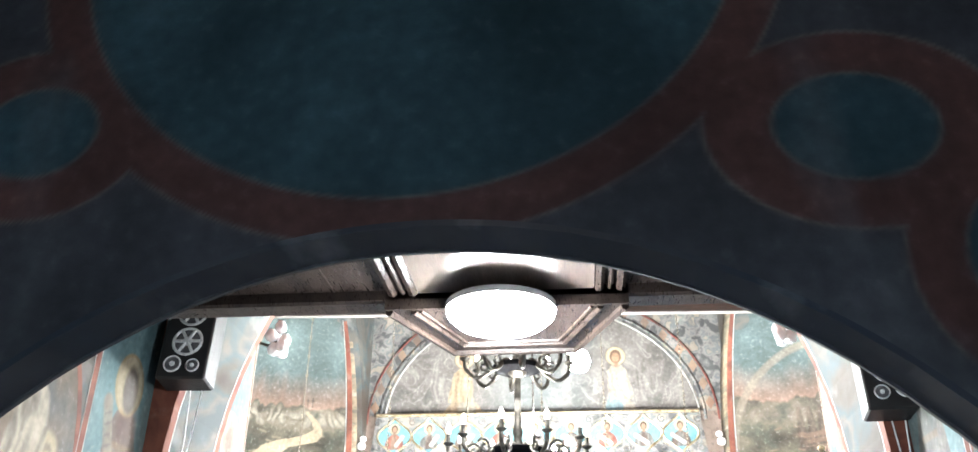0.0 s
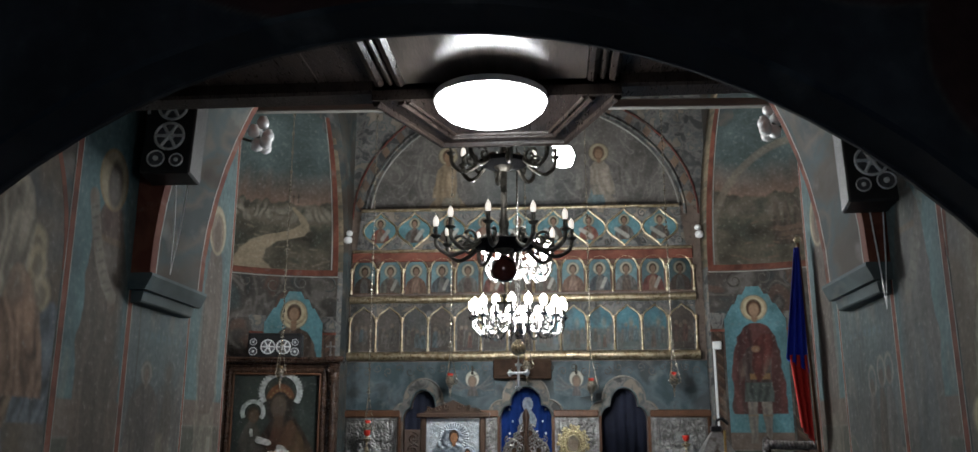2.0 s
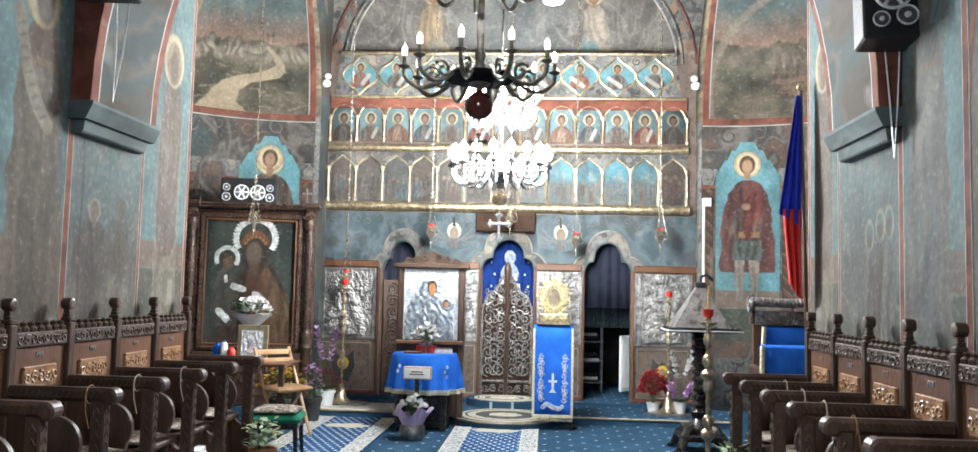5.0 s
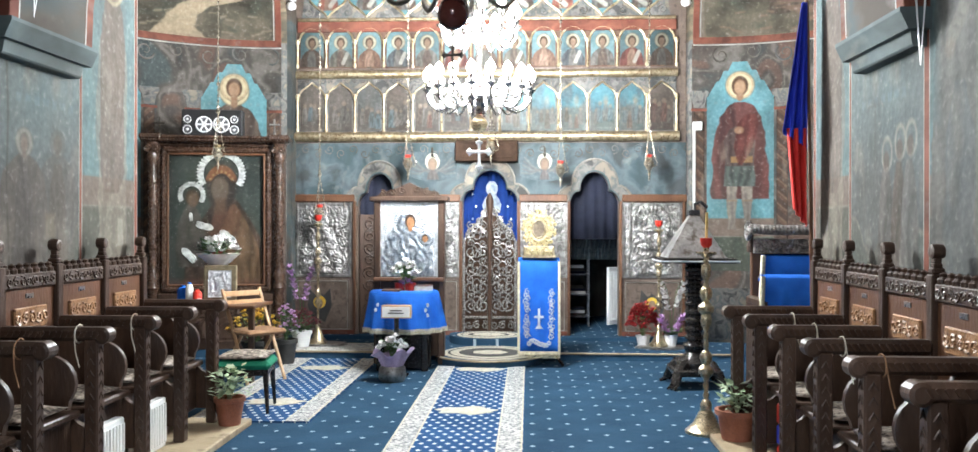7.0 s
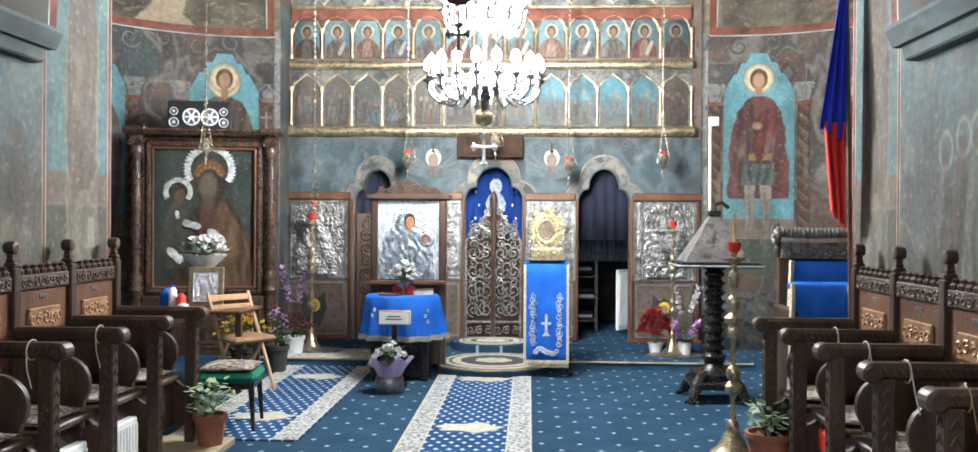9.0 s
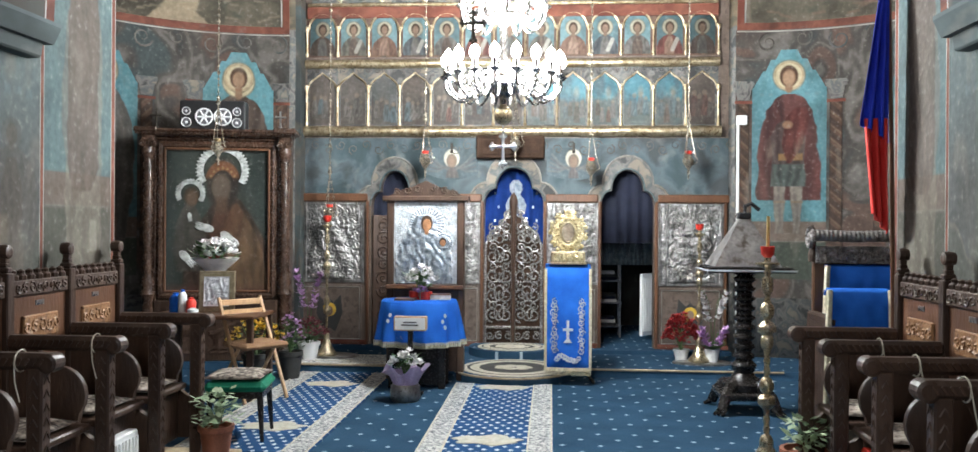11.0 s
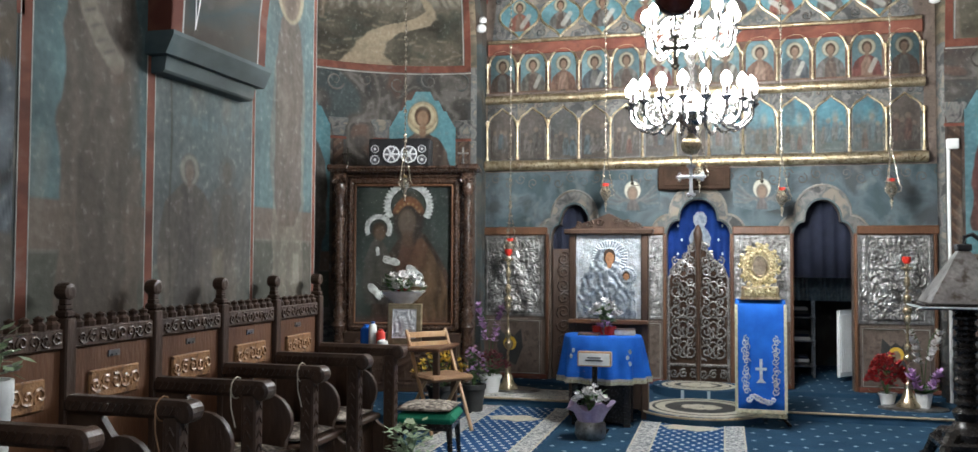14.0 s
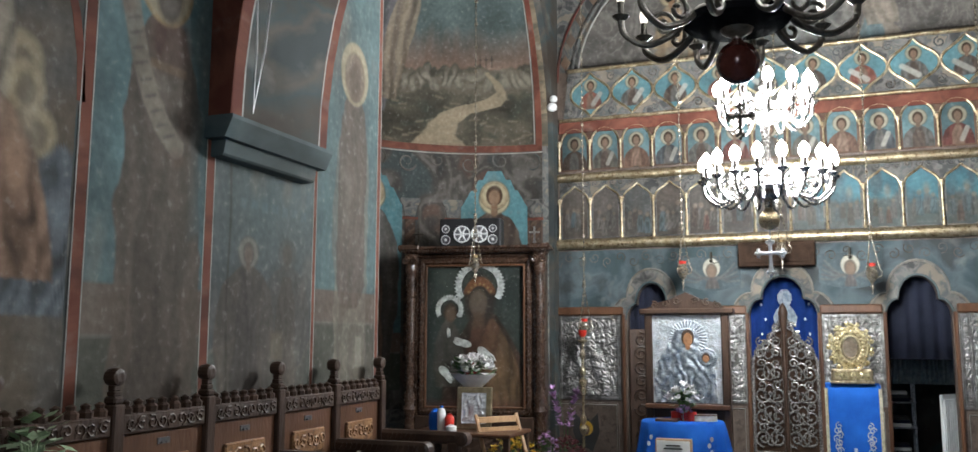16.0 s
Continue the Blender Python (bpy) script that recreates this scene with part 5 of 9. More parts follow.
for pts, r in (([(BX - 0.455, 2.52), (BX - 0.265, 3.02), (BX + 0.265, 3.02), (BX + 0.455, 2.52)], 0.018), ([(BX - 0.36, 2.52), (BX - 0.215, 2.93), (BX + 0.215, 2.93), (BX + 0.36, 2.52)], 0.014), ([(BX - 0.33, 2.52), (BX - 0.195, 2.90), (BX + 0.195, 2.90), (BX + 0.33, 2.52)], 0.008)):
    bm = bmesh.new()
    tube(bm, [(x, y, 2.688) for x, y in pts], r, 6)
    part("moulding", bm, M_CEIL, loft)
for s in (-1, 1):
    for d, r in ((0.36, 0.02), (0.40, 0.012), (0.44, 0.02)):
        bm = bmesh.new()
        tube(bm, [(BX + s * d, 1.3, 2.755), (BX + s * d, 2.49, 2.755)], r, 6)
        part("moulding", bm, M_CEIL, loft)
bm = bmesh.new()
box(bm, (BX - 0.34, 1.2, 2.75), (BX + 0.34, 2.49, 2.766))
part("lacquered_panel", bm, material("lacquered_panel", (0.09, 0.07, 0.06), (0.15, 0.12, 0.1), 3, 0.18, 0, 0.1, 40, None, (6, 0.5, 1), 0.7), loft, "glossy varnished panel")
lampt = thing("ceiling_lamp", "round white opal ceiling lamp, lit, under the loft bay", "ceiling lamp", pose(BX - 0.02, 2.53, 2.66))
bm = bmesh.new()
lathe(bm, [(0.0, -0.055), (0.10, -0.05), (0.17, -0.03), (0.205, 0.0), (0.21, 0.02)], 32)
part("diffuser", bm, M_LED, lampt, "glowing opal diffuser", smooth="all")
bm = bmesh.new()
lathe(bm, [(0.215, 0.02), (0.215, 0.045), (0.12, 0.05)], 32)
part("rim", bm, M_RADW, lampt)
bm = bmesh.new()
box(bm, (-2.37, 6.30, -0.035), (2.37, 6.38, 0.035), 0, 0.01, pose(0.06, 0, 4.16, 0, 1.0, 0))
tagged(part("tie_beam", bm, material("pale_old_timber", (0.15, 0.14, 0.125), (0.22, 0.205, 0.185), 4, 0.6, 0, 0.3, 50, None, (0.3, 3, 3))), "pale old timber tie beam across the nave", "beam", kind="structure")

# ---- altar screen ----
ico = thing("iconostasis", "carved and gilded altar screen with tiers of small icons", "altar screen", pose(-0.044, ICO, 0) @ Matrix.Diagonal((0.967, 1, 1, 1)))
F = lambda u, v, w: Vector((u, -w, v))  # noqa: E731
DOORS = ((-1.56, -1.03, 2.02), (-0.27, 0.39, 2.06), (1.04, 1.62, 2.04))
DC = 0.06


def lobed(u0, u1, v0, top):
    """A door head with three lobes, from right to left."""
    c, r, h = (u0 + u1) / 2, (u1 - u0) / 2, top - v0
    pts = [(c + r * (0.60 + 0.40 * math.cos(math.pi * i / 12)), v0 + 0.42 * h * math.sin(math.pi * i / 12)) for i in range(7)]
    pts += [(c + 0.60 * r * math.cos(math.pi * i / 14), v0 + h * (0.46 + 0.54 * math.sin(math.pi * i / 14))) for i in range(15)]
    pts += [(c - r * (0.60 + 0.40 * math.sin(math.pi * i / 12)), v0 + 0.42 * h * math.cos(math.pi * i / 12)) for i in range(7)]
    return pts


bm = bmesh.new()
pts = [(-2.45, 0.12)]
for u0, u1, top in DOORS:
    pts += [(u0, 0.12)] + lobed(u0, u1, top - 0.38, top)[::-1] + [(u1, 0.12)]
pts += [(2.45, 0.12), (2.45, 4.41), (-2.45, 4.41)]
plate(bm, pts, -0.12, 0, F)
part("screen_wall", bm, M_ICONW, ico, "brown painted board wall")
for k, (u0, u1) in enumerate(((-2.45, -1.62), (-0.97, -0.33), (0.45, 0.98), (1.68, 2.45))):
    bm = bmesh.new()
    plate(bm, rect(u0, 1.78, u1, 2.385), 0, 0.006, F)
    part("blue_frieze", bm, M_BLUEF, ico, "slate-blue painted frieze")
for (u0, u1, top) in DOORS:
    bm = bmesh.new()
    head = [(u, v) for u, v in lobed(u0 - 0.06, u1 + 0.06, top - 0.36, top + 0.06) if True]
    plate(bm, [(u1 + 0.10, 2.385), (u0 - 0.10, 2.385)] + [(u0 - 0.10, top + 0.03)] + head[::-1] + [(u1 + 0.10, top + 0.03)], 0.001, 0.005, F)
    part("blue_frieze", bm, M_BLUEF, ico, "slate-blue painted frieze")
for u0, u1, top in DOORS:
    for d, r, mt in ((0.015, 0.012, M_SLATE), (0.17, 0.014, M_FOLDL)):
        bm = bmesh.new()
        tube(bm, [F(u, v, 0.012) for u, v in lobed(u0 - d, u1 + d, top - 0.38, top + d * 0.9)], r, 6)
        part("door_hood", bm, mt, ico)
    bm = bmesh.new()
    hd_out = lobed(u0 - 0.165, u1 + 0.165, top - 0.38, top + 0.15)
    hd_in = lobed(u0 - 0.02, u1 + 0.02, top - 0.38, top + 0.015)
    strip(bm, hd_in, hd_out, 0.004, 0.012, F)
    part("door_hood_band", bm, M_ORN, ico, "grey band over the doorway")
# cherub medallions on the frieze
for u in (-0.645, 0.725):
    mu = Mural(u - 0.30, u + 0.30, 1.93, 2.28, 0.008, (0.07, 0.092, 0.102), low=lambda x: 2.0 - 0.07 * np.cos((x - u) / 0.30 * 1.5), seed=170)
    for t in (-1, 1):
        for j in range(5):
            mu.line([(u + t * 0.05, 2.08 - 0.01 * j), (u + t * 0.16, 2.02 + 0.025 * j), (u + t * (0.28 - 0.01 * j), 2.03 + 0.045 * j)], 0.020, ((0.12, 0.125, 0.12), (0.09, 0.085, 0.085))[j % 2], 0.7)
    mu.disc(u, 2.165, 0.088, 0.098, (0.46, 0.43, 0.36), 0.95)
    mu.disc(u, 2.135, 0.060, 0.080, (0.10, 0.075, 0.06), 0.9)
    mu.disc(u, 2.13, 0.042, 0.062, (0.19, 0.13, 0.095), 1.0, 0.02)
    mu.gown(u, 1.95, 1.0, [0, 0.06, 0.12], [0.07, 0.06, 0.02], (0.09, 0.075, 0.07), 0.3, 0.8, 20)
    mu.done("cherub_medallion", ico, F, 0.0075, M_BOARD, "white nimbus with a plain face between painted wings")
    bm = bmesh.new()
    tube(bm, [F(u, 2.26, 0.02), F(u, 2.33, 0.02)], 0.014, 6)
    ball(bm, F(u, 2.24, 0.02), 0.022)
    part("frieze_knob", bm, M_BRONZE, ico)
rng = random.Random(11)
bm = bmesh.new()
for k in range(34):
    u = -2.35 + 0.145 * k
    tube(bm, [F(a, b, 0.008) for a, b in spiral((u, 2.26 + 0.05 * (k % 2)), 0.06, 1.2, 10, k * 1.1, 1 if k % 2 else -1)], 0.006, 4)
    part("painted_scroll", bm, M_ROBEG, ico)
    bm = bmesh.new()
bm.free()
bm = bmesh.new()
box(bm, (-0.36, -0.10, 2.16), (0.40, 0.0, 2.41), 0, 0.012)
box(bm, (-0.30, -0.112, 2.20), (0.34, -0.098, 2.37), 0, 0.004)
part("central_box", bm, M_MATTW, ico, "brown wooden box over the royal doors")


def rounded_rail(z0, z1, x0, x1, mt, label, r=None):
    bm = bmesh.new()
    zc, rr = (z0 + z1) / 2, (z1 - z0) / 2
    k = 26
    wav = [0.006 * noise.noise(Vector((i * 0.7, z0 * 3, 0))) for i in range(k + 1)]
    tube(bm, [(x0 + (x1 - x0) * i / k, -0.03 + wav[i], zc + wav[i] * 1.5) for i in range(k + 1)], rr, 10)
    part("moulding", bm, mt, ico, label, smooth=True)


rounded_rail(2.40, 2.515, -2.34, 2.34, M_GOLD, "thick worn gilt moulding")
rounded_rail(3.15, 3.245, -2.32, 2.32, M_GOLD, "worn gilt moulding")
rounded_rail(3.825, 3.865, -2.30, 2.30, M_GOLD, "thin gilt moulding")
rounded_rail(4.385, 4.43, -2.2, 2.16, M_GOLD, "thin gilt moulding")
bm = bmesh.new()
box(bm, (-2.31, -0.035, 3.70), (2.31, 0, 3.825), 0, 0.006)
part("red_cornice", bm, M_REDB, ico, "red-brown painted cornice")
for u0, u1 in ((-2.45, -1.60), (-0.99, -0.30), (0.42, 1.0), (1.66, 2.45)):
    bm = bmesh.new()
    box(bm, (u0, -0.045, 1.69), (u1, 0, 1.775), 0, 0.01)
    part("cornice", bm, M_WOODM, ico)

M_ORNR = fresco("faded_red_board", [(0.085, 0.048, 0.037), (0.12, 0.075, 0.055), (0.07, 0.056, 0.047)], 6.0, 1.0)
P_DIM = ((0.075, 0.062, 0.054), (0.085, 0.075, 0.068), (0.07, 0.072, 0.07))
rng = random.Random(21)
W13 = 4.62 / 13
for row, (z0, z1, kind) in enumerate(((2.515, 3.10, "ogee"), (3.275, 3.74, "round"))):
    bm = bmesh.new()
    plate(bm, rect(-2.31, z0, 2.31, (3.195, 3.72)[row]), 0, 0.012, F)
    part("tier_board", bm, (M_ORN, M_ORNR)[row], ico)
    for k in range(13):
        u0 = -2.31 + W13 * k
        a, b = u0 + 0.035, u0 + W13 - 0.035
        c, r = (a + b) / 2, (b - a) / 2
        x0 = lambda x: np.clip(1 - ((x - c) / r) ** 2, 0, 1) ** 0.5  # noqa: E731
        if kind == "round":
            hi = lambda x: z1 - 0.02 - r + r * x0(x)  # noqa: E731
        else:
            hi = lambda x: z1 - 0.02 - r + r * (0.66 * x0(x) + 0.34 * (1 - np.clip(np.abs((x - c) / r), 0, 1)) ** 3)  # noqa: E731
        if row:
            lit = 0.75 + 0.5 * rng.random()
            mu = Mural(a, b, z0 + 0.015, z1, 0.007, [0.95 * lit * q for q in (0.085, 0.14, 0.152)], high=hi, seed=100 + k)
            robe = (P_BROWN, (0.09, 0.035, 0.03), P_GREY, (0.05, 0.055, 0.06), (0.10, 0.06, 0.045), (0.075, 0.07, 0.06))[(k * 5) % 6]
            mu.half(c, z0 + 0.02, 0.37, robe, (P_GREY, P_BROWN, P_TAN)[k % 3], (0.25, 0.225, 0.17), (0.15, 0.10, 0.072), P_HAIR)
            if k % 2:
                mu.line([(c + 0.03, z0 + 0.06), (c + 0.08, z0 + 0.17)], 0.045, (0.26, 0.25, 0.22), 0.8)
            if k in (0, 12):
                mu.shade(-0.35 + 0 * mu.u)
        else:
            blue = k > 6 and k < 12
            mu = Mural(a, b, z0 + 0.015, z1, 0.008, (0.065, 0.15, 0.18) if blue else P_DIM[k % 3], high=hi, seed=120 + k)
            mu.lay(mu.edge(z0 + 0.27 + 0.05 * grain(mu.u * 12, mu.u * 0 + k, 5) - mu.v, 0.05), (0.085, 0.085, 0.072) if blue else (0.06, 0.05, 0.044), 0.8)
            for j in range(4):
                p, q, hh = a + 0.05 + 0.06 * j + 0.02 * rng.random(), z0 + 0.03 + 0.1 * rng.random(), 0.15 + 0.12 * rng.random()
                robe = rng.choice((P_GREY, P_BROWN, (0.1, 0.05, 0.04), (0.12, 0.11, 0.1), (0.07, 0.10, 0.11)))
                mu.gown(p, q, hh, [0, 0.4, 0.75, 0.88], [0.16, 0.17, 0.11, 0.03], robe, 0.4, 0.7, 6)
                mu.disc(p, q + 0.93 * hh, 0.10 * hh, 0.11 * hh, (0.17, 0.135, 0.10), 0.6, 0.012)
            if blue:
                mu.disc(c + 0.04, z0 + 0.36, 0.03, 0.06, (0.18, 0.165, 0.14), 0.6, 0.03)
            mu.lay(np.clip(0.3 + grain(mu.u * 9, mu.v * 4, k), 0, 1), (0.075, 0.068, 0.062), 0.5)
        mu.done("icon", ico, F, 0.0155, M_BOARD, "small painted icon on a teal ground" if row or 6 < k < 12 else "small darkened painted icon")
        bm = bmesh.new()
        tube(bm, [F(u, v, 0.024) for u, v in arch_pts(a - 0.012, b + 0.012, z0 + 0.02, z1, kind, 14)[2:]], 0.012 if row else 0.010, 6)
        part("gilt_arch", bm, M_GOLD, ico)
    for k in range(14):
        u = -2.31 + W13 * k
        spring = z1 - W13 * (0.42 if row else 0.44)
        bm = bmesh.new()
        lathe(bm, [(0.014, z0), (0.022, z0 + 0.02), (0.014, z0 + 0.05), (0.012, (z0 + spring) / 2), (0.013, spring - 0.05), (0.025, spring - 0.02), (0.025, spring + 0.01), (0.0, spring + 0.03)], 8, Matrix.Translation((u, -0.026, 0)))
        part("gilt_column", bm, M_GOLD, ico, smooth=True)
bm = bmesh.new()
for k in range(48):
    u = -2.28 + 0.097 * k
    tube(bm, [F(a, b, 0.016) for a, b in spiral((u, 3.13), 0.04, 1.2, 8, k, 1 if k % 2 else -1)], 0.007, 4)
    part("carved_scroll", bm, M_ROBEG, ico)
    bm = bmesh.new()
bm.free()
# prophets' medallions
bm = bmesh.new()
plate(bm, [(-2.26, 3.86), (2.24, 3.86), (2.16, 4.40), (-2.2, 4.40)], 0, 0.012, F)
part("tier_board", bm, M_ORN, ico)
for k in range(9):
    c, m = -1.935 + 0.479 * k, 4.125
    lz = [(c + 0.232 * math.cos(t), m + math.copysign(0.245, math.sin(t)) * (0.62 * abs(math.sin(t)) + 0.38 * (1 - abs(math.cos(t))) ** 3)) for t in [2 * math.pi * i / 36 for i in range(36)]]
    rise = lambda x: 0.243 * (0.62 * np.sqrt(np.clip(1 - ((x - c) / 0.232) ** 2, 0, 1)) + 0.38 * (1 - np.clip(np.abs((x - c) / 0.232), 0, 1)) ** 3)  # noqa: E731
    mu = Mural(c - 0.231, c + 0.231, m - 0.24, m + 0.24, 0.008, (0.085, 0.17, 0.19), low=lambda x: m - rise(x), high=lambda x: m + rise(x), seed=140 + k)
    mu.half(c, m - 0.15, 0.33, ((0.15, 0.06, 0.045), P_GREY, P_BROWN)[k % 3], (P_TAN, P_BROWN, P_GREY)[k % 3], (0.24, 0.22, 0.16), (0.18, 0.115, 0.08), P_HAIR)
    mu.line([(c + 0.03, m - 0.11), (c + 0.11, m + 0.0)] if k < 4 else [(c - 0.11, m - 0.02), (c + 0.04, m - 0.12)], 0.055, (0.3, 0.29, 0.26), 0.85)
    mu.done("medallion_icon", ico, F, 0.0155, M_BOARD, "teal lozenge medallion with a painted prophet")
    bm = bmesh.new()
    tube(bm, [F(u, v, 0.022) for u, v in lz], 0.014, 6, 0, True)
    part("gilt_frame", bm, M_GOLD, ico)
bm = bmesh.new()
for k in range(10):
    for s in (-1, 1):
        tube(bm, [F(a, b, 0.016) for a, b in spiral((-2.17 + 0.479 * k, 4.125 + s * 0.19), 0.06, 1.3, 10, k, s)], 0.009, 4)
        part("carved_scroll", bm, M_ROBEG, ico)
        bm = bmesh.new()
bm.free()

# silver-clad panels with painted boards below
for k, (u0, u1) in enumerate(((-2.42, -1.64), (-0.97, -0.30), (0.42, 1.01), (1.66, 2.38))):
    bm = bmesh.new()
    relief(bm, u0 + 0.02, 0.80, u1 - 0.02, 1.68, lambda u, v, w: Vector((u, -0.012 - w, v)), 0.010, 130, 170, 3.0 * k, 0, 27, embossed((u0 + u1) / 2, 0.84, 0.8, 0.030, k in (1, 3)))
    part("silver_panel", bm, M_SILVER, ico, "embossed darkened silver icon cover", smooth="all")
    bm = bmesh.new()
    for a in (u0 + 0.01, (u0 * 0.86 + u1 * 0.14)):
        tube(bm, [F(a, 0.80, 0.02), F(a, 1.68, 0.02)], 0.014, 6)
        part("silver_border", bm, M_SILVER, ico)
        bm = bmesh.new()
    tube(bm, [F(u1 - 0.01, 0.80, 0.02), F(u1 - 0.01, 1.68, 0.02)], 0.014, 6)
    part("silver_border", bm, M_SILVER, ico)
    bm = bmesh.new()
    c = (u0 + u1) / 2
    plate(bm, rect(u0 + 0.03, 0.16, u1 - 0.03, 0.77), 0, 0.02, F, 0)
    plate(bm, rect(u0 + 0.06, 0.20, u1 - 0.06, 0.73), 0.02, 0.026, F, 0)
    for s in (-1, 1):
        plate(bm, [(c, 0.30), (c + s * 0.07, 0.26), (c + s * 0.15, 0.46), (c + s * 0.13, 0.66), (c + s * 0.05, 0.58), (c, 0.62)], 0.026, 0.029, F, 1)
    plate(bm, oval(c, 0.50, 0.075, 0.075), 0.029, 0.031, F, 2)
    plate(bm, oval(c, 0.485, 0.042, 0.055, 14), 0.031, 0.035, F, 3)
    part("lower_panel", bm, [M_ICONW, M_INK, M_PETY, M_SKIN], ico, "brown painted board with a winged cherub")
    bm = bmesh.new()
    tube(bm, [F(*p, 0.03) for p in rect(u0 + 0.045, 0.18, u1 - 0.045, 0.75)], 0.006, 4, 0, True)
    part("panel_line", bm, M_WHITEL, ico)
for u0, u1 in ((-2.45, -1.60), (-0.99, -0.30), (0.42, 1.0), (1.66, 2.45)):
    bm = bmesh.new()
    box(bm, (u0, -0.05, 0.12), (u1, 0, 0.17), 0, 0.008)
    part("plinth", bm, M_REDB, ico)
for u in (-2.44, -1.60, -0.99, -0.295, 0.415, 1.02, 1.645, 2.40):
    bm = bmesh.new()
    box(bm, (u - 0.018, -0.04, 0.12), (u + 0.018, 0, 1.70), 0, 0.008)
    part("pilaster", bm, M_WOODM, ico)


M_CARVE = material("silvered_carving", (0.17, 0.155, 0.145), (0.34, 0.32, 0.305), 14, 0.26, 0.55, 0.3, 90)
# royal doors: two openwork leaves of vine scrolls
def royal_leaf(s):
    u_in, u_out = DC, DC + s * 0.315
    bm = bmesh.new()
    tube(bm, [F(u_in + s * 0.012, 0.14, 0.03), F(u_in + s * 0.012, 1.62, 0.03)], 0.016, 6)
    tube(bm, [F(u_out, 0.14, 0.03), F(u_out, 1.22, 0.03), F(u_out - s * 0.06, 1.36, 0.03), F(u_out - s * 0.17, 1.44, 0.03), F(u_in + s * 0.07, 1.56, 0.03), F(u_in + s * 0.02, 1.66, 0.03)], 0.016, 6)
    for z in (0.15, 0.33):
        tube(bm, [F(u_in, z, 0.03), F(u_out, z, 0.03)], 0.018, 6)
    frame = bm
    leaf = part("royal_door", frame, M_CARVE, ico, "openwork carved door leaf with vine scrolls")
    bm = bmesh.new()
    plate(bm, [(u_in, 0.14), (u_out, 0.14), (u_out, 1.20), (u_out - s * 0.06, 1.33), (u_out - s * 0.17, 1.41), (u_in + s * 0.07, 1.53), (u_in, 1.62)], 0.0, 0.012, F)
    part("backing_board", bm, M_MATTW, leaf, "dark board behind the openwork")
    bm = bmesh.new()
    um = (u_in + u_out) / 2
    for j in range(5):
        z = 0.47 + 0.21 * j
        for t in (-1, 1):
            r = 0.085 if j < 4 else 0.06
            tube(bm, [F(a, b, 0.03) for a, b in spiral((um + t * 0.072, z), r, 1.5, 20, 1.57 * t + j, t)], 0.011, 5)
            tube(bm, [F(a, b, 0.036) for a, b in spiral((um + t * 0.075, z + 0.1), 0.05, 1.3, 12, j * 2.0, -t)], 0.009, 5)
        tube(bm, [F(u, v, 0.034) for u, v in oval(um, z + 0.02, 0.055, 0.085, 14)], 0.009, 5, 0, True)
        ball(bm, F(um, z + 0.02, 0.034), 0.02, 0, 1)
    for j in range(3):
        tube(bm, [F(a, b, 0.03) for a, b in spiral((um + (j - 1) * 0.1, 0.24), 0.05, 1.4, 12, j, 1 if j % 2 else -1)], 0.01, 5)
    for j in range(4):
        tube(bm, [F(a, b, 0.03) for a, b in spiral((u_in + s * (0.07 + 0.06 * j), 1.56 - 0.09 * j), 0.05, 1.3, 12, j, s)], 0.012, 5)
    part("vine_openwork", bm, M_CARVE, leaf, "glossy carved vines", smooth=True)


royal_leaf(-1)
royal_leaf(1)
bm = bmesh.new()
lathe(bm, [(0.02, 0.14), (0.028, 0.5), (0.02, 0.9), (0.03, 1.2), (0.022, 1.5), (0.04, 1.62), (0.05, 1.70), (0.03, 1.76), (0.0, 1.80)], 10, Matrix.Translation((DC, -0.045, 0)))
part("door_astragal", bm, M_WOOD, ico, "turned centre post with a knob", smooth=True)


def curtain(name, u0, u1, z0, z1, y, mt, label, folds=9, amp=0.015):
    bm = bmesh.new()
    k = folds * 6
    cols = []
    for i in range(k + 1):
        u = u0 + (u1 - u0) * i / k
        w = amp * math.sin(2 * math.pi * folds * i / k) + 0.4 * amp * math.sin(5.1 * i)
        cols.append([bm.verts.new((u, y + w * f, z)) for z, f in ((z0, 1.2), ((z0 + z1) / 2, 1), (z1, 0.6))])
    for a, b in zip(cols, cols[1:]):
        for j in range(2):
            bm.faces.new((a[j], b[j], b[j + 1], a[j + 1]))
    ob = part(name, bm, mt, None, "", None, "all")
    md = ob.modifiers.new("thickness", "SOLIDIFY")
    md.thickness = 0.004
    return tagged(ob, label, "curtain")


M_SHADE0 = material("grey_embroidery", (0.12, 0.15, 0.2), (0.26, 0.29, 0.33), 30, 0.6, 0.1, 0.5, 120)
c = curtain("altar_curtain", -0.42, 0.44, 0.16, 2.08, ICO + 0.19, M_ROYAL, "blue altar curtain with pale embroidery behind the royal doors", 7)
bm = bmesh.new()
G = east(ICO + 0.15, -0.03)
plate(bm, mirrored(DC, 1.58, 1.0, [(0.10, 0), (0.115, 0.08), (0.085, 0.15), (0.045, 0.20), (0.07, 0.25), (0.068, 0.31), (0.03, 0.36)]), 0, 0.004, G)
part("embroidery", bm, M_SHADE0, c, "grey embroidered motif")
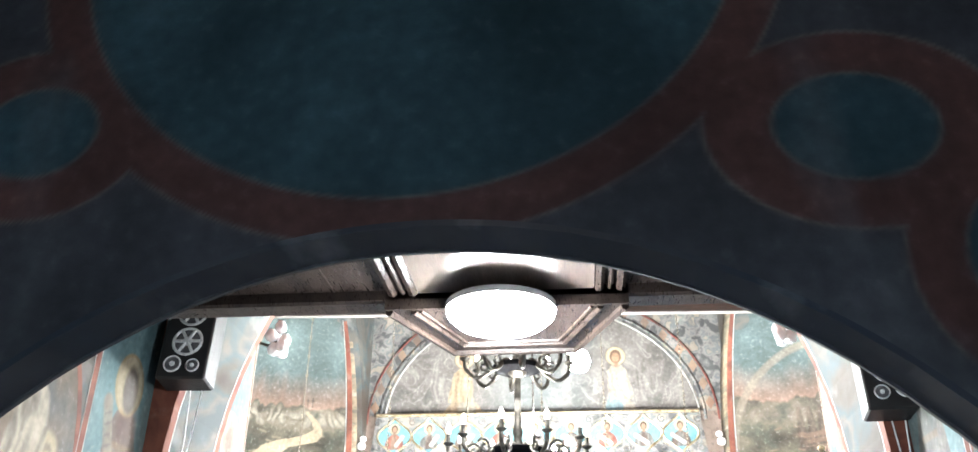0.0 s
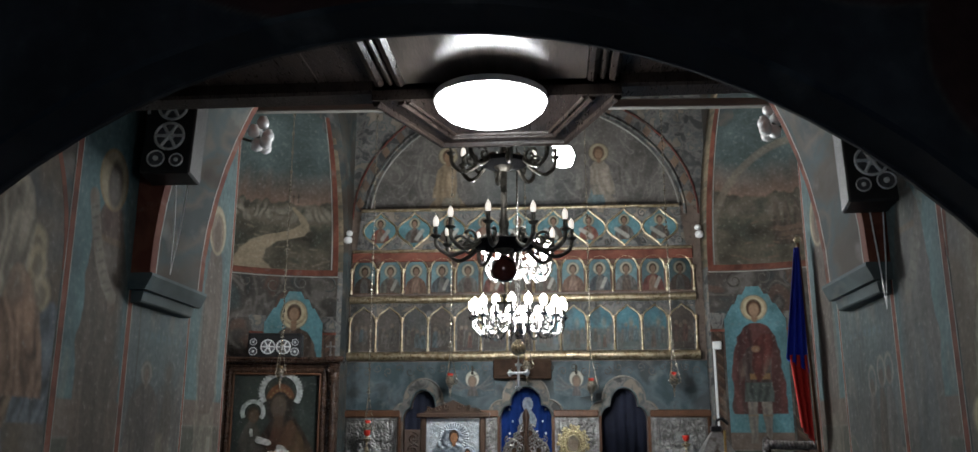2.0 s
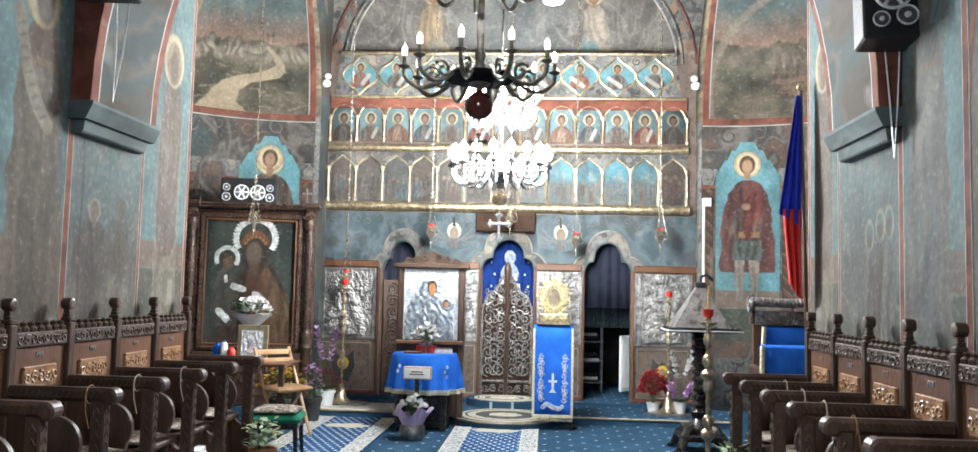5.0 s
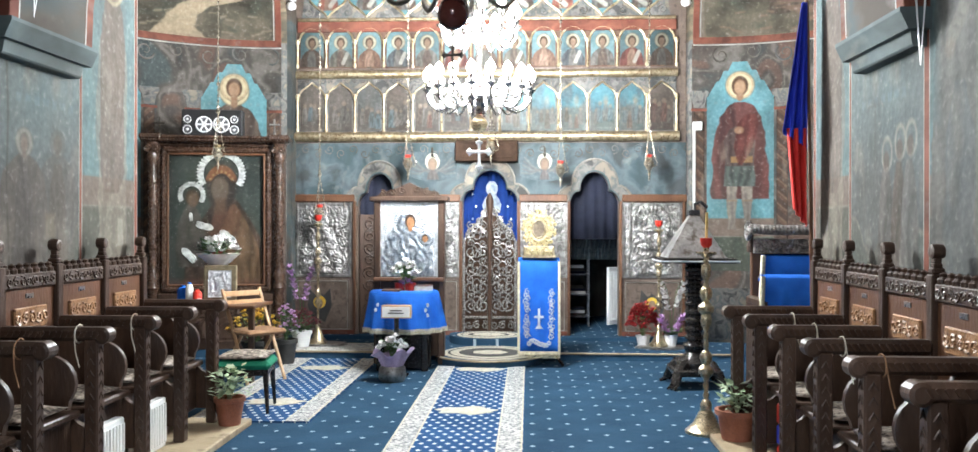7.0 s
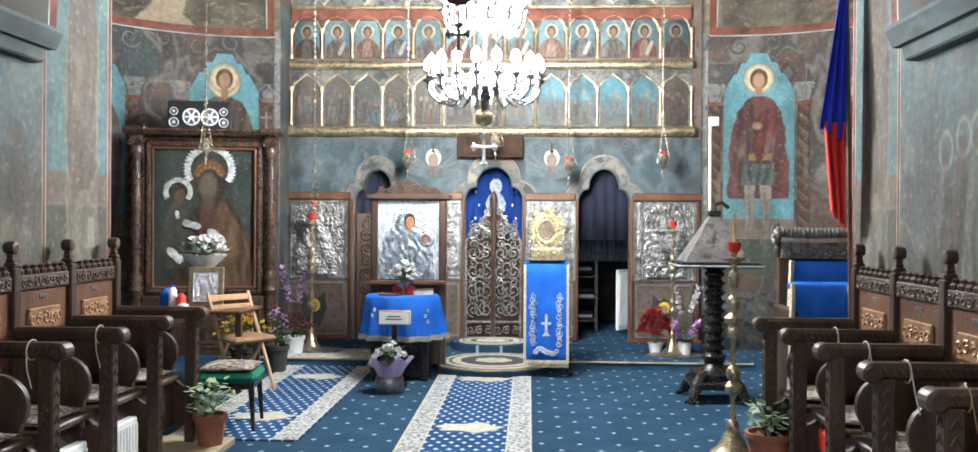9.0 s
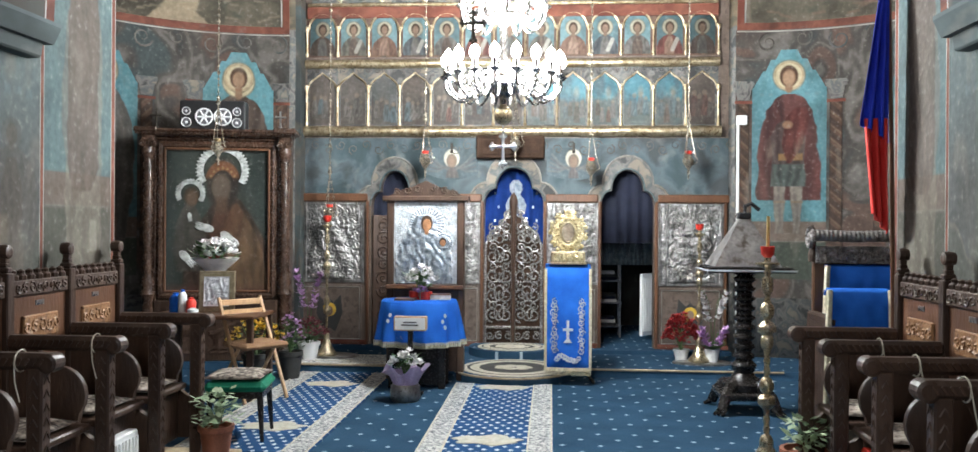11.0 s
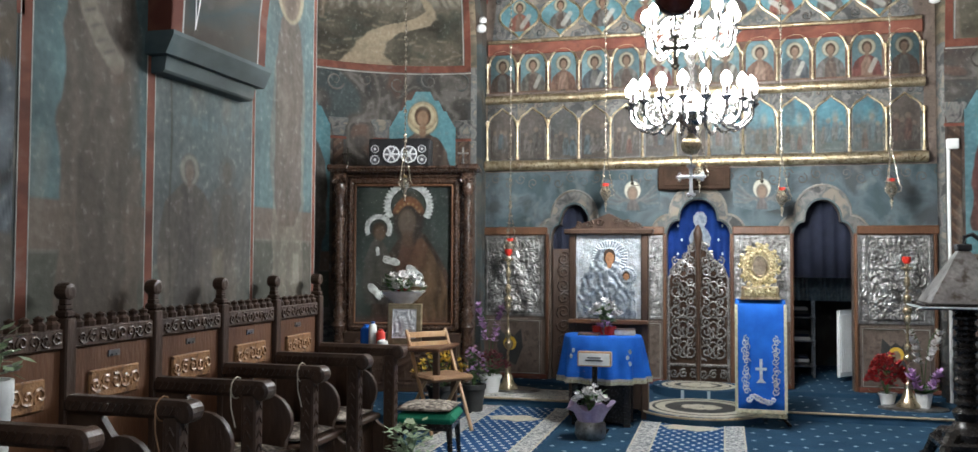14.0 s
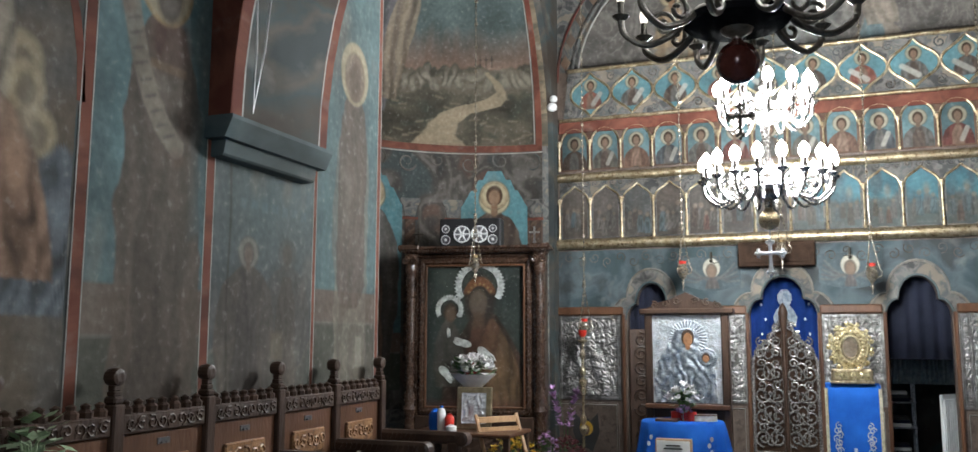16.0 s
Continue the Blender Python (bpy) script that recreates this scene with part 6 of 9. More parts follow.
for s in (-1, 1):
    for j in range(4):
        bm = bmesh.new()
        plate(bm, oval(DC + s * (0.19 + 0.04 * (j % 2)), 1.34 + 0.15 * j, 0.010, 0.016, 8), 0, 0.004, G)
        part("embroidered_sprig", bm, M_EMB, c)
curtain("door_curtain", -1.66, -0.99, 0.16, 2.06, ICO + 0.133, M_NAVY, "dark blue curtain closing the side doorway", 6, 0.01)
curtain("door_curtain", 0.90, 1.62, 1.25, 2.08, ICO + 0.133, M_NAVY, "dark blue curtain tied above the open side doorway", 6, 0.01)
curtain("door_curtain", 0.90, 1.62, 0.98, 1.3, ICO + 0.9, material("grey_lace", (0.2, 0.24, 0.24), (0.32, 0.36, 0.36), 20, 0.9), "grey lace curtain inside the altar room", 16, 0.012)
# carved leaf standing half open in the side doorway
leafd = thing("side_door", "dark carved wooden door standing half open in the side doorway", "door", pose(-1.54, ICO + 0.02, 0.12, 0, 0, 20))
bm = bmesh.new()
box(bm, (0, 0, 0), (0.24, 0.04, 1.42), 0, 0.008)
part("leaf", bm, M_WOOD, leafd)
bm = bmesh.new()
for j in range(9):
    tube(bm, [(a, -0.01, b) for a, b in spiral((0.12, 0.15 + 0.145 * j), 0.08, 1.5, 14, j, 1 if j % 2 else -1)], 0.012, 5)
part("carving", bm, M_WOOD, leafd, smooth=True)

# altar room glimpsed through the open doorway
M_SMOKED = material("grey_steel_tube", (0.16, 0.16, 0.165), (0.3, 0.3, 0.31), 12, 0.3, 0.7)
shelf = thing("metal_shelf", "dark metal shelf rack with books in the altar room", "shelf", pose(1.08, 11.75, 0.12))
for x in (-0.16, 0.16):
    for y in (-0.12, 0.12):
        bm = bmesh.new()
        tube(bm, [(x, y, 0), (x, y, 0.95)], 0.012, 6)
        part("upright", bm, M_SMOKED, shelf)
for z in (0.12, 0.4, 0.66, 0.92):
    bm = bmesh.new()
    box(bm, (-0.18, -0.14, z), (0.18, 0.14, z + 0.015), 0, 0.004)
    part("shelf_board", bm, M_SMOKED, shelf)
for k, z in enumerate((0.135, 0.415, 0.675)):
    b = new("book_stack")
    b.matrix_basis = pose(1.08, 11.75, 0.12 + z)
    tagged(b, "stack of dark and pale books on the rack", "books")
    for j in range(3):
        bm = bmesh.new()
        box(bm, (-0.12 + 0.01 * j, -0.1, 0.036 * j), (0.12 - 0.012 * j, 0.1, 0.034 + 0.036 * j), 0, 0.004)
        part("book", bm, (M_INK, M_PAPER, M_NAVY)[(j + k) % 3], b)
bm = bmesh.new()
box(bm, (-0.16, -0.02, 0.0), (0.16, 0.02, 0.72), 0, 0.008)
rad = part("white_radiator", bm, M_RADW, None, "", pose(1.56, 11.5, 0.17, 0, 0, 50))
for j in range(8):
    bm = bmesh.new()
    box(bm, (-0.14 + 0.036 * j, -0.03, 0.05), (-0.12 + 0.036 * j, -0.02, 0.67))
    part("rib", bm, M_RADW, rad)
tagged(rad, "white panel radiator in the altar room", "radiator")

# round and long rugs
for x, y, r, k in ((0.07, 9.50, 0.49, 1.0), (0.02, 10.35, 0.36, 0.8)):
    rug = thing("round_rug", "round cream and black rug with rings on the step", "rug", pose(x, y, 0.082 if y < 10 else 0.162))
    for r0, r1, mt, nm in ((r, 0.90 * r, M_CREAM, "rim"), (0.90 * r, 0.84 * r, M_INK, "ring"), (0.84 * r, 0.66 * r, M_CREAM, "ring"), (0.66 * r, 0, M_INK, "field")):
        bm = bmesh.new()
        lathe(bm, [(r0, 0), (r0, 0.008), (max(r1, 0), 0.009), (max(r1, 0), 0.0)] if r1 else [(r0, 0), (r0, 0.008), (0, 0.008)], 40, Matrix.Diagonal((1, k, 1, 1)))
        part(nm, bm, mt, rug)
    bm = bmesh.new()
    for j in range(7):
        a = 2 * math.pi * j / 7
        lathe(bm, [(0.07, 0.008), (0.06, 0.012), (0, 0.013)], 8, Matrix.Translation((0.12 * math.cos(a), 0.08 * math.sin(a), 0)))
    part("centre_flower", bm, M_CREAM, rug)


def runner(x0, x1, y0, y1, label, medal):
    rg = thing("carpet_runner", label, "rug", pose(0, 0, 0.0))
    bm = bmesh.new()
    box(bm, (x0, y0, 0.0), (x1, y1, 0.010))
    part("woven_field", bm, M_RUNNER, rg)
    for a, b in ((x0 + 0.01, x0 + 0.165), (x1 - 0.165, x1 - 0.01)):
        bm = bmesh.new()
        box(bm, (a, y0, 0.010), (b, y1, 0.014))
        part("floral_border", bm, M_BORDER, rg, "cream floral border")
        for e in (a, b):
            bm = bmesh.new()
            box(bm, (e - 0.006, y0, 0.014), (e + 0.006, y1, 0.017))
            part("border_line", bm, M_CREAM, rg)
    for y in medal:
        bm = bmesh.new()
        c = (x0 + x1) / 2
        pts = [(c + (0.22 + 0.03 * math.sin(7 * t)) * math.cos(t), y + (0.13 + 0.03 * math.cos(5 * t)) * math.sin(t)) for t in [2 * math.pi * i / 36 for i in range(36)]]
        plate(bm, pts, 0.010, 0.0135)
        part("medallion", bm, M_CREAM, rg, "cream cloud-shaped medallion")


runner(-0.43, 0.44, 1.6, 9.06, "blue carpet runner with cream floral borders down the nave", (3.7, 5.3, 7.0, 8.9))
runner(-1.97, -1.09, 6.57, 9.5, "blue carpet runner with cream floral borders by the wall", (7.25, 8.9))

sr = thing("step_carpet", "grey and cream floral carpet strip on the step", "rug", pose(0, 0, 0.08))
bm = bmesh.new()
box(bm, (-2.25, 9.56, 0.0), (-0.98, 10.15, 0.006), 0, 0.002)
part("woven_field", bm, M_BORDER, sr)
for y in (9.575, 9.72, 10.13):
    bm = bmesh.new()
    box(bm, (-2.25, y, 0.006), (-0.98, y + 0.012, 0.009))
    part("border_line", bm, M_CREAM, sr)

# ---- lighting fixtures ----


def smooth_line(pts, n=5):
    """Points along a rounded line through the given ones."""
    pts = [Vector(p) for p in pts]
    out = []
    for i in range(len(pts) - 1):
        p0, p1, p2, p3 = pts[max(i - 1, 0)], pts[i], pts[i + 1], pts[min(i + 2, len(pts) - 1)]
        for k in range(n):
            t = k / n
            out.append(0.5 * (2 * p1 + (p2 - p0) * t + (2 * p0 - 5 * p1 + 4 * p2 - p3) * t * t + (3 * p1 - p0 - 3 * p2 + p3) * t ** 3))
    return out + [pts[-1]]


def chandelier(name, m, label, metal, tiers, rod_top, ball_z, ball_r, cross_z, lit):
    """tiers: (height, radius, arms, lit share)."""
    ch = thing(name, label, "chandelier", m)
    bm = bmesh.new()
    prof = [(0.0, ball_z - ball_r)]
    prof += [(ball_r * math.sin(math.pi * i / 8), ball_z - ball_r * math.cos(math.pi * i / 8)) for i in range(1, 8)]
    zs = ball_z + ball_r
    prof += [(0.03, zs + 0.01)]
    part("globe", (lathe(bm, prof, 20), bm)[1], M_OXBLOOD if not lit else M_BRASS, ch, "polished ball", smooth="all")
    bm = bmesh.new()
    prof = [(0.02, ball_z + ball_r - 0.01)]
    for z, r, k, _ in tiers:
        prof += [(0.03, z - 0.16), (0.08, z - 0.13), (0.11, z - 0.07), (0.06, z - 0.02), (0.035, z + 0.06), (0.05, z + 0.12), (0.03, z + 0.18)]
    prof += [(0.012, tiers[-1][0] + 0.35), (0.0, rod_top)]
    lathe(bm, prof, 14)
    part("stem", bm, metal, ch, smooth=True)
    for z, r, k, share in tiers:
        bm = bmesh.new()
        lathe(bm, [(0.07, z - 0.115), (0.22 * r / 0.5, z - 0.09), (0.24 * r / 0.5, z - 0.06), (0.22 * r / 0.5, z - 0.045), (0.07, z - 0.04)], 24)
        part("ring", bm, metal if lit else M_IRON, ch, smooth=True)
        for i in range(k):
            a = 2 * math.pi * (i + 0.25) / k
            ca, sa = math.cos(a), math.sin(a)
            bm = bmesh.new()
            pts = [(0.06, z - 0.05), (r * 0.35, z - 0.02), (r * 0.55, z - 0.12), (r * 0.78, z - 0.17), (r * 0.97, z - 0.10), (r, z - 0.02)]
            tube(bm, smooth_line([(q * ca, q * sa, h) for q, h in pts], 4), 0.013 if lit else 0.019, 8)
            sp = spiral((r * 0.62, z - 0.06), 0.075, 1.25, 18, 0.5, 1)
            tube(bm, [(q * ca, q * sa, h) for q, h in sp], 0.008 if lit else 0.013, 6)
            arm = part("arm", bm, metal, ch, smooth=True)
            bm = bmesh.new()
            lathe(bm, [(0.008, z - 0.03), (0.05, z + 0.005), (0.045, z + 0.012), (0.018, z + 0.016), (0.018, z + 0.10), (0.0, z + 0.10)], 10, Matrix.Translation((r * ca, r * sa, 0)))
            part("candle_cup", bm, metal, arm)
            bm = bmesh.new()
            q = 1.5 if lit else 1.0
            lathe(bm, [(0.012, z + 0.075), (0.020 * q, z + 0.095), (0.025 * q, z + 0.125), (0.023 * q, z + 0.150), (0.016 * q, z + 0.17), (0.007 * q, z + 0.183), (0.0, z + 0.19 + 0.006 * (i % 3))], 12, Matrix.Translation((r * ca, r * sa, 0)))
            part("bulb", bm, M_BULB if (i * 0.618) % 1 < share else M_BULBD, arm, "flame-shaped bulb", smooth="all")
    bm = bmesh.new()
    top, big = ball_z - ball_r, 0.8 if lit else 0.6
    tube(bm, [(0, 0, top), (0, 0, cross_z + 0.12)], 0.006, 5)
    for x, z in ((0, -0.15), (0, 0.12), (-0.105, 0.02), (0.105, 0.02)):
        ex, ez = x * big, cross_z + z * big
        tube(bm, [(0, 0, cross_z + 0.02 * big), (ex * 0.6, 0, cross_z + 0.02 * big + (ez - cross_z - 0.02 * big) * 0.6), (ex, 0, ez)], [0.015 * big, 0.017 * big, 0.027 * big], 8)
        dx, dz = (1, 0) if x == 0 else (0, 1)
        for c in (-1, 1):
            ball(bm, (ex + 0.026 * big * c * dx, 0, ez + 0.026 * big * c * dz), 0.019 * big)
        ball(bm, (ex * 1.16, 0, cross_z + 0.02 * big + (ez - cross_z - 0.02 * big) * 1.16), 0.019 * big)
    ball(bm, (0, 0, cross_z + 0.02 * big), 0.03 * big, 0, 1, (1, 0.6, 1))
    part("hanging_cross", bm, M_SILVERB if lit else M_BRONZE, ch, "small hanging metal cross", smooth=True)
    return ch


# Near-black, glossless iron that keeps the dim chandelier's rings dark.
M_IRON = material("matt_black_iron", (0.004, 0.004, 0.005), (0.009, 0.009, 0.01), 20, 0.9, 0, 0.3, 150, None, (1, 1, 1), 0.03)
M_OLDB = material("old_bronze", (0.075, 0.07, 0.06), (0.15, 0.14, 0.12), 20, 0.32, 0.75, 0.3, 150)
M_OXBLOOD = material("oxblood_lacquer", (0.035, 0.01, 0.008), (0.07, 0.02, 0.015), 6, 0.15, 0.2, 0.05)
M_SMOKE = material("smoked_nickel", (0.22, 0.21, 0.2), (0.36, 0.34, 0.32), 18, 0.25, 0.95, 0.2, 150)
chandelier("bronze_chandelier", pose(0.1, 4.70, 0) @ Matrix.Diagonal((0.68, 0.68, 0.68, 1)), "dark bronze two-tier chandelier with candle bulbs, mostly dim", M_OLDB, ((3.90, 0.62, 10, 0.0), (4.68, 0.49, 8, 0.15)), 9.7, 3.60, 0.118, 3.29, False)
chandelier("lit_chandelier", pose(0.04, 8.0, 0), "bright two-tier chandelier with lit candle bulbs and a cross", M_SMOKE, ((2.58, 0.45, 18, 1.0), (3.14, 0.33, 12, 1.0)), 6.6, 2.29, 0.075, 2.035, True)

flood = thing("flood_lamp", "small bright white lamp on a dark tube hanging under the vault", "lamp", pose(0.51, 7.4, 4.05))
bm = bmesh.new()
lathe(bm, [(0, -0.12), (0.08, -0.09), (0.11, 0.0), (0.08, 0.08), (0.03, 0.09), (0, 0.09)], 16)
part("bulb", bm, glow("white_lamp_lit", (0.95, 0.98, 1), 60), flood, "glowing white globe", smooth="all")
bm = bmesh.new()
tube(bm, [(0, 0, 0.08), (0, 0, 2.5)], 0.008, 6)
part("rod", bm, M_BLACK, flood)
bm = bmesh.new()
box(bm, (-0.03, -0.03, 0.07), (0.03, 0.03, 0.18), 0, 0.006)
part("socket", bm, M_BLACK, flood)


def globe_cluster(m, s):
    g = thing("wall_lamp", "cluster of pale opal glass globes on a wall bracket, unlit", "wall lamp", m, "wall lamps")
    bm = bmesh.new()
    tube(bm, [(0, 0, 0), (s * 0.10, 0, -0.03), (s * 0.16, 0, 0.02)], 0.012, 6)
    part("bracket", bm, M_BRONZE, g)
    for k, (dx, dy, dz) in enumerate(((0.18, 0, 0.13), (0.13, -0.07, 0.03), (0.22, 0.03, 0.02), (0.12, 0.08, 0.05), (0.23, -0.05, -0.06), (0.15, -0.03, -0.08), (0.19, 0.07, -0.07))):
        bm = bmesh.new()
        lathe(bm, [(0.015, -0.05), (0.046, -0.032), (0.054, 0.0), (0.046, 0.034), (0.03, 0.048), (0.034, 0.058)], 12, Matrix.Translation((s * dx, dy, dz)))
        part("globe", bm, M_OPAL, g, smooth="all")


globe_cluster(pose(WL + 0.05, 6.36, 3.94), 1)
globe_cluster(pose(WR - 0.05, 6.36, 3.94), -1)
for x, s in ((-2.38, 1), (2.34, -1)):
    sp = thing("spot_lamp", "small clear glass spot lamp on the screen's corner", "lamp", pose(x, 10.5, 3.98), "screen spot lamps")
    bm = bmesh.new()
    tube(bm, [(0, 0.2, -0.02), (0, 0.1, -0.05), (s * 0.05, 0, -0.03)], 0.012, 6)
    part("arm", bm, M_BRONZE, sp)
    bm = bmesh.new()
    lathe(bm, [(0.02, -0.06), (0.05, -0.045), (0.06, -0.01), (0.045, 0.02), (0.03, 0.03)], 12, Matrix.Translation((s * 0.08, -0.02, 0.0)))
    part("globe", bm, M_OPAL, sp, smooth="all")
    bm = bmesh.new()
    lathe(bm, [(0.015, -0.04), (0.04, -0.03), (0.045, 0.0), (0.035, 0.02), (0.02, 0.03)], 12, Matrix.Translation((s * 0.10, -0.03, 0.08)))
    part("globe", bm, M_OPAL, sp, smooth="all")


def icon_lamp(x, y, z, top, metal, red=True, scale=1.3):
    """Hanging oil lamp on chains with a turned finial."""
    lp = thing("hanging_oil_lamp", "small hanging oil lamp with a glass cup on long chains", "oil lamp", pose(x, y, z), "oil lamps before the screen")
    bm = bmesh.new()
    lathe(bm, [(0, -0.17 * scale), (0.010, -0.155 * scale), (0.006, -0.135 * scale), (0.016, -0.11 * scale), (0.008, -0.09 * scale), (0.022 * scale, -0.07 * scale), (0.038 * scale, -0.04 * scale), (0.045 * scale, -0.01), (0.030 * scale, 0.012), (0.026 * scale, 0.024), (0.040 * scale, 0.042), (0.036 * scale, 0.046)], 14)
    part("bowl", bm, metal, lp, smooth=True)
    for a in range(3):
        bm = bmesh.new()
        ca, sa = math.cos(2.1 * a), math.sin(2.1 * a)
        curl = [(0.036, -0.045), (0.062, -0.035), (0.070, -0.005), (0.056, 0.012), (0.050, 0.03), (0.062, 0.045)]
        tube(bm, [(r * scale * ca, r * scale * sa, h * scale) for r, h in curl], 0.006, 5)
        part("handle", bm, metal, lp)
    bm = bmesh.new()
    lathe(bm, [(0.024 * scale, 0.03), (0.028 * scale, 0.075), (0.0, 0.075)], 10)
    part("glass_cup", bm, M_RED if red else M_OLDBRASS, lp, "red glass cup" if red else "")
    for a in range(3):
        bm = bmesh.new()
        ca, sa = math.cos(2.1 * a), math.sin(2.1 * a)
        k = 9
        pts = [(0.05 * scale * ca * (1 - i / k), 0.05 * scale * sa * (1 - i / k), 0.04 + 0.36 * i / k) for i in range(k + 1)]
        tube(bm, pts, 0.004, 4)
        for p in pts[1::2]:
            ball(bm, p, 0.012)
        part("chain", bm, metal, lp)
    bm = bmesh.new()
    lathe(bm, [(0, 0.38), (0.02, 0.40), (0.025, 0.42), (0.008, 0.45), (0, 0.46)], 8)
    n = int((top - z - 0.45) / 0.06)
    tube(bm, [(0, 0, 0.44), (0, 0, top - z)], 0.004, 4)
    for i in range(n):
        ball(bm, (0, 0, 0.46 + 0.06 * i), 0.012 if i % 4 else 0.020, 0, 1, (1, 1, 1.4))
    part("long_chain", bm, metal, lp)


M_LAMPMETAL = material("rubbed_brass", (0.30, 0.25, 0.18), (0.66, 0.60, 0.50), 40, 0.26, 0.85, 0.3, 150)
icon_lamp(-0.91, 10.35, 2.14, 6.6, M_LAMPMETAL)
icon_lamp(0.04, 10.35, 2.32, 6.6, M_LAMPMETAL, False)
icon_lamp(0.83, 10.35, 2.07, 6.6, M_LAMPMETAL)
icon_lamp(1.83, 10.35, 2.14, 6.6, M_LAMPMETAL)
icon_lamp(-1.93, 10.35, 1.57, 6.6, M_LAMPMETAL)
icon_lamp(-2.72, 9.25, 2.16, 6.6, M_LAMPMETAL, False, 1.1)

# ---- loudspeakers ----


M_DISH = material("grey_speaker_dish", (0.09, 0.09, 0.10), (0.16, 0.16, 0.17), 20, 0.4, 0.3)


def cone(bm, x, z, r):
    """Ring, dark dished cone and cap of a driver that faces local -y."""
    m = Matrix.Translation((x, 0, z)) @ pose(0, 0, 0, 90)
    lathe(bm, [(r, 0), (r * 1.02, 0.010), (r * 0.93, 0.016), (r * 0.82, 0.006)], 24, m, 0)
    lathe(bm, [(r * 0.83, 0.007), (r * 0.34, 0.002), (r * 0.32, 0.003)], 24, m, 1)
    lathe(bm, [(r * 0.33, 0.004), (r * 0.28, 0.016), (0, 0.022)], 16, m, 0)


def loudspeaker(m, w, h, d, cones, label, cat="loudspeaker"):
    sp = thing("loudspeaker", label, cat, m)
    bm = bmesh.new()
    box(bm, (-w / 2, 0, -h / 2), (w / 2, d, h / 2), 0, 0.012)
    part("cabinet", bm, M_BLACK, sp, "black speaker cabinet")
    for x, z, r in cones:
        bm = bmesh.new()
        cone(bm, x, z, r)
        c = part("driver", bm, [M_CONE, M_DISH], sp, "silver ringed driver", pose(0, -0.003, 0), True)
        bm = bmesh.new()
        for j in range(6):
            a = math.pi * j / 3
            tube(bm, [(x, -0.012, z), (x + r * 0.85 * math.cos(a), -0.014, z + r * 0.85 * math.sin(a))], r * 0.11, 5)
        if r > 0.06:
            part("spokes", bm, M_CONE, c)
        else:
            bm.free()
    return sp


CN = [(0.01, 0.15, 0.098), (0.01, -0.06, 0.098), (-0.06, -0.215, 0.056), (0.07, -0.225, 0.044)]
CR = [(-0.01, 0.15, 0.098), (-0.01, -0.06, 0.098), (0.06, -0.19, 0.056), (-0.07, -0.21, 0.044)]
sl = loudspeaker(pose(-2.035, 4.56, 3.375, -6, 0, 4), 0.32, 0.62, 0.22, CN, "tall black loudspeaker with silver drivers fixed to the arch", )
sr = loudspeaker(pose(2.305, 4.56, 3.105, -6, 0, -6), 0.32, 0.62, 0.22, CR, "tall black loudspeaker with silver drivers fixed to the arch")
for sp in (sl, sr):
    bm = bmesh.new()
    box(bm, (-0.155, -0.004, 0.10), (-0.135, 0, 0.24))
    part("maker_mark", bm, M_CONE, sp, "plain pale maker's mark")
    bm = bmesh.new()
    tube(bm, [(0.0, 0.22, -0.26), (0.02, 0.235, -0.6), (0.03, 0.24, -0.9), (0.06, 0.24, -0.6), (0.08, 0.22, -0.26)], 0.005, 5)
    part("cable", bm, M_CONE, sp, "pale looped cable")

# ---- stalls ----


